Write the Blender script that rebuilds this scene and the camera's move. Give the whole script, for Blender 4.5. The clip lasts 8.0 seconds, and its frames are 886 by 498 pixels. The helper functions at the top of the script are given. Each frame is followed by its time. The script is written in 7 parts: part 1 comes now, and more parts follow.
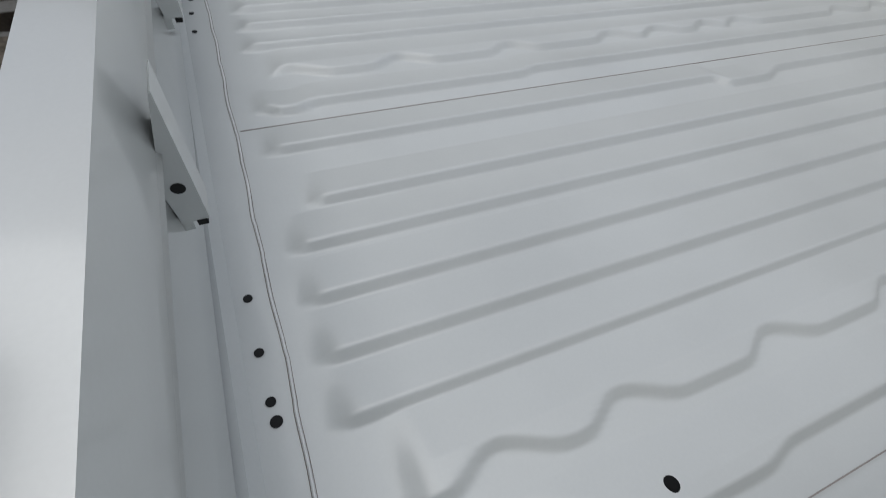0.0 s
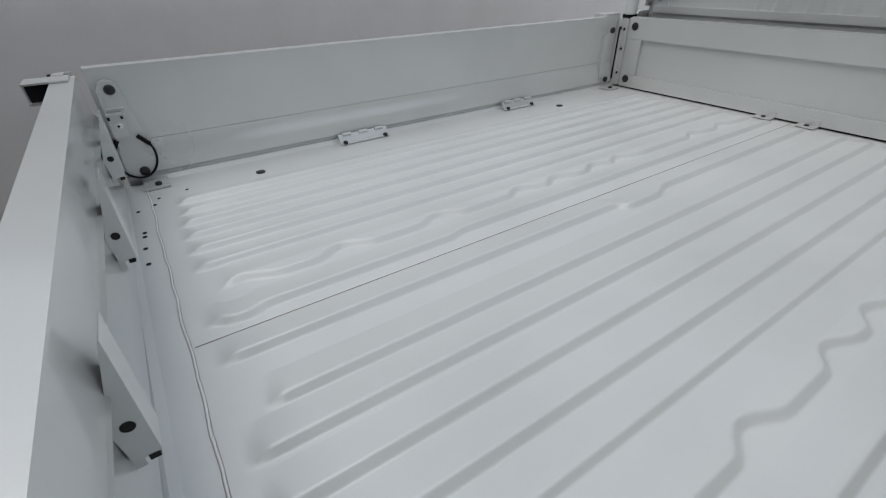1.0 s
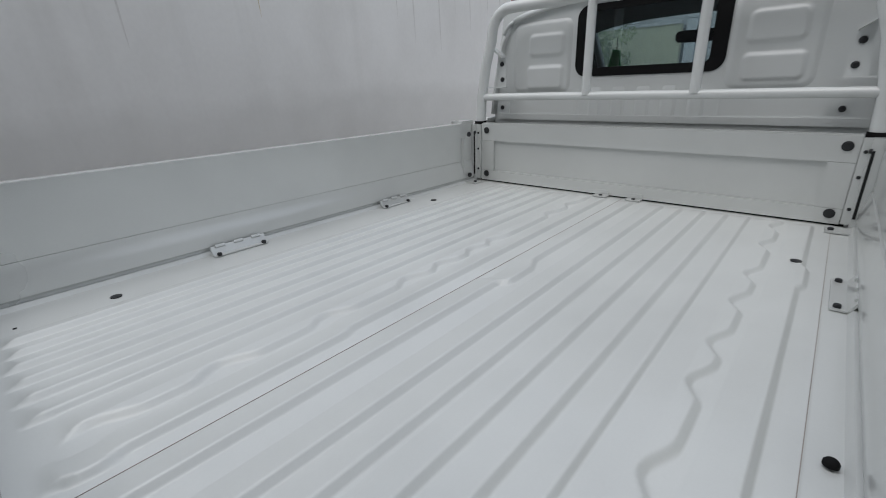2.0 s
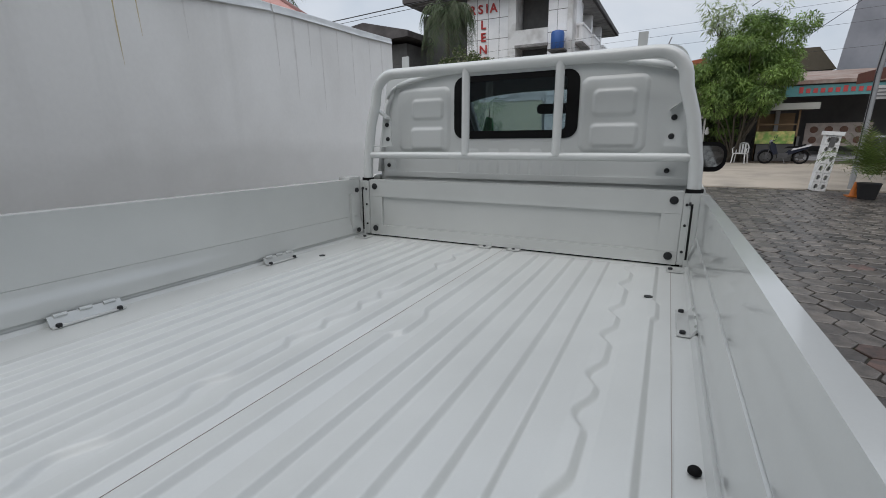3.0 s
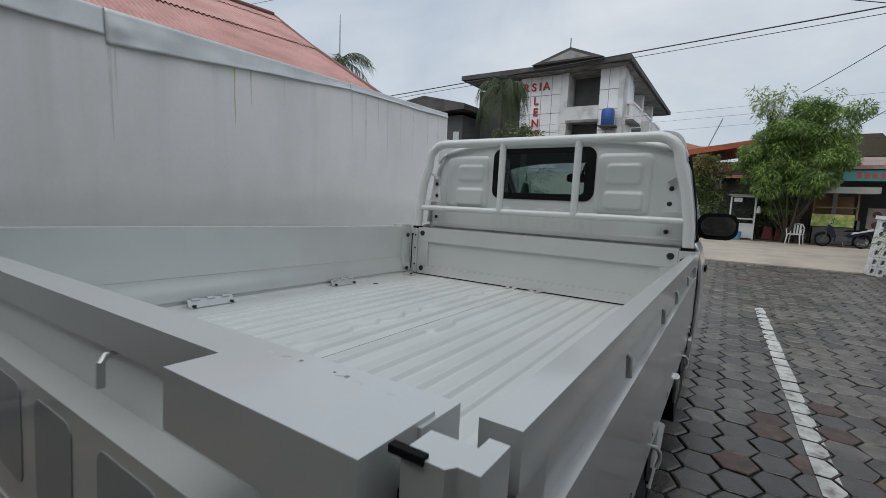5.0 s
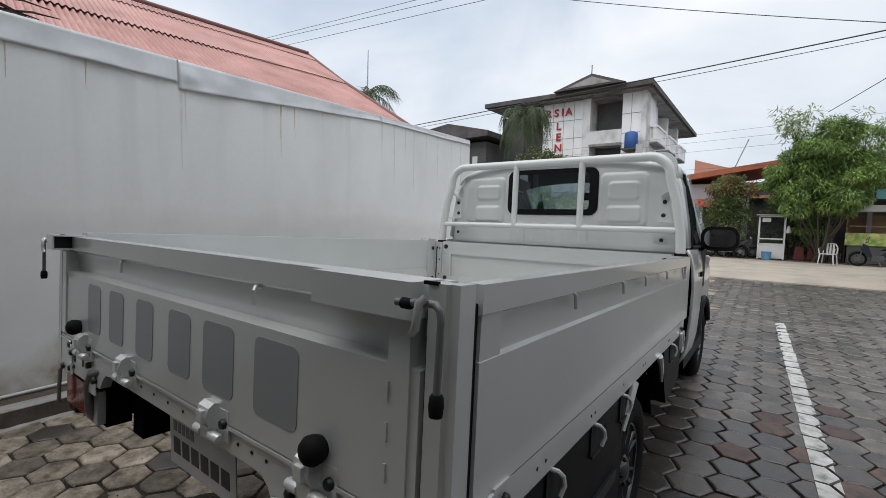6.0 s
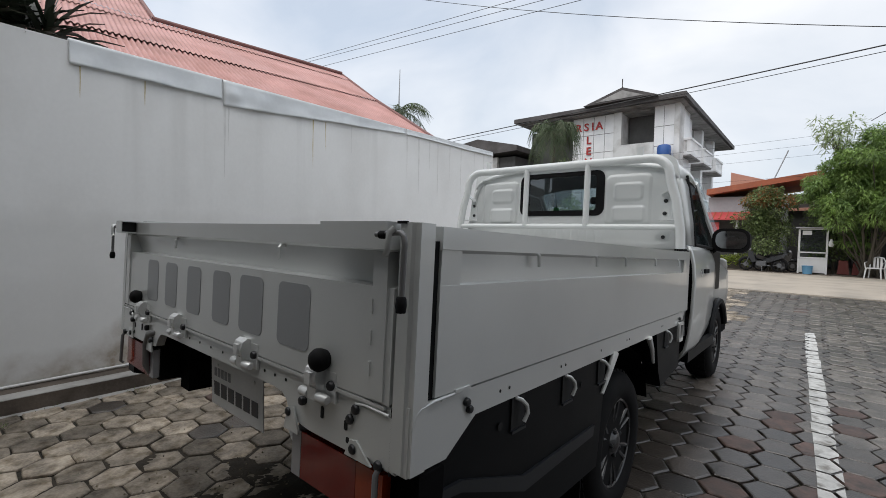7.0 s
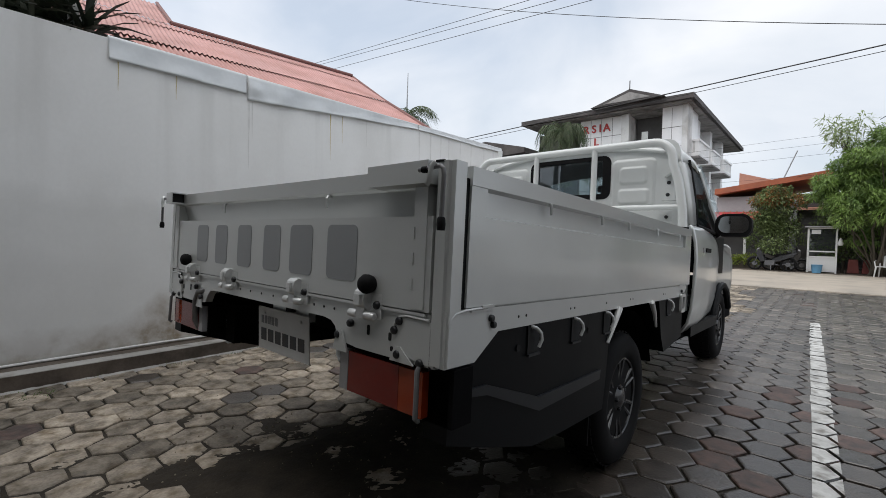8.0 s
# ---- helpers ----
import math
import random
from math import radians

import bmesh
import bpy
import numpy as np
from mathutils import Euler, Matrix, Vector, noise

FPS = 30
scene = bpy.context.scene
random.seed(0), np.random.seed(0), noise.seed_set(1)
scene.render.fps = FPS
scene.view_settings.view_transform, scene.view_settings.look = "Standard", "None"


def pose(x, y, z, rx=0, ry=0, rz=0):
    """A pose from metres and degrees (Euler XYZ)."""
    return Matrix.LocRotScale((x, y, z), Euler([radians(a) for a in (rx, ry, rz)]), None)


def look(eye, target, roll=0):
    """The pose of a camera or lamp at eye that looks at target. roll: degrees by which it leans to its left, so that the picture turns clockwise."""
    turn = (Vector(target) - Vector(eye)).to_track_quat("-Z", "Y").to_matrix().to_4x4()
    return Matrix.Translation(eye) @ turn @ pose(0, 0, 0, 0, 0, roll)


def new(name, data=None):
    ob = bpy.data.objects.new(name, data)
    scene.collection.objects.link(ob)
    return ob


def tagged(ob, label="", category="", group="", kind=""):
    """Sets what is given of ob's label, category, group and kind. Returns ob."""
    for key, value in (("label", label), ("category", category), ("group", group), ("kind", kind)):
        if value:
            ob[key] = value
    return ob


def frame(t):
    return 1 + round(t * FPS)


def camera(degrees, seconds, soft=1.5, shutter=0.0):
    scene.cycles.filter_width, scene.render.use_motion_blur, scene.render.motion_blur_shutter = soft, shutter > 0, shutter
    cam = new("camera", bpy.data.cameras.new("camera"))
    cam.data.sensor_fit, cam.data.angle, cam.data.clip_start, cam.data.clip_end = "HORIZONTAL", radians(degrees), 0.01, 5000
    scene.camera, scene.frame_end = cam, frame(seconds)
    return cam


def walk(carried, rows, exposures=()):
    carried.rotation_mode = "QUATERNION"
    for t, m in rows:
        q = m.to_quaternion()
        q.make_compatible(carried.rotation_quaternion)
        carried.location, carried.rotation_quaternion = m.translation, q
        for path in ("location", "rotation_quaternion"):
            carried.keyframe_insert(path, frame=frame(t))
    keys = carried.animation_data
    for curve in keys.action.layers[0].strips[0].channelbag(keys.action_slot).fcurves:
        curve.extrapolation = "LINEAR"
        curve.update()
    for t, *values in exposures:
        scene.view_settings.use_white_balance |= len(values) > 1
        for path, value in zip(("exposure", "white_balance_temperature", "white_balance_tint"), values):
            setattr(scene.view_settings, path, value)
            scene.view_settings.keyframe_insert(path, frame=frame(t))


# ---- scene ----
cam = camera(90.3, 8.0, soft=0.6, shutter=0.16)
# the truck stands nose down by its springs: its own frame, in which the path is given
TRUCK = pose(0, 3.8, 0) @ pose(0, 0, 0, -2.6) @ pose(0, -3.8, 0)
PATH = [
    (0, (0.659, 0.159, 1.202), (-0.398, 0.772, -0.381), 10.0),
    (0.2, (0.658, 0.164, 1.207), (-0.516, 0.812, -0.276), 6.4),
    (0.5, (0.672, 0.169, 1.226), (-0.642, 0.873, -0.108), 1.5),
    (1, (0.686, 0.177, 1.238), (-0.731, 1.098, 0.169), -1.1),
    (1.5, (0.697, 0.181, 1.237), (-0.68, 1.347, 0.375), -1.9),
    (2, (0.7, 0.179, 1.229), (-0.541, 1.588, 0.539), -1.9),
    (2.2, (0.7, 0.177, 1.224), (-0.464, 1.678, 0.597), -1.5),
    (3.3, (0.71, 0.173, 1.212), (-0.12, 1.947, 0.804), 0.1),
    (3.5, (0.72, 0.156, 1.209), (-0.107, 1.936, 0.829), 0.2),
    (4, (0.793, 0.047, 1.194), (-0.122, 1.799, 0.893), 1.6),
    (4.5, (0.886, -0.081, 1.177), (-0.116, 1.633, 0.942), 2.6),
    (4.7, (0.911, -0.117, 1.176), (-0.123, 1.582, 0.964), 3.0),
    (5.8, (1.138, -0.434, 1.112), (-0.015, 1.197, 1.016), 2.6),
    (6, (1.179, -0.47, 1.098), (0.003, 1.147, 1.026), 2.6),
    (6.5, (1.299, -0.519, 1.042), (0.084, 1.069, 1.013), 2.7),
    (7, (1.399, -0.57, 0.989), (0.112, 0.96, 0.981), 2.8),
    (7.5, (1.431, -0.637, 0.919), (0.117, 0.871, 0.918), 2.9),
    (8, (1.477, -0.732, 0.832), (0.165, 0.777, 0.839), 2.8),
]
walk(cam, [(t, TRUCK @ look(eye, target, roll)) for t, eye, target, roll in PATH], [(0.0, 0.44, 6400, 10), (1.0, 0.60, 6400, 10), (2.0, 0.60, 6380, 10), (3.5, 0.48, 6350, 9), (4.5, 0.32, 6250, 7), (5.8, 0.84, 6450, 9), (6.5, 0.90, 6500, 9.5), (8.0, 0.90, 6500, 9.5)])

# world, sun
SUN_EL, SUN_AZ = 65.0, -178.0
world = bpy.data.worlds.new("overcast_sky")
scene.world = world
world.use_nodes = True
wn, wl = world.node_tree.nodes, world.node_tree.links
wn.clear()


def wnode(kind, **values):
    n = wn.new(kind)
    for key, value in values.items():
        n.inputs[key].default_value = value
    return n


sky = wn.new("ShaderNodeTexSky")
sky.sky_type, sky.sun_disc = "NISHITA", False
sky.sun_elevation, sky.sun_rotation = radians(SUN_EL), radians(SUN_AZ)
sky.air_density, sky.dust_density = 1.2, 3.0
coord = wn.new("ShaderNodeTexCoord")
stretch = wn.new("ShaderNodeMapping")
stretch.inputs["Scale"].default_value = (1.0, 1.0, 1.7)
wl.new(coord.outputs["Generated"], stretch.inputs["Vector"])
puff = wnode("ShaderNodeTexNoise", Scale=2.3, Detail=7.0, Roughness=0.52, Distortion=0.35)
wisp = wnode("ShaderNodeTexNoise", Scale=1.1, Detail=4.0, Roughness=0.5)
for n in (puff, wisp):
    wl.new(stretch.outputs[0], n.inputs["Vector"])
cloud = wn.new("ShaderNodeValToRGB")
cloud.color_ramp.elements[0].position, cloud.color_ramp.elements[0].color = 0.36, (0.58, 0.635, 0.70, 1)
cloud.color_ramp.elements[1].position, cloud.color_ramp.elements[1].color = 0.66, (0.83, 0.845, 0.865, 1)
wl.new(puff.outputs["Fac"], cloud.inputs["Fac"])
bright = wn.new("ShaderNodeMix")
bright.data_type, bright.blend_type = "RGBA", "MULTIPLY"
bright.inputs["Factor"].default_value = 1.0
bright.inputs["B"].default_value = (6.05, 6.05, 6.15, 1)
wl.new(cloud.outputs["Color"], bright.inputs["A"])
cover = wn.new("ShaderNodeMapRange")
cover.inputs["From Min"].default_value, cover.inputs["From Max"].default_value = 0.35, 0.6
cover.inputs["To Min"].default_value, cover.inputs["To Max"].default_value = 0.72, 0.97
wl.new(wisp.outputs["Fac"], cover.inputs["Value"])
mixed = wn.new("ShaderNodeMix")
mixed.data_type = "RGBA"
wl.new(cover.outputs[0], mixed.inputs["Factor"])
wl.new(sky.outputs[0], mixed.inputs["A"])
wl.new(bright.outputs["Result"], mixed.inputs["B"])
back = wnode("ShaderNodeBackground", Strength=0.107)
wl.new(mixed.outputs["Result"], back.inputs["Color"])
wl.new(back.outputs[0], wn.new("ShaderNodeOutputWorld").inputs["Surface"])

sun = new("sun", bpy.data.lights.new("sun", "SUN"))
sun.data.energy, sun.data.angle, sun.data.color = 1.15, radians(80), (1.0, 0.98, 0.95)
az, el = radians(SUN_AZ), radians(SUN_EL)
sun.matrix_world = look((6 * math.sin(az), 6 * math.cos(az), 6 * math.tan(el)), (0, 0, 0))


# materials
def mat(name, color, rough=0.5, metal=0.0, var=0.08, fine=40.0, broad=2.0, bump=0.0, coat=0.0, tone=None, mask=(0.45, 0.7), piece=0.0, local=False, glow=None, grain=None, spec=0.5, leaf=0.0, wave=0.0):
    """A surface with variation at two scales; tone: a second colour in blotches; piece: spread between separate pieces."""
    m = bpy.data.materials.new(name)
    m.use_nodes = True
    nt, ln = m.node_tree.nodes, m.node_tree.links
    b = nt["Principled BSDF"]
    b.inputs["Roughness"].default_value, b.inputs["Metallic"].default_value = rough, metal
    b.inputs["Coat Weight"].default_value, b.inputs["Coat Roughness"].default_value = coat, 0.09
    b.inputs["Specular IOR Level"].default_value = spec
    if local:
        where = nt.new("ShaderNodeTexCoord").outputs["Object"]
    else:
        where = nt.new("ShaderNodeNewGeometry").outputs["Position"]
    if grain:
        mp = nt.new("ShaderNodeMapping")
        mp.inputs["Scale"].default_value = grain
        ln.new(where, mp.inputs["Vector"])
        where = mp.outputs[0]

    def cloudy(scale, detail):
        n = nt.new("ShaderNodeTexNoise")
        n.inputs["Scale"].default_value, n.inputs["Detail"].default_value = scale, detail
        ln.new(where, n.inputs["Vector"])
        return n.outputs["Fac"]

    f, g = cloudy(fine, 5), cloudy(broad, 4)
    add = nt.new("ShaderNodeMath")
    add.operation = "MULTIPLY_ADD"
    ln.new(f, add.inputs[0])
    add.inputs[1].default_value = 0.45
    ln.new(g, add.inputs[2])
    span = nt.new("ShaderNodeMapRange")
    span.inputs["From Min"].default_value, span.inputs["From Max"].default_value = 0.4, 1.05
    span.inputs["To Min"].default_value, span.inputs["To Max"].default_value = 1 - var, 1 + var
    ln.new(add.outputs[0], span.inputs["Value"])
    col = nt.new("ShaderNodeMix")
    col.data_type = "RGBA"
    col.inputs["A"].default_value = (*color, 1)
    col.inputs["B"].default_value = (*(tone or color), 1)
    ramp = nt.new("ShaderNodeMapRange")
    ramp.inputs["From Min"].default_value, ramp.inputs["From Max"].default_value = mask
    ln.new(cloudy(broad * 1.7, 6), ramp.inputs["Value"])
    ln.new(ramp.outputs[0], col.inputs["Factor"])
    level = span.outputs[0]
    if piece:
        spread = nt.new("ShaderNodeMapRange")
        spread.inputs["To Min"].default_value, spread.inputs["To Max"].default_value = 1 - piece, 1 + piece
        one = nt.new("ShaderNodeObjectInfo").outputs["Random"]
        two = nt.new("ShaderNodeNewGeometry").outputs["Random Per Island"]
        both = nt.new("ShaderNodeMath")
        ln.new(one, both.inputs[0])
        ln.new(two, both.inputs[1])
        wrap = nt.new("ShaderNodeMath")
        wrap.operation = "FRACT"
        ln.new(both.outputs[0], wrap.inputs[0])
        ln.new(wrap.outputs[0], spread.inputs["Value"])
        times = nt.new("ShaderNodeMath")
        times.operation = "MULTIPLY"
        ln.new(level, times.inputs[0])
        ln.new(spread.outputs[0], times.inputs[1])
        level = times.outputs[0]
    out = nt.new("ShaderNodeVectorMath")
    out.operation = "SCALE"
    ln.new(col.outputs["Result"], out.inputs[0])
    ln.new(level, out.inputs["Scale"])
    ln.new(out.outputs[0], b.inputs["Base Color"])
    rr = nt.new("ShaderNodeMapRange")
    rr.inputs["To Min"].default_value, rr.inputs["To Max"].default_value = rough * 0.8, min(1, rough * 1.2)
    ln.new(g, rr.inputs["Value"])
    ln.new(rr.outputs[0], b.inputs["Roughness"])
    if bump:
        bp = nt.new("ShaderNodeBump")
        bp.inputs["Strength"].default_value, bp.inputs["Distance"].default_value = 1.0, bump
        ln.new(add.outputs[0], bp.inputs["Height"])
        ln.new(bp.outputs[0], b.inputs["Normal"])
    if wave:
        bp = nt.new("ShaderNodeBump")
        bp.inputs["Strength"].default_value, bp.inputs["Distance"].default_value = 1.0, wave
        ln.new(cloudy(4.5, 2), bp.inputs["Height"])
        ln.new(bp.outputs[0], b.inputs["Normal"])
        ln.new(bp.outputs[0], b.inputs["Coat Normal"])
        b.inputs["Coat Roughness"].default_value = 0.10
    if leaf:
        thin, mix = nt.new("ShaderNodeBsdfTranslucent"), nt.new("ShaderNodeMixShader")
        ln.new(out.outputs[0], thin.inputs["Color"])
        mix.inputs[0].default_value = leaf
        ln.new(b.outputs[0], mix.inputs[1])
        ln.new(thin.outputs[0], mix.inputs[2])
        ln.new(mix.outputs[0], nt["Material Output"].inputs["Surface"])
    if glow:
        b.inputs["Emission Color"].default_value, b.inputs["Emission Strength"].default_value = (*color, 1), glow
    return m


def glass(name, tint=(0.9, 0.93, 0.92), rough=0.0, gloss=0.8, haze=0.0):
    m = bpy.data.materials.new(name)
    m.use_nodes = True
    nt, ln = m.node_tree.nodes, m.node_tree.links
    nt.remove(nt["Principled BSDF"])
    clear, shine, mix = nt.new("ShaderNodeBsdfTransparent"), nt.new("ShaderNodeBsdfGlossy"), nt.new("ShaderNodeMixShader")
    clear.inputs["Color"].default_value = (*tint, 1)
    shine.inputs["Roughness"].default_value = rough
    edge = nt.new("ShaderNodeLayerWeight")
    edge.inputs["Blend"].default_value = 0.5
    power, share = nt.new("ShaderNodeMath"), nt.new("ShaderNodeMath")
    power.operation, share.operation = "POWER", "MULTIPLY_ADD"
    ln.new(edge.outputs["Facing"], power.inputs[0])
    power.inputs[1].default_value = 4.0
    ln.new(power.outputs[0], share.inputs[0])
    share.inputs[1].default_value, share.inputs[2].default_value = gloss, 0.09 if gloss > 0.5 else 0.045
    ln.new(share.outputs[0], mix.inputs[0])
    ln.new(clear.outputs[0], mix.inputs[1])
    ln.new(shine.outputs[0], mix.inputs[2])
    if haze:
        # blue-grey film imitates the sky's hazy reflection in the pane
        film, over = nt.new("ShaderNodeBsdfTranslucent"), nt.new("ShaderNodeMixShader")
        film.inputs["Color"].default_value = (0.42, 0.50, 0.54, 1)
        over.inputs[0].default_value = haze
        ln.new(mix.outputs[0], over.inputs[1])
        ln.new(film.outputs[0], over.inputs[2])
        mix = over
    ln.new(mix.outputs[0], nt["Material Output"].inputs["Surface"])
    return m


PAINT = mat("white_truck_paint", (0.60, 0.615, 0.602), 0.30, 0.25, 0.04, 300, 3, 0.0, 0.8, tone=(0.58, 0.595, 0.583), wave=0.0012)
DECKP = mat("scuffed_deck_paint", (0.60, 0.615, 0.602), 0.46, 0.12, 0.035, 250, 3, 0.0, 0.4, tone=(0.58, 0.595, 0.583), spec=0.4)
PAINT2 = mat("white_cab_paint", (0.63, 0.65, 0.642), 0.34, 0, 0.025, 200, 3, 0.0, 0.6)
ZINC = mat("zinc_plated_steel", (0.72, 0.73, 0.72), 0.34, 0.45, 0.12, 200, 12)
RUBBER = mat("black_rubber", (0.007, 0.007, 0.0075), 0.75, 0, 0.25, 90, 6, 0.0004, spec=0.15)
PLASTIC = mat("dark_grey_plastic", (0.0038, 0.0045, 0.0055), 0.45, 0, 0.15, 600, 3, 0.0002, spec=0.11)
# paler copy of the panel plastic: light caught by crease and ledges, as colour
LIT_PLASTIC = mat("lit_grey_plastic", (0.010, 0.012, 0.015), 0.42, 0, 0.12, 600, 3, 0.0001, spec=0.4)
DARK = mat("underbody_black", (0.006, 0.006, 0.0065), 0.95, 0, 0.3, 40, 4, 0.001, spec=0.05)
BOLT = mat("black_bolt", (0.022, 0.023, 0.025), 0.4, 0.3, 0.2, 200, 10)
HOLE = mat("hole_dark", (0.008, 0.008, 0.008), 0.9, 0, 0.2, 50, 5)
DECAL = mat("grey_decal", (0.27, 0.28, 0.285), 0.4, 0, 0.05, 200, 5, 0.0, 0.3)
REDLENS = mat("red_lens", (0.15, 0.008, 0.005), 0.12, 0, 0.12, 120, 20, 0.0002, 0.3)
AMBER = mat("amber_lens", (0.27, 0.035, 0.007), 0.12, 0, 0.12, 120, 20, 0.0002, 0.3)
CLEARLENS = mat("clear_lens", (0.27, 0.27, 0.28), 0.15, 0, 0.1, 120, 20, 0.0004, 0.7)
SEAL = mat("sealant_bead", (0.70, 0.70, 0.69), 0.6, 0, 0.15, 150, 12, 0.0006)
CRACKM = mat("dusty_seam", (0.30, 0.27, 0.25), 0.8, 0, 0.2, 80, 5)
ALLOY = mat("black_steel_rim", (0.010, 0.010, 0.011), 0.24, 0.0, 0.2, 60, 8, 0.0, 0.6, spec=0.3)
GLASS = glass("cab_glass", (0.64, 0.70, 0.72))
DARKGLASS = glass("dark_side_glass", (0.03, 0.035, 0.035), gloss=0.06)
SCREEN = glass("hazed_windscreen", (0.80, 0.86, 0.87), haze=0.22)
CLEAR = glass("clear_glass", (0.88, 0.92, 0.91))
MIRROR = mat("mirror_glass", (0.50, 0.525, 0.54), 0.05, 1.0, 0.02, 20, 3)
PLATEM = mat("plate_white", (0.62, 0.62, 0.61), 0.45, 0, 0.08, 90, 14)
GREYM = mat("grey_painted_tube", (0.16, 0.16, 0.16), 0.45, 0.2, 0.15, 60, 8)
INK = mat("dark_print", (0.05, 0.05, 0.055), 0.5, 0, 0.1, 100, 10)
INK2 = mat("grey_print", (0.20, 0.20, 0.21), 0.5, 0, 0.1, 100, 10)


# building blocks
def box(bm, x0, x1, y0, y1, z0, z1):
    v = [bm.verts.new((x, y, z)) for z in (z0, z1) for y in (y0, y1) for x in (x0, x1)]
    for f in ((0, 2, 3, 1), (4, 5, 7, 6), (0, 1, 5, 4), (2, 6, 7, 3), (0, 4, 6, 2), (1, 3, 7, 5)):
        bm.faces.new([v[i] for i in f])
    return bm


def prism(bm, outline, axis, a, b):
    """An outline in the two other axes, drawn out along one axis."""
    def at(p, h):
        return {"x": (h, p[0], p[1]), "y": (p[0], h, p[1]), "z": (p[0], p[1], h)}[axis]
    lo, hi = [bm.verts.new(at(p, a)) for p in outline], [bm.verts.new(at(p, b)) for p in outline]
    n = len(outline)
    bm.faces.new(lo)
    bm.faces.new(hi[::-1])
    for i in range(n):
        bm.faces.new((lo[i], hi[i], hi[(i + 1) % n], lo[(i + 1) % n]))
    return bm


def tube(bm, pts, r, seg=10, closed=False, flat=1.0):
    """A round bar along points; r may be a list."""
    pts = [Vector(p) for p in pts]
    n = len(pts)
    rs = r if isinstance(r, (list, tuple)) else [r] * n
    rings, side = [], None
    for i, p in enumerate(pts):
        nxt, prv = pts[(i + 1) % n if closed else min(i + 1, n - 1)], pts[(i - 1) % n if closed else max(i - 1, 0)]
        way = (nxt - prv).normalized()
        if side is None:
            side = way.orthogonal().normalized()
        side = (side - way * side.dot(way)).normalized()
        up = way.cross(side)
        rings.append([bm.verts.new(p + rs[i] * (math.cos(a) * side + flat * math.sin(a) * up)) for a in (2 * math.pi * k / seg for k in range(seg))])
    for i in range(n if closed else n - 1):
        a, b = rings[i], rings[(i + 1) % n]
        for k in range(seg):
            bm.faces.new((a[k], a[(k + 1) % seg], b[(k + 1) % seg], b[k]))
    if not closed:
        bm.faces.new(rings[0][::-1])
        bm.faces.new(rings[-1])
    return bm


def lathe(bm, profile, centre, axis, seg=20):
    """A profile of (radius, height) turned round an axis."""
    way = Vector(axis).normalized()
    s = way.orthogonal().normalized()
    u = way.cross(s)
    c = Vector(centre)
    rings = [[bm.verts.new(c + way * h + max(r, 1e-4) * (math.cos(a) * s + math.sin(a) * u)) for a in (2 * math.pi * k / seg for k in range(seg))] for r, h in profile]
    for a, b in zip(rings, rings[1:]):
        for k in range(seg):
            bm.faces.new((a[k], a[(k + 1) % seg], b[(k + 1) % seg], b[k]))
    bm.faces.new(rings[0][::-1])
    bm.faces.new(rings[-1])
    return bm


def bevel(bm, width, seg=2, sharp=30):
    edges = [e for e in bm.edges if len(e.link_faces) == 2 and e.calc_face_angle(0) > radians(sharp)]
    bmesh.ops.bevel(bm, geom=edges, offset=width, segments=seg, affect="EDGES", profile=0.5, clamp_overlap=True)
    return bm


def rrect(cx, cy, w, h, r, n=5):
    """A rounded rectangle, counter-clockwise."""
    out = []
    for qx, qy, a0 in ((1, 1, 0), (-1, 1, 90), (-1, -1, 180), (1, -1, 270)):
        for k in range(n + 1):
            a = radians(a0 + 90 * k / n)
            out.append((cx + qx * (w / 2 - r) + r * math.cos(a), cy + qy * (h / 2 - r) + r * math.sin(a)))
    return out


def part(name, bm, material, parent=None, label="", smooth=40):
    bmesh.ops.recalc_face_normals(bm, faces=bm.faces[:])
    me = bpy.data.meshes.new(name)
    bm.to_mesh(me)
    bm.free()
    me.materials.append(material)
    if smooth:
        me.polygons.foreach_set("use_smooth", [True] * len(me.polygons))
        me.set_sharp_from_angle(angle=radians(smooth))
    ob = new(name, me)
    ob.parent = parent
    if label:
        tagged(ob, label)
    return ob


def raw(name, verts, faces, material, parent=None, label="", smooth=False):
    me = bpy.data.meshes.new(name)
    me.from_pydata(verts, [], faces)
    me.materials.append(material)
    if smooth:
        me.polygons.foreach_set("use_smooth", [True] * len(me.polygons))
    ob = new(name, me)
    ob.parent = parent
    if label:
        tagged(ob, label)
    return ob


def thing(name, label, category, m=None, group="", kind=""):
    ob = new(name)
    if m is not None:
        ob.matrix_world = m
    return tagged(ob, label, category, group, kind)


B = bmesh.new

# ---------------------------------------------------------------- the pickup truck
truck = thing("pickup_truck", "white flatbed pickup truck with drop sides, parked on the paved yard", "pickup truck", TRUCK)
FZ = 0.722


def step(a, b, v):
    v = np.clip((v - a) / (b - a), 0, 1)
    return v * v * (3 - 2 * v)


def ramp(a, b, v):
    return np.clip((v - a) / (b - a), 0, 1)


def wander(y, dips, depth=0.027):
    """The sideways dips of a wavy rib: quick in, slow out."""
    out = np.zeros_like(y)
    for d in dips:
        out = np.maximum(out, step(d - 0.055, d + 0.005, y) * (1 - step(d + 0.005, d + 0.09, y)))
    return -depth * out


def rear_skew(x):
    """The rear edge of the bed runs slightly out of square."""
    return 0.0167 * (x - 0.55)


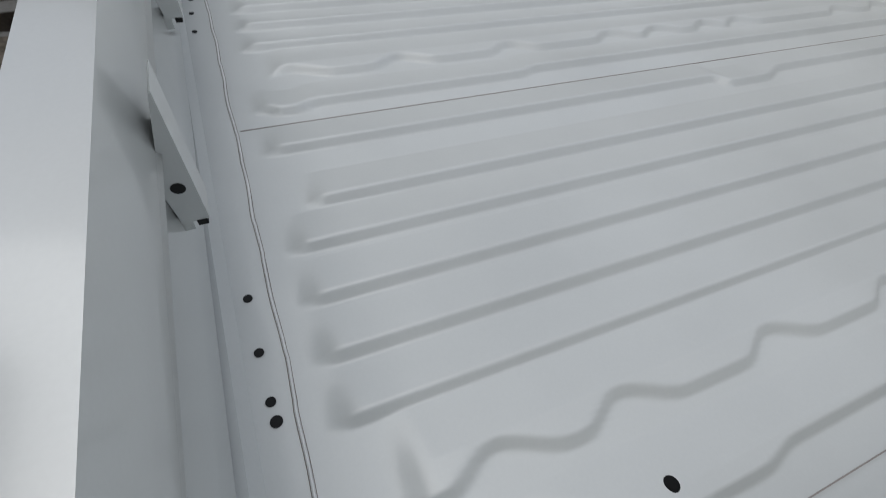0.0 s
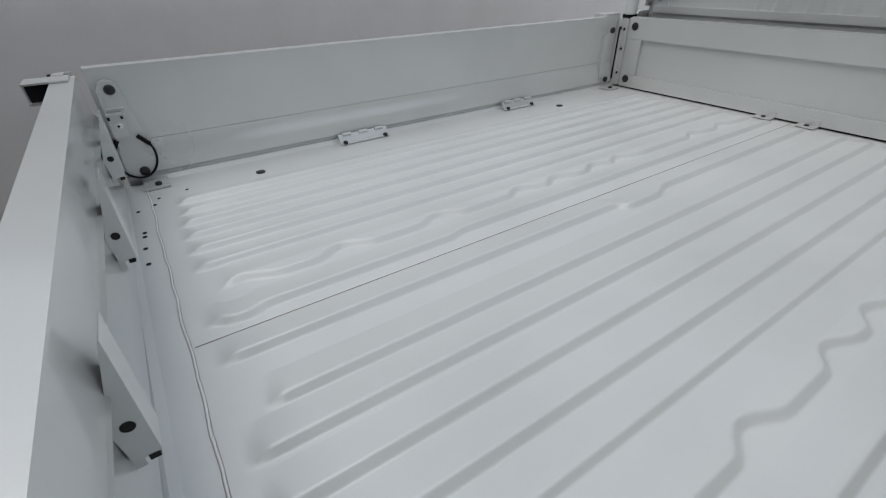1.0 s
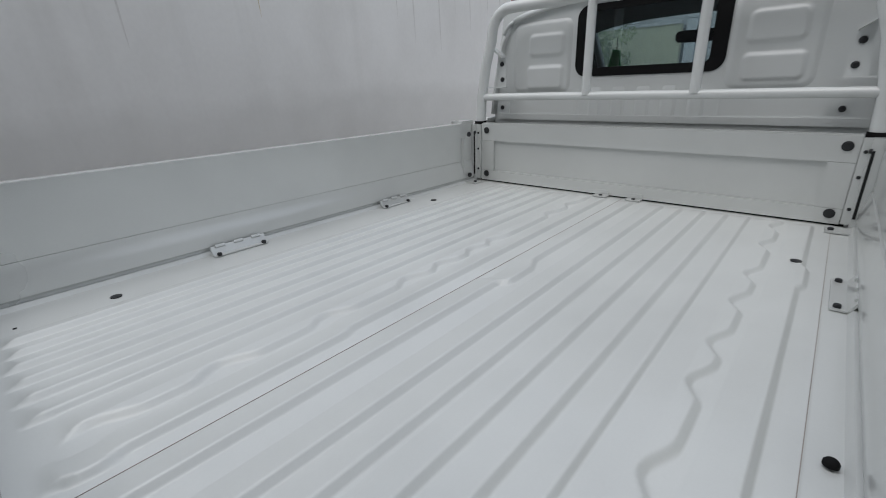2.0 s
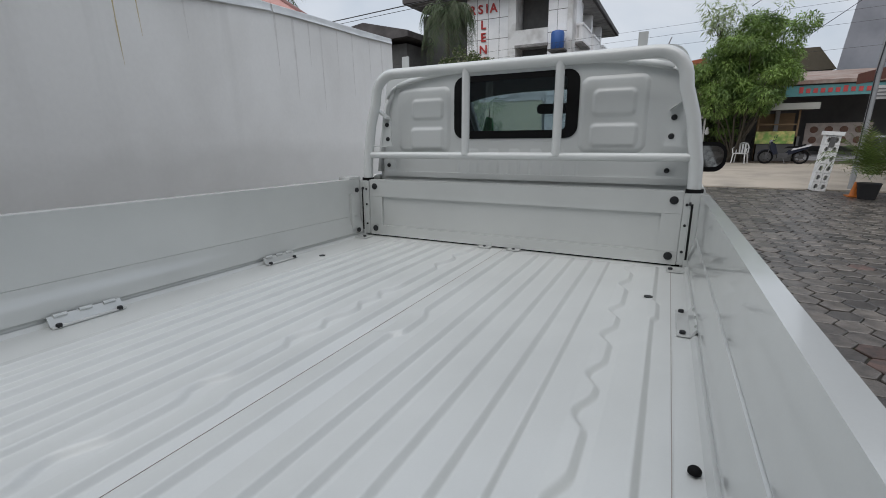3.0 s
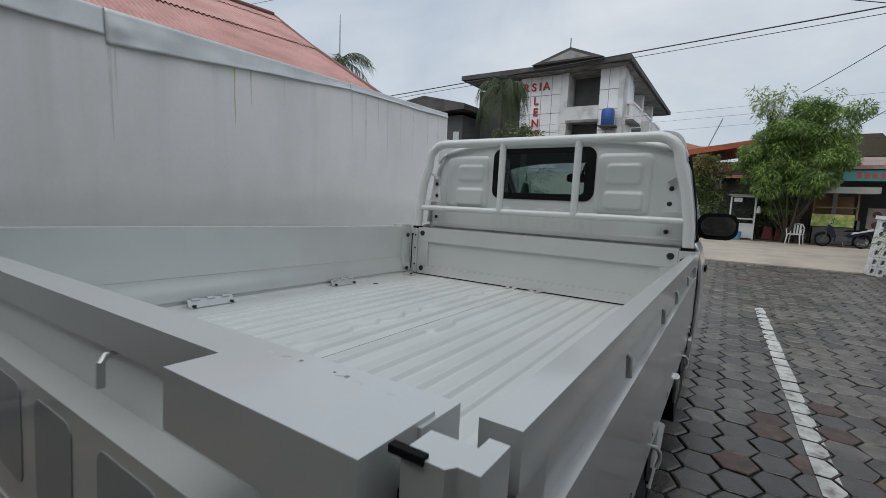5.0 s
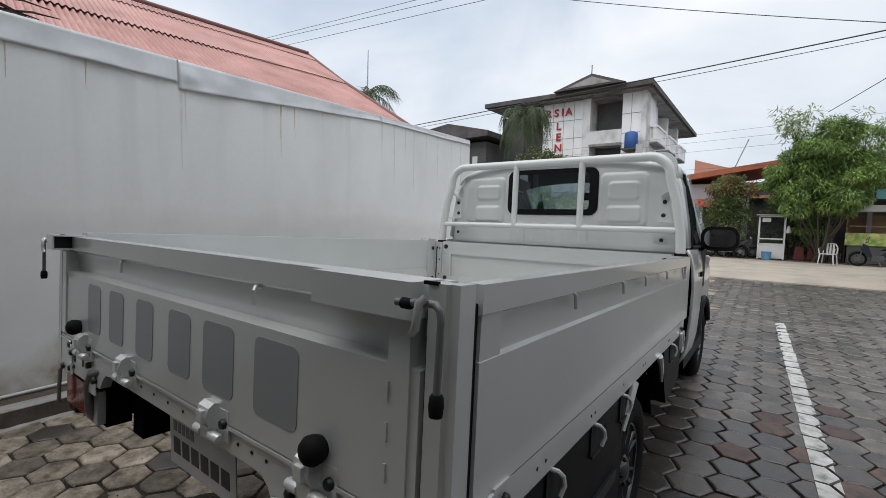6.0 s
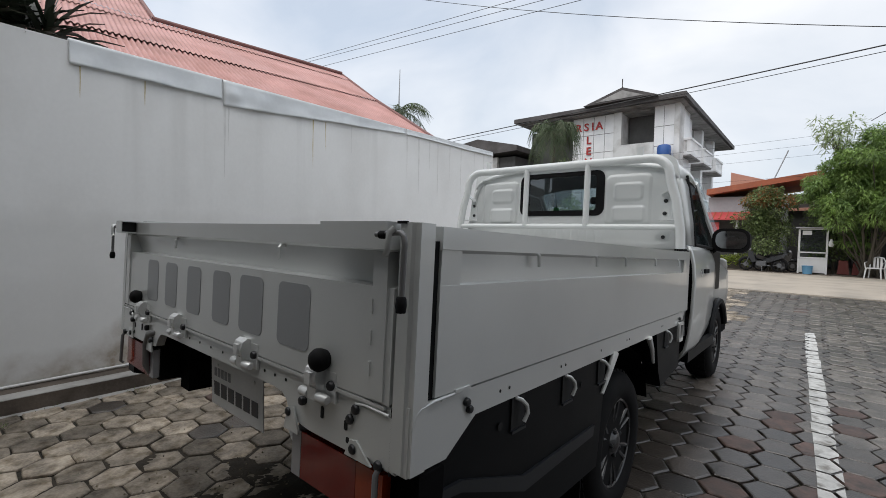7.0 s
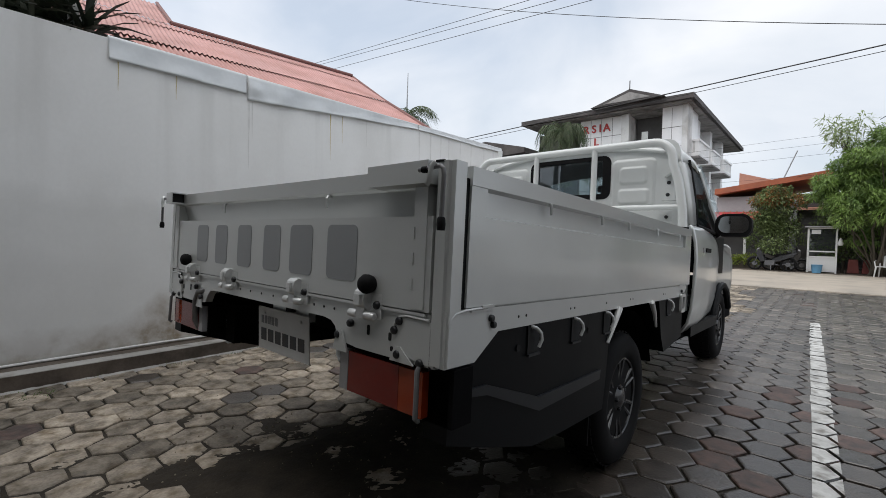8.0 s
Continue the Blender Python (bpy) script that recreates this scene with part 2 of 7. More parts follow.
def deck_height(x, y):
    """Raised ribs pressed along the deck sheet."""
    h = np.zeros_like(x)
    straight = ((0.090, 0.052, 0.145), (0.211, 0.05, 0.185), (0.287, 0.05, 0.145), (0.369, 0.05, 0.145), (0.447, 0.05, 0.145), (0.521, 0.046, 0.145),
                (-0.018, 0.052, 0.145), (-0.213, 0.05, 0.15), (-0.292, 0.05, 0.15), (-0.366, 0.05, 0.15), (-0.440, 0.05, 0.15), (-0.508, 0.046, 0.16), (-0.580, 0.046, 0.16))
    for edge, width, start in straight:
        e = edge + 0 * y
        if edge == 0.090:
            e = edge + 0.026 * step(1.08, 1.12, y) * (1 - step(1.22, 1.30, y))
        if edge == -0.018:
            e = edge + 0.012 * (step(0.17, 0.19, y) - step(0.22, 0.25, y)) - 0.012 * step(0.66, 0.70, y)
        rise = 1 - ramp(e - 0.006, e + 0.006, x)
        fall = ramp(e - width - 0.018, e - 0.010, x)
        end = step(start, start + 0.035, y)
        h = np.maximum(h, rise * fall * end)
    for edge, width, dips, start in ((0.620, 0.06, (0.29, 0.45, 0.69, 0.94, 1.10, 1.33, 1.53, 1.82, 2.05), 0.19), (-0.104, 0.062, (0.22, 0.43, 0.68, 0.95, 1.09, 1.25, 1.36, 1.77, 1.95), 0.185)):
        e = edge + wander(y, dips)
        h = np.maximum(h, (1 - ramp(e - 0.0065, e + 0.0065, x)) * ramp(edge - width - 0.050, edge - 0.036, x) * step(start, start + 0.04, y))
    e = 0.708 + 0.012 * (1 - step(0.56, 0.62, y)) + 0.012 * step(1.50, 1.53, y) * (1 - step(1.66, 1.69, y))
    h = np.maximum(h, (1 - ramp(e - 0.006, e + 0.006, x)) * ramp(0.640, 0.695, x) * step(0.30, 0.34, y))
    return h * (1 - step(2.12, 2.18, y))


def deck_floor():
    xs = np.arange(-0.795, 0.7601, 0.0023)
    ys = np.arange(0.119, 2.26, 0.0095)
    gx, gy = np.meshgrid(xs, ys)
    gz = FZ + 0.0125 * deck_height(gx, gy)
    verts = np.stack([gx, gy, gz], -1).reshape(-1, 3).tolist()
    nx = len(xs)
    faces = [(j * nx + i, j * nx + i + 1, (j + 1) * nx + i + 1, (j + 1) * nx + i) for j in range(len(ys) - 1) for i in range(nx - 1)]
    return raw("deck_floor", verts, faces, DECKP, truck, "white painted pressed steel deck with long raised ribs", True)


floor_sheet = deck_floor()
# sheet seam, sealant and edge strips
part("floor_seam", box(B(), 0.0205, 0.0217, 0.122, 2.2, FZ - 0.004, FZ + 0.0012), CRACKM, floor_sheet)
part("floor_seam", box(B(), 0.7565, 0.7577, 0.10, 2.2, FZ - 0.004, FZ + 0.0012), CRACKM, floor_sheet)


def bead(y, r, amp, mat_):
    pts = [(x, y + 0.6 * rear_skew(x) + amp * math.sin(x * 19) + amp * 0.8 * math.sin(x * 47 + 1) + amp * 0.9 * (1 if math.sin(x * 31) > 0.6 else 0), FZ + 0.0002) for x in np.arange(-0.76, 0.765, 0.012)]
    return tube(B(), pts, r, 6)


part("sealant", bead(0.1195, 0.0019, 0.0011, SEAL), SEAL, floor_sheet, "pale sealant bead along the rear edge")
part("sealant", bead(0.1171, 0.00045, 0.0011, CRACKM), CRACKM, floor_sheet)
part("sealant", bead(0.1218, 0.0004, 0.0009, CRACKM), CRACKM, floor_sheet)
strip = B()
prism(strip, [(0.030, FZ - 0.05), (0.030, FZ + 0.012), (0.066, FZ + 0.012), (0.078, FZ), (0.119, FZ - 0.0005), (0.119, FZ - 0.05)], "x", -0.80, 0.80)
bmesh.ops.subdivide_edges(strip, edges=strip.edges[:], cuts=1)
for v in strip.verts:
    if v.co.y < 0.11:
        v.co.y += rear_skew(v.co.x)
part("rear_strip", strip, DECKP, truck)
for sgn in (1, -1):
    strip = B()
    prism(strip, [(sgn * 0.755, FZ - 0.05), (sgn * 0.755, FZ - 0.001), (sgn * 0.803, FZ), (sgn * 0.812, FZ + 0.012), (sgn * 0.852, FZ + 0.012), (sgn * 0.852, FZ - 0.05)], "y", 0.10, 2.22)
    part("side_strip", bevel(strip, 0.003), DECKP, truck)
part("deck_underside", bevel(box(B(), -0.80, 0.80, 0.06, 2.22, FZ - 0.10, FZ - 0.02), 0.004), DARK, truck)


def bolt(parent, x, y, z, r, way, h=0.004, name="bolt", material=None):
    return part(name, lathe(B(), [(r, -0.004), (r, h * 0.6), (r * 0.8, h), (r * 0.35, h * 1.15)], (x, y, z), way, 14), material or BOLT, parent)


for x, y, r in ((0.337, 0.091, 0.0055), (0.411, 0.093, 0.0055), (0.470, 0.096, 0.0055), (0.492, 0.098, 0.0065), (-0.380, 0.0775, 0.005), (-0.441, 0.080, 0.005), (-0.463, 0.081, 0.005), (-0.598, 0.0755, 0.0045), (-0.305, 0.078, 0.005), (-0.62, 0.115, 0.004), (-0.66, 0.128, 0.004), (-0.68, 0.20, 0.004)):
    part("hole", lathe(B(), [(r, 0), (r, 0.0012)], (x, y, FZ + 0.0002), (0, 0, 1), 14), HOLE, floor_sheet)
for x, y in ((-0.688, 0.407), (-0.689, 1.70), (0.690, 1.705)):
    part("plug", lathe(B(), [(0.014, 0), (0.014, 0.002), (0.009, 0.0026)], (x, y, FZ + (0.012 if x > 0 else 0.0005)), (0, 0, 1), 16), BOLT, floor_sheet)
for x, y in ((0.788, 0.868), (0.692, 0.450)):
    part("rubber_stop", lathe(B(), [(0.010, 0), (0.010, 0.005), (0.007, 0.009), (0.003, 0.010)], (x, y, FZ + 0.004), (0, 0, 1), 16), RUBBER, floor_sheet)


def hinge_plate(y0, y1, sgn):
    b = B()
    d = 0.0 if sgn > 0 else -0.024
    box(b, sgn * (0.770 + d * 0.3), sgn * (0.806 + d), y0, y1, FZ + 0.002, FZ + 0.006)
    prism(b, [(sgn * (0.80 + d), FZ + 0.003), (sgn * (0.806 + d), FZ + 0.003), (sgn * (0.822 + d), FZ + 0.030), (sgn * (0.816 + d), FZ + 0.032)], "y", y0, y1)
    h = part("hinge_plate", bevel(b, 0.002), PAINT, truck)
    for y in (y0 + 0.016, y1 - 0.016):
        bolt(h, sgn * (0.784 + d * 0.7), y, FZ + 0.008, 0.008, (0, 0, 1), 0.006)
    k = 3
    for i in range(k):
        yy = y0 + (i + 0.5) * (y1 - y0) / k
        part("knuckle", tube(B(), [(sgn * (0.815 + d), yy - 0.016, FZ + 0.030), (sgn * (0.815 + d), yy + 0.016, FZ + 0.030)], 0.006, 8), PAINT, h)


for y0, y1 in ((0.706, 0.894), (1.455, 1.622)):
    hinge_plate(y0, y1, -1)
hinge_plate(1.425, 1.632, 1)

SIDE = [(0.862, 0.703), (0.862, 0.915), (0.850, 0.918), (0.848, 0.978), (0.864, 0.985), (0.864, 1.028), (0.832, 1.028), (0.834, 0.866), (0.838, 0.8645), (0.838, 0.8615), (0.831, 0.860), (0.820, 0.800), (0.815, 0.782), (0.815, 0.752), (0.821, 0.738), (0.826, 0.708)]
SIDE_L = [(0.870, 0.703), (0.870, 0.915), (0.848, 0.919), (0.848, 0.980), (0.873, 0.986), (0.873, 1.040), (0.824, 1.040), (0.825, 0.8425), (0.827, 0.842), (0.827, 0.841), (0.824, 0.8405), (0.823, 0.820), (0.8165, 0.802), (0.8115, 0.786), (0.809, 0.750), (0.816, 0.742), (0.820, 0.708)]


def j_hook(parent, p, out, along, drop=0.035, r=0.0045):
    p, out, along = Vector(p), Vector(out), Vector(along)
    pts = [p, p + out * 0.014, p + out * 0.02 + along * 0.004 - Vector((0, 0, 0.006)), p + out * 0.021 + along * 0.006 - Vector((0, 0, drop))]
    return part("rope_hook", tube(B(), pts, r, 8), PAINT, parent)


def side_gate(sgn):
    prof = [(sgn * x, z) for x, z in (SIDE if sgn > 0 else SIDE_L)]
    g = part("side_gate", bevel(prism(B(), prof, "y", 0.066, 2.180), 0.003, 2, 22), PAINT, truck, "white drop side of pressed steel", 25)
    for y0, y1 in ((0.068, 0.130), (2.110, 2.178)):
        part("end_flange", bevel(prism(B(), [(sgn * x, z) for x, z in ((0.8600, 0.9155), (0.8615, 0.985), (0.846, 0.981), (0.846, 0.919))], "y", y0, y1), 0.002), PAINT, g)
    for y in (0.44, 0.83, 1.12, 1.52, 1.95):
        j_hook(g, (sgn * 0.846, y, 0.986), (sgn, 0, 0), (0, 1, 0))
    if sgn > 0:
        for y in (0.145, 2.03):
            part("weld_tab", bevel(box(B(), 0.860, 0.866, y - 0.02, y + 0.03, 0.700, 0.706), 0.001), PAINT, g)
    else:
        part("inner_bracket", bevel(box(B(), -0.835, -0.806, 2.085, 2.105, 0.775, 0.965), 0.004), PAINT, g)
        part("inner_flange", bevel(prism(B(), [(0.069, 0.812), (0.166, 0.812), (0.156, 0.850), (0.138, 0.950), (0.128, 0.956), (0.069, 0.956)], "x", -0.826, -0.8195), 0.0025), PAINT, g)
        drop = [(0.080, 0.990), (0.088, 1.006), (0.104, 1.012), (0.122, 1.006), (0.130, 0.990)] + [(0.114 + 0.042 * math.cos(a), 0.786 + 0.044 * math.sin(a)) for a in np.linspace(0.25, -math.pi - 0.25, 15)]
        part("stop_plate", bevel(prism(B(), drop, "x", -0.8195, -0.797), 0.004, 2), PAINT, g)
        part("stop_fold", bevel(box(B(), -0.8185, -0.789, 0.079, 0.084, 0.83, 0.985), 0.0015), PAINT, g)
        part("stop_rib", tube(B(), [(-0.796, 0.082, 0.940), (-0.793, 0.104, 0.941), (-0.796, 0.124, 0.940)], 0.003, 6), PAINT, g)
    return g


side_gate(1)
gate_l = side_gate(-1)
for z, y in ((0.988, 0.109), (0.761, 0.116), (0.985, 2.12), (0.765, 2.125)):
    bolt(gate_l, -0.796, y, z, 0.013, (1, 0, 0), 0.006)
# latch with a black wire strap on the left gate's rear end
latch = part("latch", bevel(prism(B(), rrect(0.097, 0.895, 0.036, 0.062, 0.008), "x", -0.800, -0.784), 0.003), PAINT, gate_l)
for r, h in ((0.0105, 0.0015), (0.0075, 0.003), (0.0035, 0.0045)):
    part("rivet", lathe(B(), [(r, 0), (r, h * 0.7), (r * 0.7, h)], (-0.784, 0.098, 0.897), (1, 0, 0), 14), ZINC if r > 0.005 else BOLT, latch)
part("latch_lip", bevel(box(B(), -0.796, -0.780, 0.079, 0.115, 0.9255, 0.931), 0.0015), PAINT, latch)
for y in (0.082, 0.112):
    part("latch_notch", box(B(), -0.784, -0.7825, y - 0.003, y + 0.003, 0.914, 0.922), HOLE, latch)
pts = [(-0.787, 0.108 + 0.050 * math.sin(a), 0.808 + 0.062 * math.cos(a)) for a in np.linspace(0.45, 2 * math.pi - 0.6, 26)]
part("strap", tube(B(), pts, 0.0032, 7), RUBBER, latch, "black wire strap")
for k in (0, 25):
    part("strap_sleeve", tube(B(), [pts[k], pts[k + 3 if k == 0 else k - 3]], 0.006, 8), RUBBER, latch)


def tail_gate():
    prof = [(-0.004, 0.690), (-0.004, 0.908), (0.033, 0.911), (0.035, 0.976), (0.025, 0.983), (0.024, 1.028), (0.0728, 1.028), (0.0738, 0.932), (0.062, 0.920), (0.057, 0.905), (0.058, 0.80), (0.058, 0.745), (0.028, 0.733), (0.028, 0.706)]
    skin = bevel(prism(B(), prof, "x", -0.811, 0.811), 0.003)
    for v in skin.verts:
        if v.co.z > 0.925:
            v.co.y += rear_skew(v.co.x)
    g = part("tailgate", skin, PAINT, truck, "white tailgate of pressed steel")
    part("top_block", bevel(box(B(), 0.600, 0.808, -0.026, 0.048, 0.980, 1.0315), 0.007, 3), PAINT, g, "folded steel block over the tailgate's end")
    scuff = random.Random(5)
    for x in (0.622, 0.632, 0.645, 0.662, 0.690, 0.712, 0.722, 0.731, 0.765):
        w, h = scuff.uniform(0.005, 0.009), scuff.uniform(0.0008, 0.0016)
        part("weld_bead", lathe(B(), [(w, -0.001), (w * 0.8, h * 0.5), (w * 0.3, h * 0.8)], (x, 0.050 + scuff.uniform(-0.003, 0.003), 1.0285), (scuff.uniform(-0.1, 0.1), 0.1, 1), 9), PAINT, g)
    for x, r in ((0.668, 0.0022), (0.708, 0.0016), (0.722, 0.0026)):
        part("rust_speck", lathe(B(), [(r, 0), (r * 0.6, 0.0006)], (x, 0.052, 1.0318), (0, 0, 1), 8), CRACKM, g)
    for x0, x1, z0, z1 in ((-0.80, -0.72, 1.0287, 1.0327), (-0.80, -0.72, 0.984, 0.989), (-0.80, -0.795, 0.989, 1.0285)):
        part("cup_plate", bevel(box(B(), x0, x1, -0.05, 0.04, z0, z1), 0.001), PAINT, g)
    part("cup_plate", bevel(box(B(), -0.795, -0.732, -0.05, -0.046, 0.989, 1.0287), 0.001), PAINT, g)
    # black filler in place of the shadow inside the open cup
    part("cup_inside", box(B(), -0.794, -0.736, -0.0455, 0.020, 0.9895, 1.0282), HOLE, g)
    for x in (-0.331, 0.365):
        j_hook(g, (x, 0.034, 0.974), (0, -1, 0), (1, 0, 0))
    for x in (-0.775, 0.775):
        part("end_flange", bevel(box(B(), x - 0.02, x + 0.02, -0.008, 0.033, 0.695, 0.975), 0.003), PAINT, g)
    for x, z in ((0.757, 0.87), (0.757, 0.81), (0.757, 0.75)):
        part("weld_slot", bevel(box(B(), x - 0.002, x + 0.002, -0.011, -0.006, z - 0.014, z + 0.014), 0.001), PAINT, g)
    # gusset wedges on the inner face
    for x in (0.288, -0.132, -0.552):
        w = prism(B(), [(0.057, 0.885), (0.061, 0.841), (0.086, 0.842), (0.086, 0.988), (0.0835, 0.985)], "x", x - 0.022, x + 0.022)
        k = part("gusset", bevel(w, 0.002), PAINT, g)
        part("gusset_hole", tube(B(), [(x + 0.0215, 0.072, 0.888), (x + 0.0228, 0.072, 0.888)], 0.0065, 12), HOLE, k)
        part("gusset_foot", bevel(box(B(), x - 0.014, x + 0.014, 0.050, 0.068, 0.822, 0.842), 0.003), PAINT, k)
        part("gusset_notch", box(B(), x + 0.010, x + 0.0228, 0.074, 0.0835, 0.8355, 0.8425), HOLE, k)
    # six plain grey shapes where the maker's name stands
    for l, r in ((-0.535, -0.425), (-0.350, -0.245), (-0.155, -0.050), (0.040, 0.150), (0.210, 0.335), (0.410, 0.545)):
        outline = rrect((l + r) / 2, 0.814, r - l, 0.150, 0.018)
        part("plain_mark", prism(B(), outline, "y", -0.0054, -0.0042), DECAL, g, "plain grey printed shape")
    for x in (-0.612, 0.611):
        part("rubber_stop", lathe(B(), [(0.020, 0), (0.024, 0.010), (0.025, 0.022), (0.019, 0.032), (0.008, 0.037)], (x, -0.004, 0.739), (0, -1, 0), 20), RUBBER, g, "round black rubber stop")
    return g


tailgate = tail_gate()


def latch_rod(sgn):
    """A zinc bolt that slides out of the tailgate's end, with a hanging handle and a bent keeper."""
    x = sgn * 0.866
    bend = [(sgn * 0.795, -0.040, 1.006), (x - sgn * 0.020, -0.040, 1.010), (x - sgn * 0.006, -0.041, 1.010), (x + sgn * 0.002, -0.042, 1.003), (x + sgn * 0.004, -0.042, 0.990), (x + sgn * 0.002, -0.042, 0.900)]
    bar = part("latch_rod", tube(B(), bend, 0.0052, 10), GREYM, truck, "zinc latch rod with black cap")
    part("cap", lathe(B(), [(0.0085, 0), (0.010, 0.012), (0.009, 0.024), (0.0065, 0.028)], (x + sgn * 0.002, -0.042, 0.874), (0, 0, 1), 14), RUBBER, bar)
    part("guide", lathe(B(), [(0.0075, 0), (0.0075, 0.014), (0.006, 0.016)], (sgn * 0.806, -0.040, 1.006), (sgn, 0, 0), 14), RUBBER, bar)
    hook = [(x - sgn * 0.018, -0.046, 1.018), (x - sgn * 0.024, -0.052, 1.010), (x - sgn * 0.026, -0.053, 0.990), (x - sgn * 0.028, -0.052, 0.978), (x - sgn * 0.036, -0.051, 0.970)]
    part("keeper", tube(B(), hook, 0.0055, 8, flat=0.4), PAINT, bar, "bent white keeper")
    part("post_seal", bevel(box(B(), min(sgn * 0.812, sgn * 0.836), max(sgn * 0.812, sgn * 0.836), -0.006, 0.000, 1.0285, 1.0335), 0.001), RUBBER, bar)
    return bar


latch_rod(1), latch_rod(-1)


def corner_post(sx, sy):
    y0, y1 = (-0.004, 0.046) if sy < 0 else (2.185, 2.255)
    z0 = 0.575 if sy < 0 else 0.70
    p = B()
    prism(p, [(sx * 0.820, y0), (sx * 0.849, y0), (sx * 0.853, y0 + 0.006), (sx * 0.867, y0 + 0.006), (sx * 0.867, y0 + 0.044), (sx * 0.853, y0 + 0.044), (sx * 0.853, y0 + 0.03), (sx * 0.820, y0 + 0.03)] if sy < 0 else [(sx * 0.80, y0), (sx * 0.86, y0), (sx * 0.86, y1), (sx * 0.80, y1)], "z", z0, 1.031)
    return part("corner_post", bevel(p, 0.0035, 3), PAINT, truck, "white folded steel corner post")


# black strips stand for the shade deep in the post's gaps
for sx in (1,):
    part("gap_seal", box(B(), min(sx * 0.836, sx * 0.856), max(sx * 0.836, sx * 0.856), 0.0405, 0.0655, 0.70, 1.0), RUBBER, truck)
    part("gap_seal", box(B(), min(sx * 0.8112, sx * 0.8198), max(sx * 0.8112, sx * 0.8198), 0.006, 0.03, 0.70, 1.0), RUBBER, truck)
for sx in (1, -1):
    corner_post(sx, -1), corner_post(sx, 1)
for sx in (1, -1):
    if sx < 0:
        part("post_cap", bevel(box(B(), min(sx * 0.83, sx * 0.90), max(sx * 0.83, sx * 0.90), 2.10, 2.20, 1.031, 1.052), 0.004), PAINT, truck)
    bolt(truck, sx * 0.80, 2.18, 0.99, 0.008, (-sx, 0, 0))
    foot = B()
    box(foot, min(sx * 0.74, sx * 0.83), max(sx * 0.74, sx * 0.83), 2.10, 2.17, FZ + 0.002, FZ + 0.009)
    f = part("post_foot", bevel(foot, 0.003), PAINT, truck)
    bolt(f, sx * 0.755, 2.12, FZ + 0.011, 0.009, (0, 0, 1), 0.006)
    foot = B()
    box(foot, min(sx * 0.73, sx * 0.83), max(sx * 0.73, sx * 0.83), 0.10, 0.165, FZ + 0.002, FZ + 0.008)
    f = part("post_foot", bevel(foot, 0.003), PAINT, truck)
    bolt(f, sx * 0.748, 0.138, FZ + 0.010, 0.009, (0, 0, 1), 0.006)

# side sill and rear corner plates
for sx in (1, -1):
    sill = prism(B(), [(0.0, 0.572), (0.11, 0.572), (0.205, 0.636), (2.10, 0.636), (2.15, 0.66), (2.15, 0.698), (0.0, 0.698)], "x", min(sx * 0.835, sx * 0.860), max(sx * 0.835, sx * 0.860))
    s = part("side_sill", bevel(sill, 0.003), PAINT, truck, "white side sill with bolt holes")
    for y, z in ((0.168, 0.672), (0.178, 0.655), (2.06, 0.668), (2.08, 0.65)):
        bolt(s, sx * 0.861, y, z, 0.009, (sx, 0, 0), 0.008)
    for y in (0.30, 0.34, 0.62, 0.65, 0.93, 1.20, 1.23, 1.70, 1.73):
        part("hole", tube(B(), [(sx * 0.8595, y, 0.665), (sx * 0.8608, y, 0.665)], 0.004, 10), HOLE, s)
    part("weld_tab", bevel(box(B(), min(sx * 0.855, sx * 0.8635), max(sx * 0.855, sx * 0.8635), 0.085, 0.175, 0.692, 0.6995), 0.002), PAINT, s)

# rear panel under the tailgate, arched over the plate
arch = [(-0.83, 0.698), (0.83, 0.698), (0.83, 0.578), (0.555, 0.578), (0.49, 0.585), (0.468, 0.60), (0.455, 0.622), (0.435, 0.635), (0.40, 0.640), (-0.36, 0.640), (-0.395, 0.635), (-0.42, 0.615), (-0.44, 0.585), (-0.50, 0.578), (-0.83, 0.578)]
rear_panel = part("rear_panel", bevel(prism(B(), arch, "y", 0.002, 0.03), 0.003), PAINT, truck, "white arched rear panel")
part("panel_lip", bevel(box(B(), -0.80, 0.80, -0.006, 0.002, 0.692, 0.699), 0.002), PAINT, rear_panel)
for sx in (1, -1):
    part("corner_plate", bevel(prism(B(), [(sx * 0.70, 0.600), (sx * 0.70, 0.664), (sx * 0.715, 0.682), (sx * 0.83, 0.682), (sx * 0.83, 0.582), (sx * 0.755, 0.59)], "y", -0.003, 0.002), 0.0012), PAINT, rear_panel)
    for x, z in ((0.718, 0.672), (0.702, 0.648), (0.715, 0.592), (0.79, 0.585), (0.478, 0.602), (0.53, 0.640)):
        bolt(rear_panel, sx * x, -0.002, z, 0.0105, (0, -1, 0), 0.008)
    for x, z, w, h in ((0.60, 0.632, 0.010, 0.026), (0.682, 0.628, 0.010, 0.020), (0.69, 0.60, 0.010, 0.012)):
        part("slot", prism(B(), rrect(sx * x, z, w, h, 0.003, 2), "y", 0.0005, 0.0018), HOLE, rear_panel)
    part("lamp_bracket", bevel(prism(B(), [(sx * 0.46, 0.560), (sx * 0.475, 0.612), (sx * 0.495, 0.618), (sx * 0.52, 0.57), (sx * 0.52, 0.56)], "y", -0.006, -0.001), 0.001), PAINT, rear_panel)
    part("lamp_bracket", bevel(prism(B(), [(sx * 0.69, 0.575), (sx * 0.705, 0.608), (sx * 0.725, 0.612), (sx * 0.77, 0.575)], "y", -0.006, -0.001), 0.001), PAINT, rear_panel)
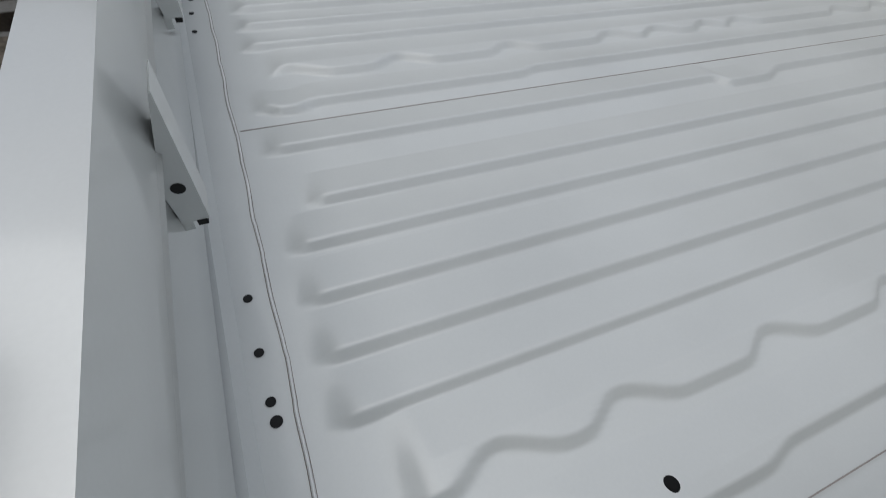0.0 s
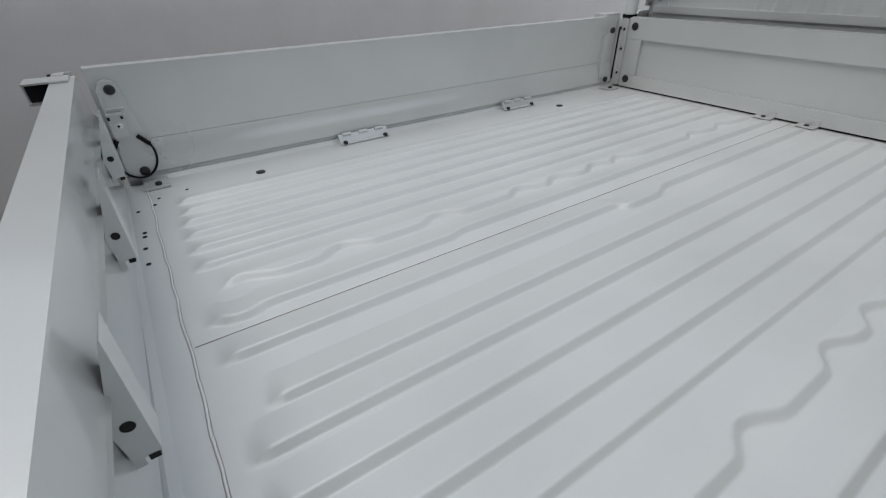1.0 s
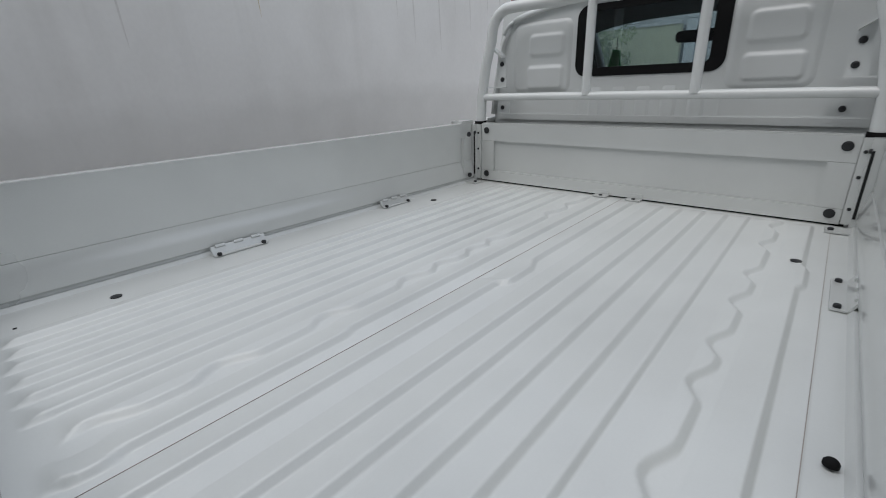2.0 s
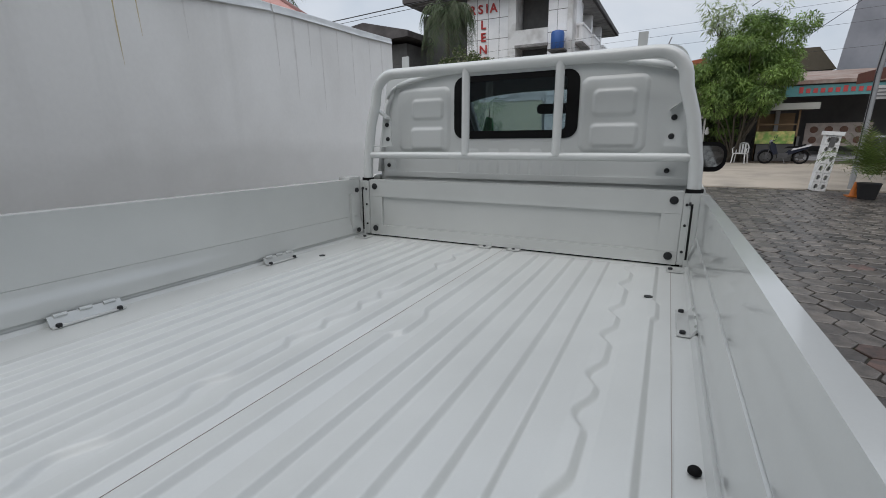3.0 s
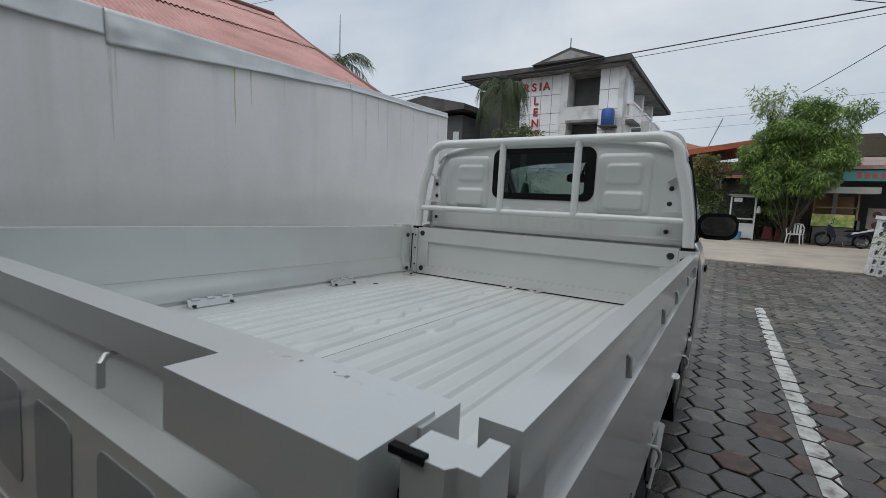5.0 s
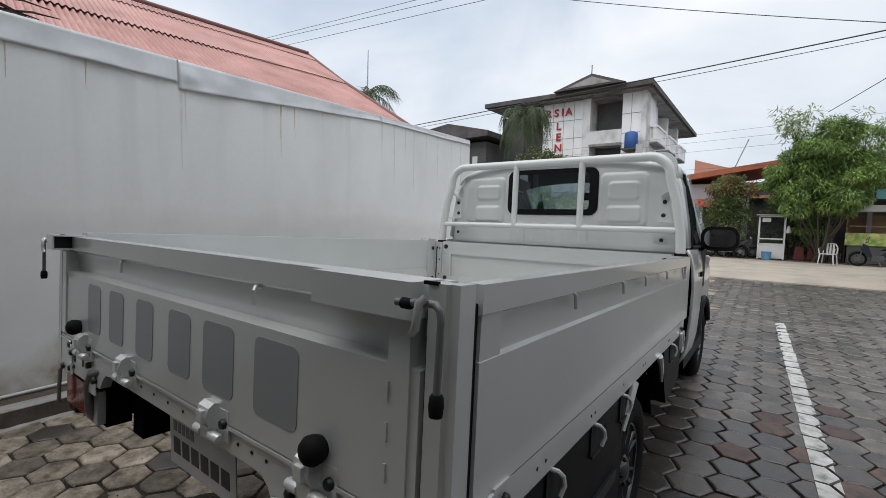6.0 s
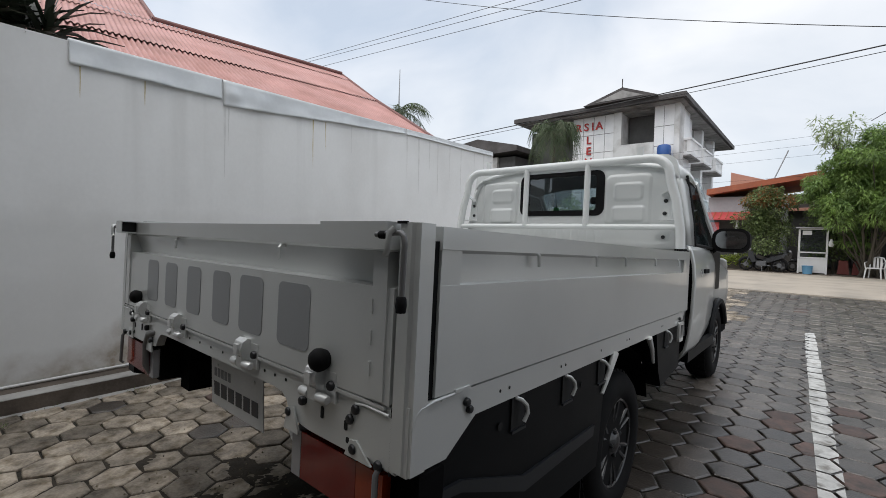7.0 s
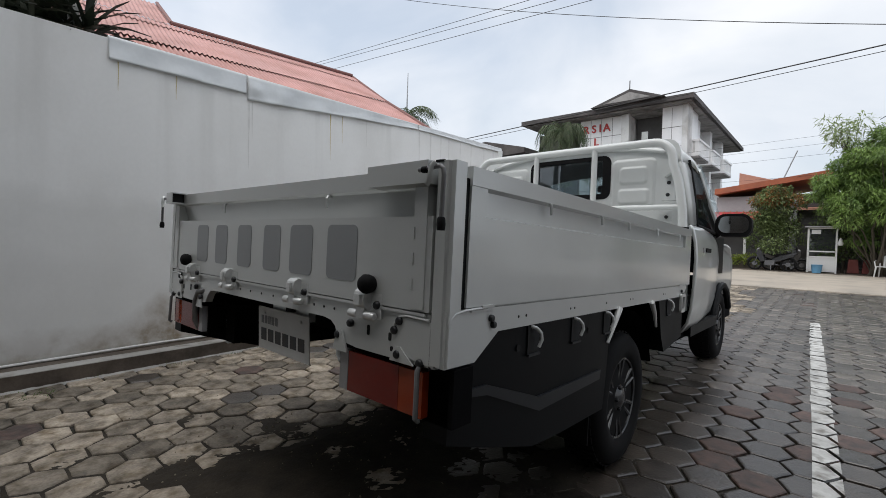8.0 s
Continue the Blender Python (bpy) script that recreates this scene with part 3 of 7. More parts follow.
for x in (-0.30, -0.13, -0.05, 0.03, 0.11, 0.35, 0.40, 0.45):
    part("hole", tube(B(), [(x, 0.0015, 0.668), (x, 0.0006, 0.668)], 0.004, 10), HOLE, rear_panel)


def tail_hinge(x):
    """A cast zinc hinge: an arched knuckle block on a leaf, with a pin whose ends stand out on both sides."""
    b = prism(B(), [(0.001, 0.734), (-0.014, 0.738), (-0.026, 0.730), (-0.031, 0.712), (-0.026, 0.694), (-0.014, 0.684), (0.001, 0.682)], "x", x - 0.021, x + 0.021)
    h = part("tail_hinge", bevel(b, 0.004, 3), ZINC, rear_panel, "zinc hinge with a round pin")
    part("hinge_leaf", bevel(box(B(), x - 0.012, x + 0.060, -0.005, 0.0012, 0.664, 0.728), 0.0022), ZINC, h)
    for side in (-1, 1):
        part("hinge_pin", lathe(B(), [(0.0105, 0), (0.0105, 0.030), (0.008, 0.034), (0.003, 0.035)], (x + side * 0.016, -0.017, 0.672), (side, 0, 0), 14), ZINC, h)
    part("hinge_rib", bevel(box(B(), x - 0.010, x + 0.010, -0.036, -0.028, 0.698, 0.724), 0.003), ZINC, h)
    part("hinge_web", bevel(box(B(), x - 0.016, x + 0.016, -0.024, 0.0, 0.664, 0.690), 0.004), ZINC, h)
    bolt(h, x + 0.046, -0.006, 0.700, 0.0105, (0, -1, 0), 0.008)
    bolt(h, x - 0.040, 0.0, 0.706, 0.009, (0, -1, 0), 0.004)


for x in (-0.557, -0.21, 0.262, 0.592):
    tail_hinge(x)

for sx in (1, -1):
    part("panel_seam", box(B(), min(sx * 0.8165, sx * 0.8195), max(sx * 0.8165, sx * 0.8195), -0.003, 0.006, 0.575, 0.70), HOLE, rear_panel)
    part("plate_lip", tube(B(), [(sx * 0.699, -0.003, 0.640), (sx * 0.702, -0.004, 0.664), (sx * 0.718, -0.004, 0.683), (sx * 0.745, -0.004, 0.687), (sx * 0.813, -0.004, 0.685)], 0.0032, 8), PAINT, rear_panel)
    part("plate_lip", tube(B(), [(sx * 0.865, 0.004, 0.660), (sx * 0.865, 0.010, 0.682), (sx * 0.865, 0.024, 0.693), (sx * 0.864, 0.060, 0.698), (sx * 0.862, 0.150, 0.699)], 0.0032, 8), PAINT, truck)
# rear lamps
for sx in (1, -1):
    body = B()
    box(body, min(sx * 0.470, sx * 0.865), max(sx * 0.470, sx * 0.865), 0.030, 0.10, 0.446, 0.578)
    lamp = part("tail_lamp", bevel(body, 0.008), DARK, truck, "dark tail lamp housing")
    for a, b_, m_, n_ in ((0.478, 0.515, CLEARLENS, "clear_lens"), (0.515, 0.712, REDLENS, "red_lens"), (0.712, 0.792, AMBER, "amber_lens")):
        lens = box(B(), min(sx * a, sx * b_) + 0.0008, max(sx * a, sx * b_) - 0.0008, 0.008, 0.045, 0.456, 0.562)
        part(n_, bevel(lens, 0.007, 3), m_, lamp)
    part("lamp_guard", tube(B(), [(sx * 0.792, -0.004, 0.580), (sx * 0.792, -0.012, 0.570), (sx * 0.794, -0.014, 0.462), (sx * 0.794, -0.004, 0.455)], 0.006, 8), GREYM, lamp)
    loop = [(sx * 0.53, 0.02, 0.46), (sx * 0.53, 0.0, 0.50), (sx * 0.528, -0.004, 0.58), (sx * 0.50, -0.004, 0.62), (sx * 0.46, 0.01, 0.632), (sx * 0.43, 0.05, 0.632)]
    if sx < 0:
        part("grab_rail", tube(B(), loop, 0.012, 10), GREYM, truck, "bent dark grab rail")
    else:
        part("tie_hook", tube(B(), [(0.455, 0.03, 0.52), (0.44, 0.03, 0.535), (0.436, 0.03, 0.60), (0.45, 0.03, 0.615)], 0.008, 8), ZINC, truck)
for ob in list(truck.children):
    if ob.name.split('.')[0] in ('rear_panel', 'tail_lamp', 'grab_rail', 'tie_hook'):
        ob.location.z -= 0.012
# plate with plain bars for its writing
plate = B()
box(plate, -0.168, 0.168, -0.0015, 0.0015, -0.077, 0.077)
pl = part("number_plate", plate, PLATEM, truck, "white plate on the rear bracket")
pl.matrix_basis = pose(0.070, 0.064, 0.520, 3, 0, 0)
for k in range(5):
    part("print_bar", box(B(), -0.145 + k * 0.024, -0.128 + k * 0.024, -0.0025, -0.0015, 0.018, 0.046), INK2, pl)
for k in range(6):
    part("print_bar", box(B(), -0.148 + k * 0.050, -0.110 + k * 0.050, -0.0025, -0.0015, -0.044, 0.000), INK, pl)
for x in (-0.12, 0.12):
    bolt(pl, x, -0.002, 0.056, 0.005, (0, -1, 0), 0.003, "screw", ZINC)
part("plate_bracket", bevel(box(B(), -0.02, 0.21, 0.074, 0.10, 0.575, 0.66), 0.004), PAINT, truck)
part("plate_lamp", bevel(box(B(), 0.10, 0.13, 0.055, 0.074, 0.600, 0.620), 0.003), RUBBER, truck)

# headboard
HB = 2.222
hb = B()
box(hb, -0.775, 0.775, HB, HB + 0.03, 0.729, 1.038)
headboard = part("headboard", bevel(hb, 0.004), PAINT, truck, "white front board of the bed")
for x0, x1, z0, z1 in ((-0.775, 0.775, 0.945, 1.036), (-0.775, 0.775, 0.7295, 0.785), (-0.775, -0.695, 0.785, 0.945), (0.70, 0.775, 0.785, 0.945)):
    part("board_rail", bevel(box(B(), x0 + 0.0005, x1 - 0.0005, HB - 0.014, HB - 0.0005, z0 + 0.0005, z1 - 0.0005), 0.003), PAINT, headboard)
for x in (-0.741, 0.742):
    for z in (1.000, 0.766):
        bolt(headboard, x, HB - 0.014, z, 0.017, (0, -1, 0), 0.005, "plug")
for x in (-0.075, 0.075):
    t = B()
    box(t, x - 0.032, x + 0.032, HB - 0.050, HB - 0.012, FZ + 0.003, FZ + 0.008)
    box(t, x - 0.032, x + 0.032, HB - 0.018, HB - 0.012, FZ + 0.008, FZ + 0.030)
    t = part("board_tab", bevel(t, 0.002), PAINT, headboard)
    bolt(t, x, HB - 0.034, FZ + 0.009, 0.008, (0, 0, 1), 0.004)
# black bar below the board draws the shadow line of its gap
part("board_gap", box(B(), -0.79, 0.79, HB + 0.002, HB + 0.028, FZ - 0.02, 0.738), DARK, headboard)


for sx in (1, -1):
    fl = part("post_flange", bevel(box(B(), min(sx * 0.7765, sx * 0.802), max(sx * 0.7765, sx * 0.802), 2.198, 2.216, 0.735, 1.030), 0.003), PAINT, truck)
    part("post_slit", box(B(), min(sx * 0.8035, sx * 0.812), max(sx * 0.8035, sx * 0.812), 2.1835, 2.1855, 0.76, 0.99), HOLE, fl)
    for z in (0.79, 0.90, 0.985):
        bolt(fl, sx * 0.79, 2.198, z, 0.006, (0, -1, 0))
# guard frame behind the cab
def bow():
    pts = [(-0.812, 2.25, 1.00), (-0.805, 2.25, 1.15), (-0.776, 2.25, 1.33), (-0.742, 2.25, 1.44)]
    for k in range(7):
        a = radians(170 - 80 * k / 6)
        pts.append((-0.625 + 0.112 * math.cos(a), 2.25, 1.475 + 0.110 * math.sin(a)))
    left = pts
    return left + [(-x, y, z) for x, y, z in reversed(left)]


guard = part("guard_frame", tube(B(), bow(), 0.0265, 14), PAINT2, truck, "white tubular guard frame behind the cab")
part("guard_bar", tube(B(), [(-0.80, 2.25, 1.170), (0.80, 2.25, 1.170)], 0.0185, 12), PAINT2, guard)
for x in (-0.209, 0.242):
    part("guard_upright", tube(B(), [(x, 2.245, 1.175), (x, 2.245, 1.582)], 0.020, 12), PAINT2, guard)
for x in (-0.55, 0.565):
    part("guard_lug", bevel(box(B(), x - 0.018, x + 0.018, 2.244, 2.256, 1.595, 1.662), 0.003), PAINT2, guard)
for sx in (1, -1):
    f = part("guard_bracket", bevel(prism(B(), [(sx * 0.680, 1.215), (sx * 0.69, 1.365), (sx * 0.735, 1.395), (sx * 0.745, 1.22)], "y", 2.302, 2.308), 0.002), PAINT2, guard)
    for x, z in ((0.709, 1.332), (0.705, 1.256)):
        bolt(f, sx * x, 2.302, z, 0.012, (0, -1, 0), 0.006)
    part("bracket_web", bevel(prism(B(), [(sx * 0.690, 1.362), (sx * 0.735, 1.392), (sx * 0.772, 1.412), (sx * 0.766, 1.424), (sx * 0.690, 1.374)], "y", 2.262, 2.304), 0.001), PAINT2, guard)
    part("bracket_web", bevel(box(B(), min(sx * 0.68, sx * 0.79), max(sx * 0.68, sx * 0.79), 2.25, 2.308, 1.214, 1.219), 0.001), PAINT2, guard)
    f = part("guard_bracket", bevel(box(B(), min(sx * 0.66, sx * 0.735), max(sx * 0.66, sx * 0.735), 2.302, 2.308, 1.09, 1.143), 0.002), PAINT2, guard)
    bolt(f, sx * 0.702, 2.302, 1.114, 0.011, (0, -1, 0), 0.006)
    part("guard_sleeve", tube(B(), [(sx * 0.812, 2.25, 1.045), (sx * 0.812, 2.25, 0.995)], 0.033, 14), RUBBER, guard)


# cab
cab = part("cab_underbody", bevel(box(B(), -0.76, 0.76, 2.42, 4.55, 0.32, 0.52), 0.02), DARK, truck)


def ring_wall(outer, inner, y0, y1):
    """A wall with a hole, between two outlines of as many points."""
    b = B()
    loops = [[b.verts.new((x, y, z)) for x, z in loop] for y in (y0, y1) for loop in (outer, inner)]
    n = len(outer)
    for i in range(n):
        j = (i + 1) % n
        b.faces.new((loops[0][i], loops[0][j], loops[1][j], loops[1][i]))
        b.faces.new((loops[2][i], loops[3][i], loops[3][j], loops[2][j]))
        b.faces.new((loops[1][i], loops[1][j], loops[3][j], loops[3][i]))
        b.faces.new((loops[0][i], loops[2][i], loops[2][j], loops[0][j]))
    return b


def cab_outline(n=5):
    """The cab seen from behind: rounded at the roof, wider at the belt."""
    out = []
    for k in range(n + 1):
        a = radians(0 + 90 * k / n)
        out.append((0.660 + 0.085 * math.cos(a), 1.525 + 0.085 * math.sin(a)))
    for k in range(n + 1):
        a = radians(90 + 90 * k / n)
        out.append((-0.682 + 0.085 * math.cos(a), 1.525 + 0.085 * math.sin(a)))
    for k in range(n + 1):
        t = k / n
        out.append((-0.812 - 0.008 * t, 1.15 - 0.25 * t) if k < n else (-0.82, 0.50))
    for k in range(n + 1):
        t = 1 - k / n
        out.append((0.82, 0.50) if k == 0 else (0.80 + 0.02 * t, 1.15 - 0.25 * t))
    return out


CB = 2.395
cab_back = part("cab_back", ring_wall(cab_outline(), rrect(-0.018, 1.385, 0.632, 0.300, 0.05), CB, CB + 0.03), PAINT2, truck, "white pressed rear wall of the cab")
part("window_seal", ring_wall(rrect(-0.018, 1.385, 0.644, 0.312, 0.055), rrect(-0.014, 1.390, 0.520, 0.244, 0.02), CB - 0.004, CB + 0.006), RUBBER, cab_back)
part("rear_window", prism(B(), rrect(-0.018, 1.385, 0.60, 0.275, 0.03), "y", CB + 0.008, CB + 0.012), GLASS, cab_back, "tinted rear window").visible_shadow = False


def swell(x, z, x0, x1, z0, z1, r, soft):
    """1 inside a rounded rectangle, falling softly to 0 at its edge."""
    qx, qz = np.abs(x - (x0 + x1) / 2) - (x1 - x0) / 2 + r, np.abs(z - (z0 + z1) / 2) - (z1 - z0) / 2 + r
    d = np.hypot(np.maximum(qx, 0), np.maximum(qz, 0)) + np.minimum(np.maximum(qx, qz), 0) - r
    return step(0, soft, -d)


def pressed_sheet(name, x0, x1, z0, z1, height):
    """A sheet with soft pressings that rise out of the cab's rear wall."""
    xs, zs = np.arange(x0, x1 + 0.002, 0.005), np.arange(z0, z1 + 0.002, 0.005)
    gx, gz = np.meshgrid(xs, zs)
    gy = CB + 0.003 - height(gx, gz)
    nx = len(xs)
    faces = [(j * nx + i, j * nx + i + 1, (j + 1) * nx + i + 1, (j + 1) * nx + i) for j in range(len(zs) - 1) for i in range(nx - 1)]
    return raw(name, np.stack([gx, gy, gz], -1).reshape(-1, 3).tolist(), faces, PAINT2, cab_back, "", True)


for f, up, low in (((0.300, 0.615, 1.150, 1.512), (0.360, 0.560, 1.318, 1.449), (0.356, 0.574, 1.180, 1.297)), ((-0.700, -0.352, 1.150, 1.512), (-0.604, -0.394, 1.326, 1.447), (-0.612, -0.394, 1.168, 1.296))):
    pressed_sheet("pressing", f[0] - 0.01, f[1] + 0.01, f[2] - 0.01, f[3] + 0.01, lambda x, z: 0.011 * swell(x, z, *f, 0.05, 0.032) + 0.009 * np.maximum(swell(x, z, *up, 0.035, 0.022), swell(x, z, *low, 0.03, 0.022)))
pressed_sheet("fluted_sheet", -0.36, 0.35, 0.99, 1.205, lambda x, z: 0.008 * step(-0.355, -0.30, x) * (1 - step(0.28, 0.345, x)) * step(0.995, 1.03, z) * (1 - step(1.15, 1.20, z)) * (0.25 + 0.75 * step(0.2, 0.75, 0.5 + 0.5 * np.cos(2 * np.pi * (x + 0.228) / 0.112))))
part("cab_waist", bevel(box(B(), -0.79, 0.79, CB - 0.008, CB, 1.02, 1.05), 0.006), PAINT2, cab_back)


def loft(stations):
    """A skin through outlines of as many points; each is a list of points."""
    b = B()
    rows = [[b.verts.new(p) for p in s] for s in stations]
    for r, s in zip(rows, rows[1:]):
        for i in range(len(r) - 1):
            b.faces.new((r[i], r[i + 1], s[i + 1], s[i]))
    return b


def roof_row(y, z, w):
    xs = np.linspace(-1, 1, 15)
    return [(w * x, y, z - 0.045 * abs(x) ** 4 - 0.02 * x * x) for x in xs]


roof = loft([roof_row(y, z, w) for y, z, w in ((2.365, 1.580, 0.690), (2.42, 1.612, 0.698), (2.6, 1.645, 0.702), (2.9, 1.65, 0.70), (3.15, 1.632, 0.688), (3.3, 1.60, 0.672))])
r_ob = part("roof", roof, PAINT2, truck, "white cab roof")
r_ob.modifiers.new("thick", "SOLIDIFY").thickness = 0.02


def side_panel(sx):
    """The cab's side below the windows, bulged, with door lines; the window stands above."""
    rows = []
    for z, x in ((0.40, 0.800), (0.46, 0.835), (0.55, 0.852), (0.70, 0.862), (0.86, 0.866), (0.96, 0.858), (1.03, 0.842), (1.06, 0.825)):
        rows.append([(sx * (x - 0.095 * max(0, (y - 2.7))), y, z) for y in (2.325, 2.36, 2.47, 2.7, 3.0, 3.3, 3.42, 3.6)])
    p = part("cab_side", loft(rows), PAINT, truck, "white cab side with a door")
    p.modifiers.new("thick", "SOLIDIFY").thickness = 0.015 * (1 if sx < 0 else -1)
    door = [(sx * 0.868, 2.50, 0.42)]
    for y, z0, z1, w in ((2.515, 0.44, 1.04, 0.004), (3.43, 0.44, 1.04, 0.004)):
        part("door_gap", loft([[(sx * (x + 0.0025 - 0.095 * max(0, y - 2.7)), y - w, z) for z, x in ((0.40, 0.800), (0.46, 0.835), (0.55, 0.852), (0.70, 0.862), (0.86, 0.866), (0.96, 0.858), (1.03, 0.842), (1.055, 0.828))], [(sx * (x + 0.0025 - 0.095 * max(0, y - 2.7)), y + w, z) for z, x in ((0.40, 0.800), (0.46, 0.835), (0.55, 0.852), (0.70, 0.862), (0.86, 0.866), (0.96, 0.858), (1.03, 0.842), (1.055, 0.828))]]), HOLE, p)
    part("door_handle", bevel(box(B(), min(sx * 0.855, sx * 0.885), max(sx * 0.855, sx * 0.885), 2.60, 2.74, 0.905, 0.932), 0.008, 3), RUBBER, p)
    # pillars and glass
    part("rear_pillar", loft([[(sx * 0.826, 2.37, 1.05), (sx * 0.808, 2.37, 1.2), (sx * 0.766, 2.37, 1.42), (sx * 0.722, 2.38, 1.50)], [(sx * 0.826, 2.56, 1.05), (sx * 0.81, 2.57, 1.2), (sx * 0.770, 2.59, 1.42), (sx * 0.730, 2.62, 1.52)]]), PAINT2, truck).modifiers.new("thick", "SOLIDIFY").thickness = 0.02
    rail = [[(2.365, 0.690, 1.516), (2.365, 0.722, 1.500), (2.365, 0.750, 1.455)], [(2.60, 0.702, 1.580), (2.60, 0.732, 1.548), (2.60, 0.752, 1.480)], [(2.90, 0.700, 1.585), (2.90, 0.726, 1.55), (2.90, 0.740, 1.49)], [(3.15, 0.688, 1.567), (3.15, 0.702, 1.54), (3.15, 0.708, 1.49)], [(3.30, 0.672, 1.535), (3.30, 0.676, 1.515), (3.30, 0.678, 1.48)]]
    part("roof_rail", loft([[(sx * x, y, z) for y, x, z in row] for row in rail]), PAINT2, truck).modifiers.new("thick", "SOLIDIFY").thickness = 0.012
    part("front_pillar", tube(B(), [(sx * 0.665, 3.28, 1.55), (sx * 0.70, 3.60, 1.30), (sx * 0.742, 3.90, 1.07)], 0.030, 8), PAINT2, truck)
    part("side_window", loft([[(sx * 0.822, 2.56, 1.05), (sx * 0.79, 2.58, 1.30), (sx * 0.748, 2.62, 1.51)], [(sx * 0.785, 3.3, 1.05), (sx * 0.755, 3.25, 1.30), (sx * 0.705, 3.15, 1.52)], [(sx * 0.75, 3.85, 1.06), (sx * 0.705, 3.55, 1.30), (sx * 0.672, 3.28, 1.51)]]), DARKGLASS, truck, "dark tinted side window").visible_shadow = False
    part("window_frame", tube(B(), [(sx * 0.826, 2.55, 1.052), (sx * 0.808, 3.0, 1.055), (sx * 0.752, 3.80, 1.06)], 0.012, 8), RUBBER, truck)
    part("window_frame", tube(B(), [(sx * 0.826, 2.565, 1.05), (sx * 0.793, 2.585, 1.30), (sx * 0.752, 2.61, 1.50)], 0.010, 8), RUBBER, truck)
    # fender and black wheel flare
    rows = []
    for z, x in ((0.55, 0.825), (0.70, 0.84), (0.88, 0.835), (0.98, 0.80), (1.02, 0.72)):
        rows.append([(sx * (x - 0.062 - 0.02 * abs(y - 3.8)), y, z) for y in (3.44, 3.6, 3.9, 4.2, 4.45, 4.6)])
    part("front_fender", loft(rows), PAINT, truck).modifiers.new("thick", "SOLIDIFY").thickness = 0.02
    ring = [(sx * 0.795, 3.82 + 0.385 * math.cos(radians(a)), 0.265 + 0.385 * math.sin(radians(a))) for k, a in enumerate(range(25, 161, 9))]
    part("wheel_flare", tube(B(), ring, 0.026, 8), PLASTIC, truck, "black plastic wheel flare")
    part("side_step", bevel(box(B(), min(sx * 0.79, sx * 0.83), max(sx * 0.79, sx * 0.83), 2.5, 3.4, 0.35, 0.42), 0.012), PLASTIC, truck)
    # door mirror
    arm = part("mirror_arm", tube(B(), [(sx * 0.745, 3.56, 1.06), (sx * 0.78, 3.54, 1.08), (sx * 0.815, 3.53, 1.11)], [0.035, 0.028, 0.03], 8), RUBBER, truck)
    shell = B()
    prism(shell, rrect(sx * 0.902, 1.150, 0.25, 0.185, 0.07, 5), "y", 3.47, 3.58)
    s = part("mirror_shell", bevel(shell, 0.02, 3), RUBBER, arm, "black door mirror")
    gl = part("mirror_glass", prism(B(), rrect(0, 0, 0.205, 0.135, 0.055, 5), "y", -0.003, 0.003), MIRROR, arm)
    gl.matrix_basis = pose(sx * 0.907, 3.452, 1.153, 12, 0, sx * 4)


side_panel(1), side_panel(-1)
screen_rows = [[(x * w, y - 0.05 * x * x, z) for x in np.linspace(-1, 1, 9)] for y, z, w in ((3.30, 1.585, 0.70), (3.62, 1.33, 0.755), (3.95, 1.075, 0.80))]
part("windscreen", loft(screen_rows), SCREEN, truck, "clear windscreen").visible_shadow = False
hood = loft([[(x * w, y, z - 0.05 * abs(x) ** 3) for x in np.linspace(-1, 1, 11)] for y, z, w in ((3.93, 1.06, 0.80), (4.2, 1.045, 0.79), (4.5, 0.99, 0.76), (4.62, 0.93, 0.74))])
part("bonnet", hood, PAINT2, truck, "white bonnet").modifiers.new("thick", "SOLIDIFY").thickness = 0.02
part("front_bumper", bevel(box(B(), -0.74, 0.74, 4.45, 4.66, 0.40, 0.70), 0.05, 3), PLASTIC, truck)
part("dashboard", bevel(box(B(), -0.78, 0.78, 3.45, 3.9, 0.75, 1.06), 0.05, 3), PLASTIC, truck)
for x in (-0.38, 0.38):
    s = part("seat_back", bevel(box(B(), x - 0.24, x + 0.24, 2.48, 2.60, 0.6, 1.16), 0.05, 3), DARK, truck)
LINING = mat("grey_cab_lining", (0.26, 0.27, 0.27), 0.8, 0, 0.08, 80, 5)
part("room_mirror", bevel(prism(B(), rrect(0.0, 1.429, 0.21, 0.062, 0.026), "y", 3.17, 3.20), 0.008, 2), RUBBER, truck)
part("mirror_stalk", tube(B(), [(0.0, 3.2, 1.45), (0.0, 3.3, 1.55)], 0.01, 8), RUBBER, truck)
part("sun_visor", bevel(box(B(), 0.10, 0.62, 3.05, 3.20, 1.53, 1.56), 0.01), LINING, truck)
part("cab_lining", loft([roof_row(y, z - 0.035, w - 0.03) for y, z, w in ((2.40, 1.60, 0.735), (2.9, 1.64, 0.74), (3.28, 1.59, 0.70))]), LINING, truck)
tagm = mat("green_tag", (0.03, 0.36, 0.07), 0.5, 0, 0.1, 60, 8)
part("tag_string", tube(B(), [(-0.512, 3.368, 1.42), (-0.505, 3.35, 1.50)], 0.003, 5), RUBBER, truck)
part("green_tag", bevel(prism(B(), [(-0.56, 1.32), (-0.475, 1.31), (-0.49, 1.42), (-0.535, 1.43)], "y", 3.36, 3.375), 0.012), tagm, truck, "green tag hanging at the windscreen")

for ob in list(truck.children):
    if ob.name.split('.')[0] in ('cab_back', 'roof', 'roof_rail', 'rear_pillar', 'side_window', 'window_frame', 'front_pillar', 'cab_lining', 'sun_visor', 'windscreen', 'room_mirror', 'mirror_stalk'):
        ob.location.z += 0.026

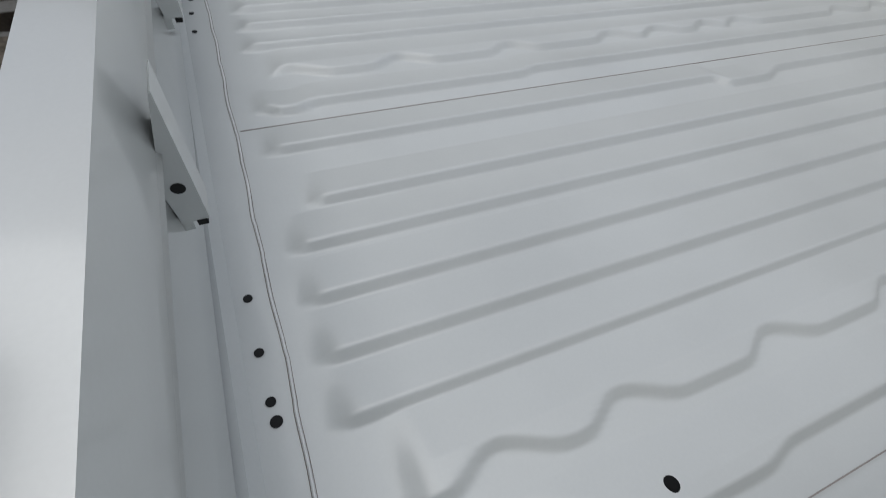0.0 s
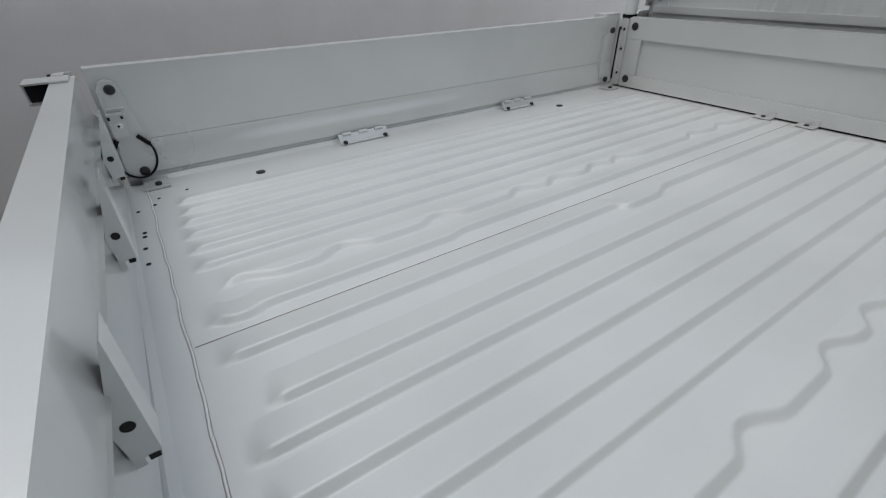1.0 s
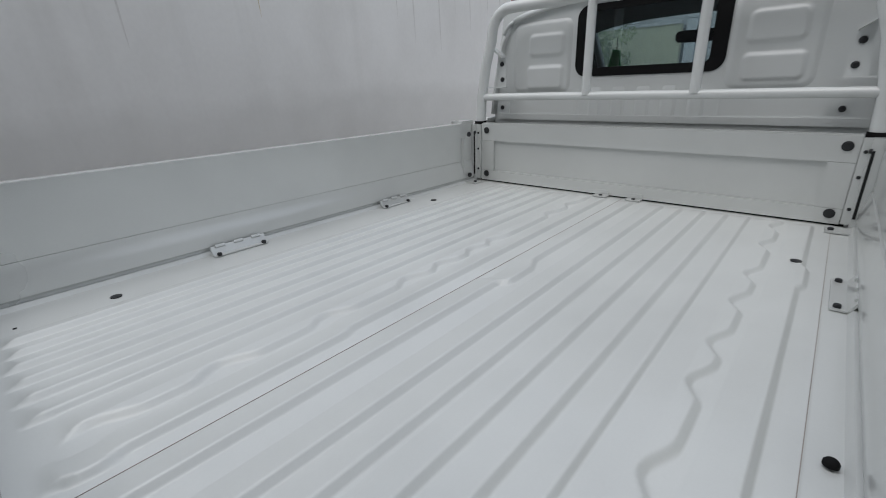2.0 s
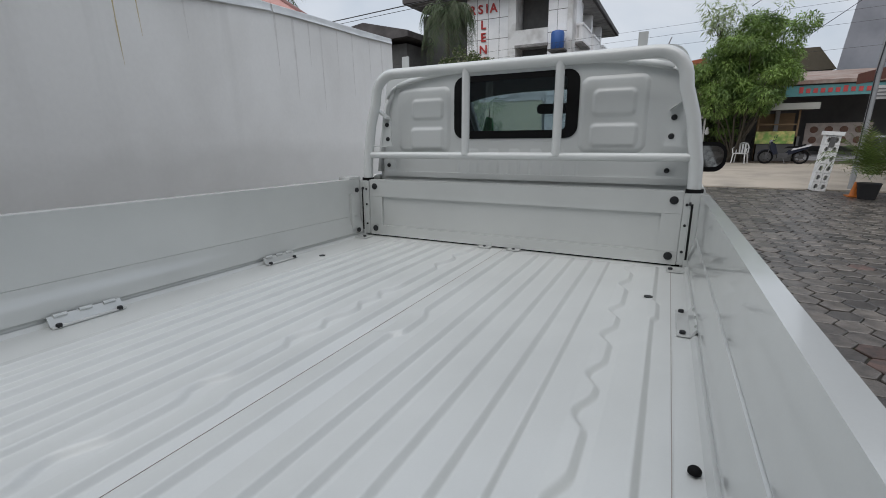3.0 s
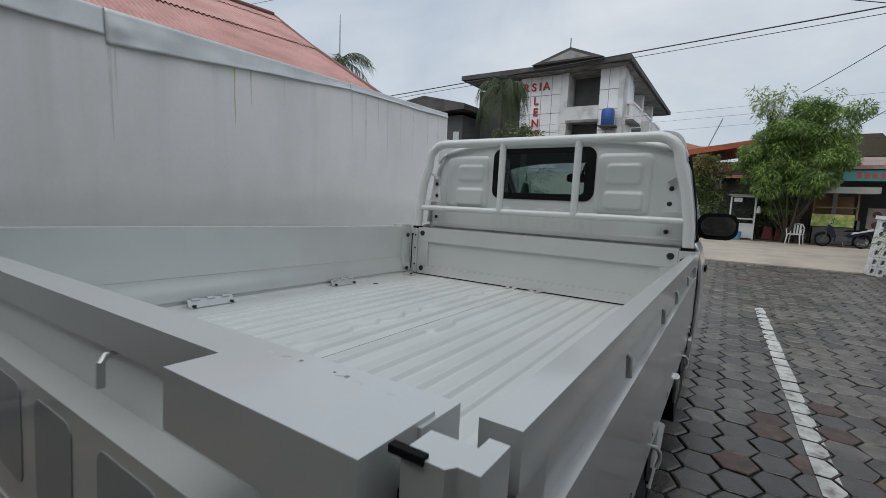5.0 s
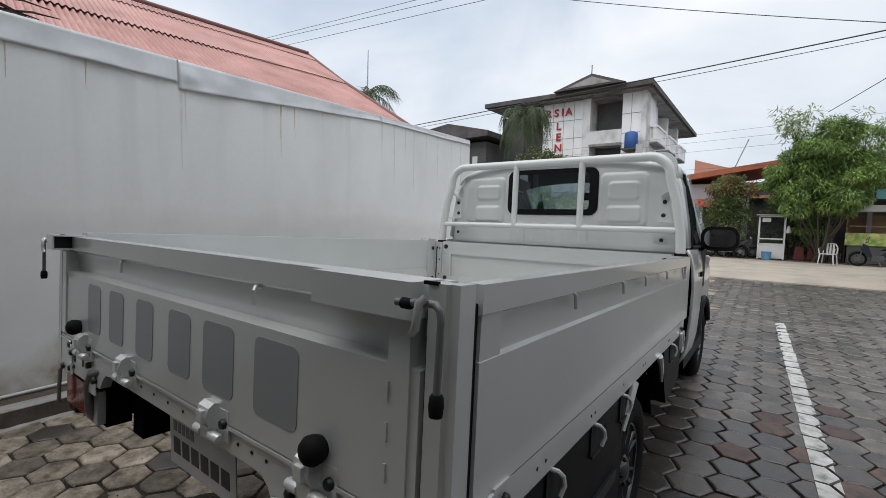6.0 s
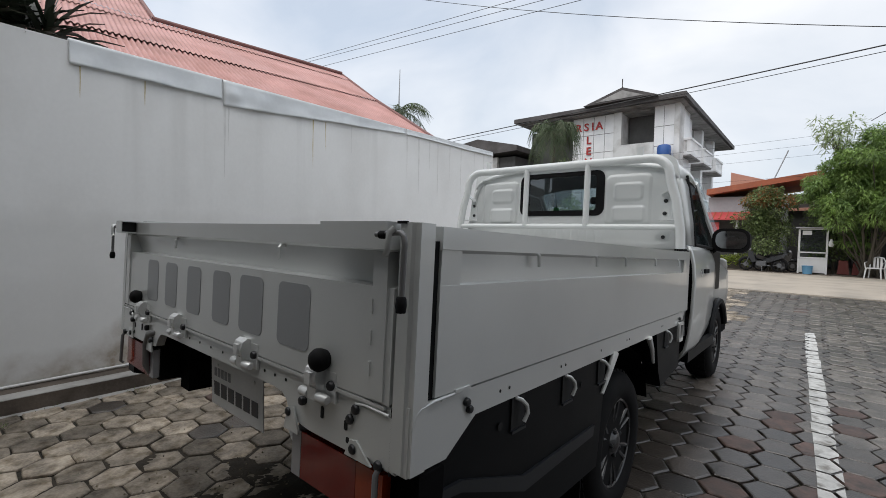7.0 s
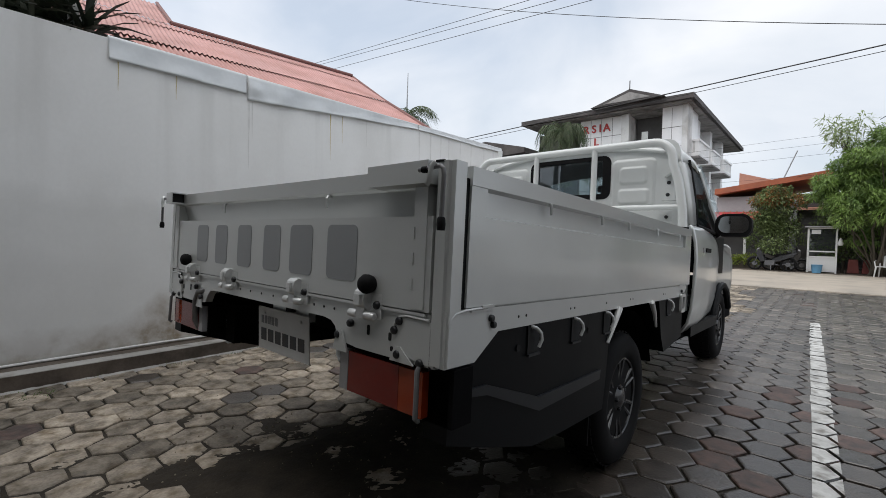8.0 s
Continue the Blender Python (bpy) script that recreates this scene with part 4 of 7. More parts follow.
# dark lower panels with hooks, added dark flaps, chassis
for sx in (1, -1):
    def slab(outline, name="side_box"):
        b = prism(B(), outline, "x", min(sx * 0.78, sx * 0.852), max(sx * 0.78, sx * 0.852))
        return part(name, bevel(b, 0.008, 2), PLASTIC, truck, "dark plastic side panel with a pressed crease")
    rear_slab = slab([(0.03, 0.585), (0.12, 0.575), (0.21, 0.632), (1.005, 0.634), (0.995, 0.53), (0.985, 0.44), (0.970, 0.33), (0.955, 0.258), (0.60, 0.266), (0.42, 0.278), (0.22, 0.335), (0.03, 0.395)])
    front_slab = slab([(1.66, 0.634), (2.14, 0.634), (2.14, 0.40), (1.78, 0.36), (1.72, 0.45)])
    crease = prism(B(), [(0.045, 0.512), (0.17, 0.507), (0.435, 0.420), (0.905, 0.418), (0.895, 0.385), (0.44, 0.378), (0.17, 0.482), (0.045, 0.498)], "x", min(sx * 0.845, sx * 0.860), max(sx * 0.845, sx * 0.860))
    part("crease", bevel(crease, 0.012, 4, 60), LIT_PLASTIC, rear_slab)
    for y in (0.395, 0.678, 0.955, 1.83):
        own = rear_slab if y < 1 else front_slab
        part("hook_recess", box(B(), min(sx * 0.8545, sx * 0.8560), max(sx * 0.8545, sx * 0.8560), y - 0.032, y + 0.030, 0.553, 0.632), HOLE, own)
        part("recess_ledge", bevel(box(B(), min(sx * 0.854, sx * 0.862), max(sx * 0.854, sx * 0.862), y - 0.034, y + 0.032, 0.546, 0.553), 0.002), LIT_PLASTIC, own)
        part("tie_hook", tube(B(), [(sx * 0.852, y - 0.014, 0.630), (sx * 0.868, y - 0.006, 0.626), (sx * 0.876, y + 0.006, 0.612), (sx * 0.878, y + 0.009, 0.594), (sx * 0.872, y + 0.002, 0.572)], 0.0052, 8), PAINT, own)
    for y in (0.315, 0.789):
        part("panel_hole", tube(B(), [(sx * 0.8548, y, 0.577), (sx * 0.8562, y, 0.577)], 0.010, 10), HOLE, rear_slab)
    for y0, y1 in ((1.07, 0.965), (1.505, 1.60)):
        part("guard_stay", tube(B(), [(sx * 0.86, y0, 0.636), (sx * 0.862, (y0 + y1) / 2, 0.58), (sx * 0.858, y1, 0.51)], [0.014, 0.010, 0.006], 8), PAINT, truck)
    frame_ = ring_wall([(sx * (0.0) + u, v) for u, v in rrect(2.07, 0.60, 0.085, 0.105, 0.012)], rrect(2.07, 0.60, 0.055, 0.070, 0.008), -0.006, 0.006)
    bmesh.ops.transform(frame_, matrix=Matrix(((0, 1, 0, sx * 0.868), (1, 0, 0, 0), (0, 0, 1, 0), (0, 0, 0, 1))), verts=frame_.verts[:])
    part("cap_frame", frame_, PAINT, front_slab, "white square frame round a dark recess")
    # black flap added behind the wheel to darken the area there
    part("mud_flap", bevel(box(B(), min(sx * 0.60, sx * 0.80), max(sx * 0.60, sx * 0.80), 0.955, 0.963, 0.10, 0.46), 0.002), RUBBER, truck)
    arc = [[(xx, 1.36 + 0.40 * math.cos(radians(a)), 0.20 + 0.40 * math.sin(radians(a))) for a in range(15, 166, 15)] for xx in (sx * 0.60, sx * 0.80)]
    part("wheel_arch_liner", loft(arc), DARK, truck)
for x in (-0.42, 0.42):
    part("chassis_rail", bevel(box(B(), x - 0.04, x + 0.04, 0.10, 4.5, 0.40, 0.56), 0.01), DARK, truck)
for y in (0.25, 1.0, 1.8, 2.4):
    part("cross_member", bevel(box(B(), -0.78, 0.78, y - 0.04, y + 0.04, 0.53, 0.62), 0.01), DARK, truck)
part("rear_axle", tube(B(), [(-0.62, 1.36, 0.195), (0.62, 1.36, 0.195)], 0.045, 12), DARK, truck)
part("differential", lathe(B(), [(0.02, -0.13), (0.11, -0.09), (0.14, 0), (0.11, 0.09), (0.02, 0.13)], (0.05, 1.36, 0.195), (0, 1, 0), 18), DARK, truck)
part("spare_carrier", lathe(B(), [(0.25, 0), (0.28, 0.05), (0.26, 0.15), (0.16, 0.16)], (-0.05, 0.80, 0.42), (0, 0, 1), 28), DARK, truck)
part("tow_stub", bevel(box(B(), -0.60, -0.57, 0.16, 0.22, 0.36, 0.48), 0.006), ZINC, truck)


def wheel(sx, y, z, off=0.608):
    r = 0.332
    c = (sx * off, y, z)
    w = part("wheel", lathe(B(), [(0.20, 0.0), (0.212, 0.06), (0.208, 0.165), (0.196, 0.168), (0.186, 0.06), (0.06, 0.04)], c, (sx, 0, 0), 30), RUBBER, truck, "black steel wheel with a black tyre")
    prof = [(0.19, 0.002), (0.25, -0.006), (0.30, 0.002), (0.322, 0.018), (0.331, 0.045), (r, 0.095), (0.331, 0.145), (0.322, 0.172), (0.30, 0.19), (0.25, 0.197), (0.21, 0.188), (0.195, 0.17)]
    part("tyre", lathe(B(), prof, c, (sx, 0, 0), 48), RUBBER, w, "black tyre with tread blocks")
    tread = B()
    for k in range(44):
        a = 2 * math.pi * k / 44
        for h in (0.05, 0.095, 0.14):
            m = Matrix.Translation(c) @ Matrix.Rotation(a + h, 4, "X") @ Matrix.Translation((sx * h, 0, r + 0.001))
            v = [m @ Vector((sx * dx, dy, dz)) for dz in (-0.004, 0.004) for dy in (-0.017, 0.017) for dx in (-0.019, 0.019)]
            v = [tread.verts.new(p) for p in v]
            for f in ((0, 2, 3, 1), (4, 5, 7, 6), (0, 1, 5, 4), (2, 6, 7, 3), (0, 4, 6, 2), (1, 3, 7, 5)):
                tread.faces.new([v[i] for i in f])
    part("tread", tread, RUBBER, w)
    for k in range(6):
        a = 2 * math.pi * k / 6
        m = Matrix.Translation(c) @ Matrix.Rotation(a, 4, "X")
        spoke = B()
        for lean in (-0.024, 0.024):
            tube(spoke, [(sx * 0.150, lean * 0.4, 0.05), (sx * 0.158, lean * 0.6, 0.10), (sx * 0.165, lean, 0.15), (sx * 0.166, lean * 1.3, 0.197)], [0.017, 0.013, 0.012, 0.015], 8)
        bmesh.ops.transform(spoke, matrix=m, verts=spoke.verts[:])
        part("spoke", spoke, ALLOY, w)
    part("hub", lathe(B(), [(0.07, 0.13), (0.07, 0.165), (0.045, 0.185), (0.02, 0.19)], c, (sx, 0, 0), 20), ALLOY, w)
    rim = [Vector(c) + Vector((sx * 0.172, 0.198 * math.cos(a), 0.198 * math.sin(a))) for a in np.linspace(0, 2 * math.pi, 40, endpoint=False)]
    part("rim_edge", tube(B(), rim, 0.010, 8, True), ALLOY, w)
    for k in range(5):
        a = 2 * math.pi * (k + 0.5) / 5
        part("nut", lathe(B(), [(0.010, 0.16), (0.010, 0.182), (0.006, 0.186)], (c[0], c[1] + 0.055 * math.cos(a), c[2] + 0.055 * math.sin(a)), (sx, 0, 0), 6), BOLT, w)
    w.matrix_basis = Matrix.Translation(c) @ Matrix.Diagonal((1, 0.907, 0.907, 1)) @ Matrix.Translation(c).inverted()


for sx in (1, -1):
    wheel(sx, 1.36, 0.195)
    wheel(sx, 3.80, 0.302, 0.600)

# ---------------------------------------------------------------- yard, wall, street
GROUND = mat("sandy_joint_soil", (0.026, 0.023, 0.018), 0.95, 0, 0.4, 30, 2, 0.004, tone=(0.035, 0.034, 0.016))
PAVER = mat("grey_concrete_paver", (0.094, 0.081, 0.070), 0.34, 0, 0.70, 75, 8, 0.006, tone=(0.056, 0.047, 0.038), piece=0.50, spec=1.0)
PAVER_DARK = mat("dark_brown_paver", (0.042, 0.034, 0.028), 0.33, 0, 0.65, 75, 8, 0.005, tone=(0.030, 0.024, 0.019), piece=0.45, spec=1.0)
PAVER_TAN = mat("light_tan_paver", (0.248, 0.212, 0.168), 0.75, 0, 0.70, 75, 8, 0.009, tone=(0.092, 0.070, 0.043), piece=0.55, spec=0.4)
PAVER_RED = mat("worn_red_paver", (0.092, 0.056, 0.045), 0.56, 0, 0.55, 45, 9, 0.006, tone=(0.042, 0.034, 0.029), piece=0.25, spec=0.6)
LINE = mat("worn_white_line", (0.50, 0.50, 0.48), 0.8, 0, 0.3, 60, 8, 0.002, tone=(0.22, 0.21, 0.19), mask=(0.5, 0.68))
ROAD = mat("sandy_asphalt", (0.40, 0.35, 0.29), 0.9, 0, 0.15, 60, 0.7, 0.003, tone=(0.29, 0.26, 0.22))
PLASTER = mat("stained_white_plaster", (0.89, 0.89, 0.875), 0.8, 0, 0.05, 40, 0.8, 0.0006, tone=(0.79, 0.785, 0.765), grain=(1, 1.0, 0.7), mask=(0.45, 0.75))
PALE = mat("worn_kerb_edge", (0.36, 0.35, 0.33), 0.9, 0, 0.25, 40, 4, 0.002, tone=(0.2, 0.19, 0.17))
KERB = mat("grey_kerb_concrete", (0.11, 0.09, 0.074), 0.9, 0, 0.4, 60, 4, 0.004, tone=(0.070, 0.057, 0.046), spec=0.3)
FLASH = mat("weathered_zinc_flashing", (0.70, 0.72, 0.725), 0.48, 0.25, 0.08, 30, 2, 0.0006, tone=(0.60, 0.62, 0.63))
RUST = mat("rust_streak", (0.60, 0.50, 0.28), 0.85, 0, 0.2, 40, 8, tone=(0.70, 0.64, 0.50))
REDROOF = mat("faded_red_metal_roof", (0.47, 0.262, 0.238), 0.7, 0.0, 0.20, 12, 0.8, 0.0, tone=(0.36, 0.185, 0.16), mask=(0.4, 0.7))
DULL = mat("plain_grey_render", (0.12, 0.12, 0.115), 0.85, 0, 0.12, 20, 1.0, 0.001)

ground = tagged(part("ground", box(B(), -400, 400, -300, 700, -0.6, -0.02), GROUND), "sandy brown soil under the yard and beyond", "ground", kind="structure")
road = tagged(part("road", bevel(box(B(), -200, 200, 11.62, 18.45, -0.1, 0.012), 0.004), ROAD), "sand-dusted grey asphalt street", "road", kind="structure")
shoulder = tagged(part("shoulder", bevel(box(B(), -200, 200, 18.45, 23.0, -0.1, 0.03), 0.004), KERB), "dusty concrete apron in front of the shops", "pavement", kind="structure")
WX = -2.62
wall = tagged(part("wall_west", bevel(box(B(), WX - 0.18, WX, -7.0, 5.45, -0.1, 2.465), 0.012), PLASTER), "white plastered boundary wall with grey stains", "wall", kind="structure")
kerb = tagged(part("kerb", bevel(box(B(), WX + 0.001, WX + 0.28, -7.0, 5.4, -0.1, 0.10), 0.012), KERB), "grey concrete kerb along the wall", "kerb", kind="structure")
pipe = tagged(part("pipe", tube(B(), [(WX + 0.02, y, 0.116 + 0.004 * math.sin(y * 3)) for y in np.arange(-3.7, 1.4, 0.3)], 0.010, 8), mat("white_pipe", (0.72, 0.72, 0.70), 0.5, 0, 0.12, 40, 4)), "thin white pipe lying on the kerb by the wall", "pipe", kind="structure")
# two unseen walls, added to keep sky light off the truck's rear and side
wall_south = tagged(part("wall_south", bevel(box(B(), -2.7, 9.8, -3.0, -2.7, -0.1, 6.4), 0.02), DULL), "plain grey wall added out of view to shade the truck", "wall", kind="structure")
wall_east = tagged(part("wall_east", bevel(box(B(), 3.5, 3.8, -2.7, 1.2, -0.1, 5.4), 0.02), DULL), "plain grey wall added out of view to shade the truck", "wall", kind="structure")


def flashing(y0, y1, drop, sag, seed, taper=0.9, dents=()):
    """A bent zinc sheet folded over the wall top."""
    verts, faces, n, rows = [], [], 90, 11
    for i in range(n + 1):
        y = y0 + (y1 - y0) * i / n
        deep = drop * (1 - (1 - taper) * (y - y0) / (y1 - y0))
        for j in range(rows):
            f = j / (rows - 1)
            w = noise.noise((y * 2.3 + seed, f * 1.2, seed))
            dip = sag * noise.noise((y * 1.4 + seed * 3, 0.3, 2.0))
            if j == 0:
                verts.append((WX - 0.19, y, 2.478))
            else:
                buckle = sum(h * math.exp(-((y - cy) / wy) ** 2 - ((f - cf) / wf) ** 2) for cy, cf, wy, wf, h in dents)
                lip = 0.012 * f ** 3 * (1 + 0.9 * noise.noise((y * 3.7, seed, 1.0)))
                verts.append((WX + 0.006 + lip + 0.010 * abs(w) * f + buckle, y, 2.483 - (deep + dip * deep / drop) * (f - 1 / (rows - 1)) / (1 - 1 / (rows - 1))))
    for i in range(n):
        for j in range(rows - 1):
            a = i * rows + j
            faces.append((a, a + 1, a + rows + 1, a + rows))
    ob = raw("zinc_flashing", verts, faces, FLASH, wall, "dented grey zinc flashing", True)
    ob.modifiers.new("thick", "SOLIDIFY").thickness = 0.002
    return ob


flashing(0.165, 1.205, 0.178, 0.008, 3.0, 1.0, ((0.72, 0.9, 0.12, 0.4, 0.010), (1.05, 0.8, 0.08, 0.4, 0.008)))
flashing(1.212, 3.47, 0.235, 0.012, 8.0, 0.28, ((1.30, 0.55, 0.07, 0.25, 0.022), (1.44, 0.75, 0.06, 0.2, -0.004), (1.56, 0.6, 0.10, 0.3, 0.016), (1.95, 0.9, 0.10, 0.3, 0.012), (2.5, 0.9, 0.16, 0.4, 0.010)))
flashing(3.48, 5.44, 0.075, 0.018, 15.0, 0.9)


def streak(y, z, length, w, material, seed):
    rnd = random.Random(seed)
    n, pts = 9, []
    for i in range(n):
        f = i / (n - 1)
        pts.append((y + 0.0015 * math.sin(5 * f + seed), z - length * f, w * (1 - f) ** 0.7 * rnd.uniform(0.6, 1.15) + 0.0006))
    verts = [(WX + 0.0016, yy + s * hw, zz) for yy, zz, hw in pts for s in (-1, 1)]
    raw("streak", verts, [(2 * i, 2 * i + 1, 2 * i + 3, 2 * i + 2) for i in range(n - 1)], material, wall)


for i, (y, z, l, w) in enumerate(((0.227, 2.306, 0.22, 0.004), (0.623, 2.312, 0.20, 0.0055), (2.123, 2.32, 0.50, 0.006), (2.277, 2.33, 0.30, 0.0045))):
    streak(y, z, l, w, RUST, i)
GRIME = mat("grey_rain_streak", (0.74, 0.735, 0.715), 0.85, 0, 0.1, 40, 8, tone=(0.80, 0.795, 0.78))
for i, (y, z, l, w) in enumerate(((1.228, 2.24, 0.62, 0.011), (1.262, 2.25, 0.34, 0.008), (2.62, 2.35, 0.30, 0.009), (3.50, 2.40, 0.55, 0.012), (3.72, 2.40, 0.75, 0.016), (3.93, 2.40, 0.40, 0.010), (4.10, 2.40, 0.85, 0.018), (4.36, 2.40, 0.5, 0.012), (4.62, 2.40, 0.7, 0.016), (4.95, 2.40, 0.45, 0.012), (5.2, 2.40, 0.6, 0.014))):
    streak(y, z, l, w, GRIME, 20 + i)
part("kerb_mortar", bevel(box(B(), WX + 0.15, WX + 0.277, -6.99, 5.39, 0.1005, 0.1045), 0.002), PALE, kerb)


def weather(m):
    """Brown-green mould creeping up from the wall's foot in uneven tongues, thickest near one wet spot."""
    nt, ln = m.node_tree.nodes, m.node_tree.links
    base = nt["Principled BSDF"].inputs["Base Color"]
    before = base.links[0].from_socket
    where = nt.new("ShaderNodeNewGeometry").outputs["Position"]
    split = nt.new("ShaderNodeSeparateXYZ")
    ln.new(where, split.inputs[0])

    def math_(op, a, b):
        n = nt.new("ShaderNodeMath")
        n.operation = op
        for k, v in enumerate((a, b)):
            if isinstance(v, (int, float)):
                n.inputs[k].default_value = v
            else:
                ln.new(v, n.inputs[k])
        return n.outputs[0]

    def fuzzy(scale, detail):
        n = nt.new("ShaderNodeTexNoise")
        n.inputs["Scale"].default_value, n.inputs["Detail"].default_value, n.inputs["Roughness"].default_value = scale, detail, 0.62
        ln.new(where, n.inputs["Vector"])
        return n.outputs["Fac"]

    spot = math_("MAXIMUM", math_("SUBTRACT", 1.0, math_("MULTIPLY", math_("ABSOLUTE", math_("SUBTRACT", split.outputs[1], 0.95), 0), 1.1)), 0.0)
    reach = math_("ADD", math_("MULTIPLY", fuzzy(2.2, 6), 0.42), math_("MULTIPLY", spot, 0.42))
    depth = math_("SUBTRACT", reach, split.outputs[2])
    ramp = nt.new("ShaderNodeMapRange")
    ramp.inputs["From Min"].default_value, ramp.inputs["From Max"].default_value = -0.10, 0.22
    ln.new(depth, ramp.inputs["Value"])
    speck = nt.new("ShaderNodeMapRange")
    speck.inputs["From Min"].default_value, speck.inputs["From Max"].default_value = 0.42, 0.66
    ln.new(fuzzy(7.0, 8), speck.inputs["Value"])
    both = math_("MULTIPLY", ramp.outputs[0], math_("ADD", math_("MULTIPLY", speck.outputs[0], 0.55), 0.45))
    mix = nt.new("ShaderNodeMix")
    mix.data_type = "RGBA"
    mix.inputs["B"].default_value = (0.22, 0.145, 0.062, 1)
    ln.new(both, mix.inputs["Factor"])
    # rain streaks below the coping
    squeeze = nt.new("ShaderNodeMapping")
    squeeze.inputs["Scale"].default_value = (1.0, 2.6, 0.13)
    ln.new(where, squeeze.inputs["Vector"])
    runs = nt.new("ShaderNodeTexNoise")
    runs.inputs["Scale"].default_value, runs.inputs["Detail"].default_value = 1.6, 5
    ln.new(squeeze.outputs[0], runs.inputs["Vector"])
    drip, fade = nt.new("ShaderNodeMapRange"), nt.new("ShaderNodeMapRange")
    drip.inputs["From Min"].default_value, drip.inputs["From Max"].default_value = 0.58, 0.72
    fade.inputs["From Min"].default_value, fade.inputs["From Max"].default_value = 0.7, 2.3
    ln.new(runs.outputs["Fac"], drip.inputs["Value"])
    ln.new(split.outputs[2], fade.inputs["Value"])
    wash = nt.new("ShaderNodeMix")
    wash.data_type = "RGBA"
    wash.inputs["B"].default_value = (0.56, 0.555, 0.53, 1)
    ln.new(math_("MULTIPLY", math_("MULTIPLY", drip.outputs[0], fade.outputs[0]), 0.26), wash.inputs["Factor"])
    # duller grey zone up to about chest height, with an uneven upper edge
    zone = nt.new("ShaderNodeMapRange")
    zone.inputs["From Min"].default_value, zone.inputs["From Max"].default_value = -0.05, 0.10
    ln.new(math_("SUBTRACT", math_("ADD", math_("MULTIPLY", fuzzy(0.9, 5), 0.5), 1.02), split.outputs[2]), zone.inputs["Value"])
    dull = nt.new("ShaderNodeMix")
    dull.data_type = "RGBA"
    dull.inputs["B"].default_value = (0.70, 0.70, 0.68, 1)
    ln.new(math_("MULTIPLY", zone.outputs[0], math_("ADD", math_("MULTIPLY", fuzzy(3.0, 6), 0.6), 0.15)), dull.inputs["Factor"])
    ln.new(before, dull.inputs["A"])
    ln.new(dull.outputs["Result"], wash.inputs["A"])
    ln.new(wash.outputs["Result"], mix.inputs["A"])
    ln.new(mix.outputs["Result"], base)


weather(PLASTER)


# ---- neighbour's red roof behind the wall
def corrugated(name, corners, pitch, depth, material, parent, rows=2):
    """A corrugated sheet over a quad a-b (eave) and d-c (ridge); ribs run from eave to ridge."""
    a, b, c, d = [Vector(p) for p in corners]
    up = (b - a).cross(d - a).normalized()
    if up.z < 0:
        up = -up
    n = max(4, int((b - a).length / pitch * 6))
    verts, faces = [], []
    for j in range(rows + 1):
        f = j / rows
        for i in range(n + 1):
            e = i / n
            base = a.lerp(b, e)
            top = d + (c - d) * e
            p = base.lerp(top, f) + up * depth * math.sin(2 * math.pi * e * (b - a).length / pitch)
            verts.append(p[:])
    for j in range(rows):
        for i in range(n):
            q = j * (n + 1) + i
            faces.append((q, q + 1, q + n + 2, q + n + 1))
    return raw(name, verts, faces, material, parent, "", True)


red_house = thing("red_roofed_house", "house with a faded red corrugated metal roof behind the wall", "house")
ALONG, DOWN = Vector((0.124, 0.992, 0)), Vector((0.992, -0.124, 0))


def roof_at(u, v, lift=0.0):
    """A point of the roof's slope: u metres back along the ridge from the gable, v metres down from the ridge; steeper above the lap."""
    z = 6.17 - 0.62 * v if v < 1.85 else 5.02 - 0.56 * (v - 1.85)
    return Vector((-10.55, 8.40, z + lift)) - ALONG * u + DOWN * v


RIDGEC = mat("roof_edge", (0.20, 0.10, 0.09), 0.7, 0, 0.2, 20, 3)
corrugated("roof_sheet", [roof_at(18, 7.0), roof_at(0, 7.0), roof_at(0, 1.85), roof_at(18, 1.85)], 0.105, 0.032, REDROOF, red_house, 3)
corrugated("roof_sheet", [roof_at(18, 2.0, 0.05), roof_at(0, 2.0, 0.05), roof_at(0, 0.30, 0.02), roof_at(18, 0.30, 0.02)], 0.105, 0.017, REDROOF, red_house, 3)
corrugated("roof_sheet", [roof_at(18, 0.42, 0.05), roof_at(0, 0.42, 0.05), roof_at(0, 0, 0.04), roof_at(18, 0, 0.04)], 0.105, 0.015, REDROOF, red_house, 2)
corrugated("roof_sheet", [roof_at(18, 0.05, 0.06), roof_at(5.2, 0.05, 0.06), roof_at(5.2, -2.0, 0.06), roof_at(18, -2.0, 0.06)], 0.105, 0.017, REDROOF, red_house, 2)
part("ridge_cap", tube(B(), [roof_at(5.2, -0.02, 0.09), roof_at(0, -0.02, 0.09)], 0.055, 8), RIDGEC, red_house)
part("verge_trim", tube(B(), [roof_at(-0.02, 0, 0.05), roof_at(-0.02, 1.85, 0.05), roof_at(-0.02, 7.0, 0.03)], 0.045, 8), RIDGEC, red_house)
part("verge_trim", tube(B(), [roof_at(5.18, 0, 0.10), roof_at(5.18, -2.0, 0.10)], 0.045, 8), RIDGEC, red_house)
part("back_slope", loft([[roof_at(18, 0, 0.02)[:], roof_at(0, 0, 0.02)[:]], [(roof_at(18, -6.5) + Vector((0, 0, -8.2)))[:], (roof_at(0, -6.5) + Vector((0, 0, -8.2)))[:]]]), REDROOF, red_house)
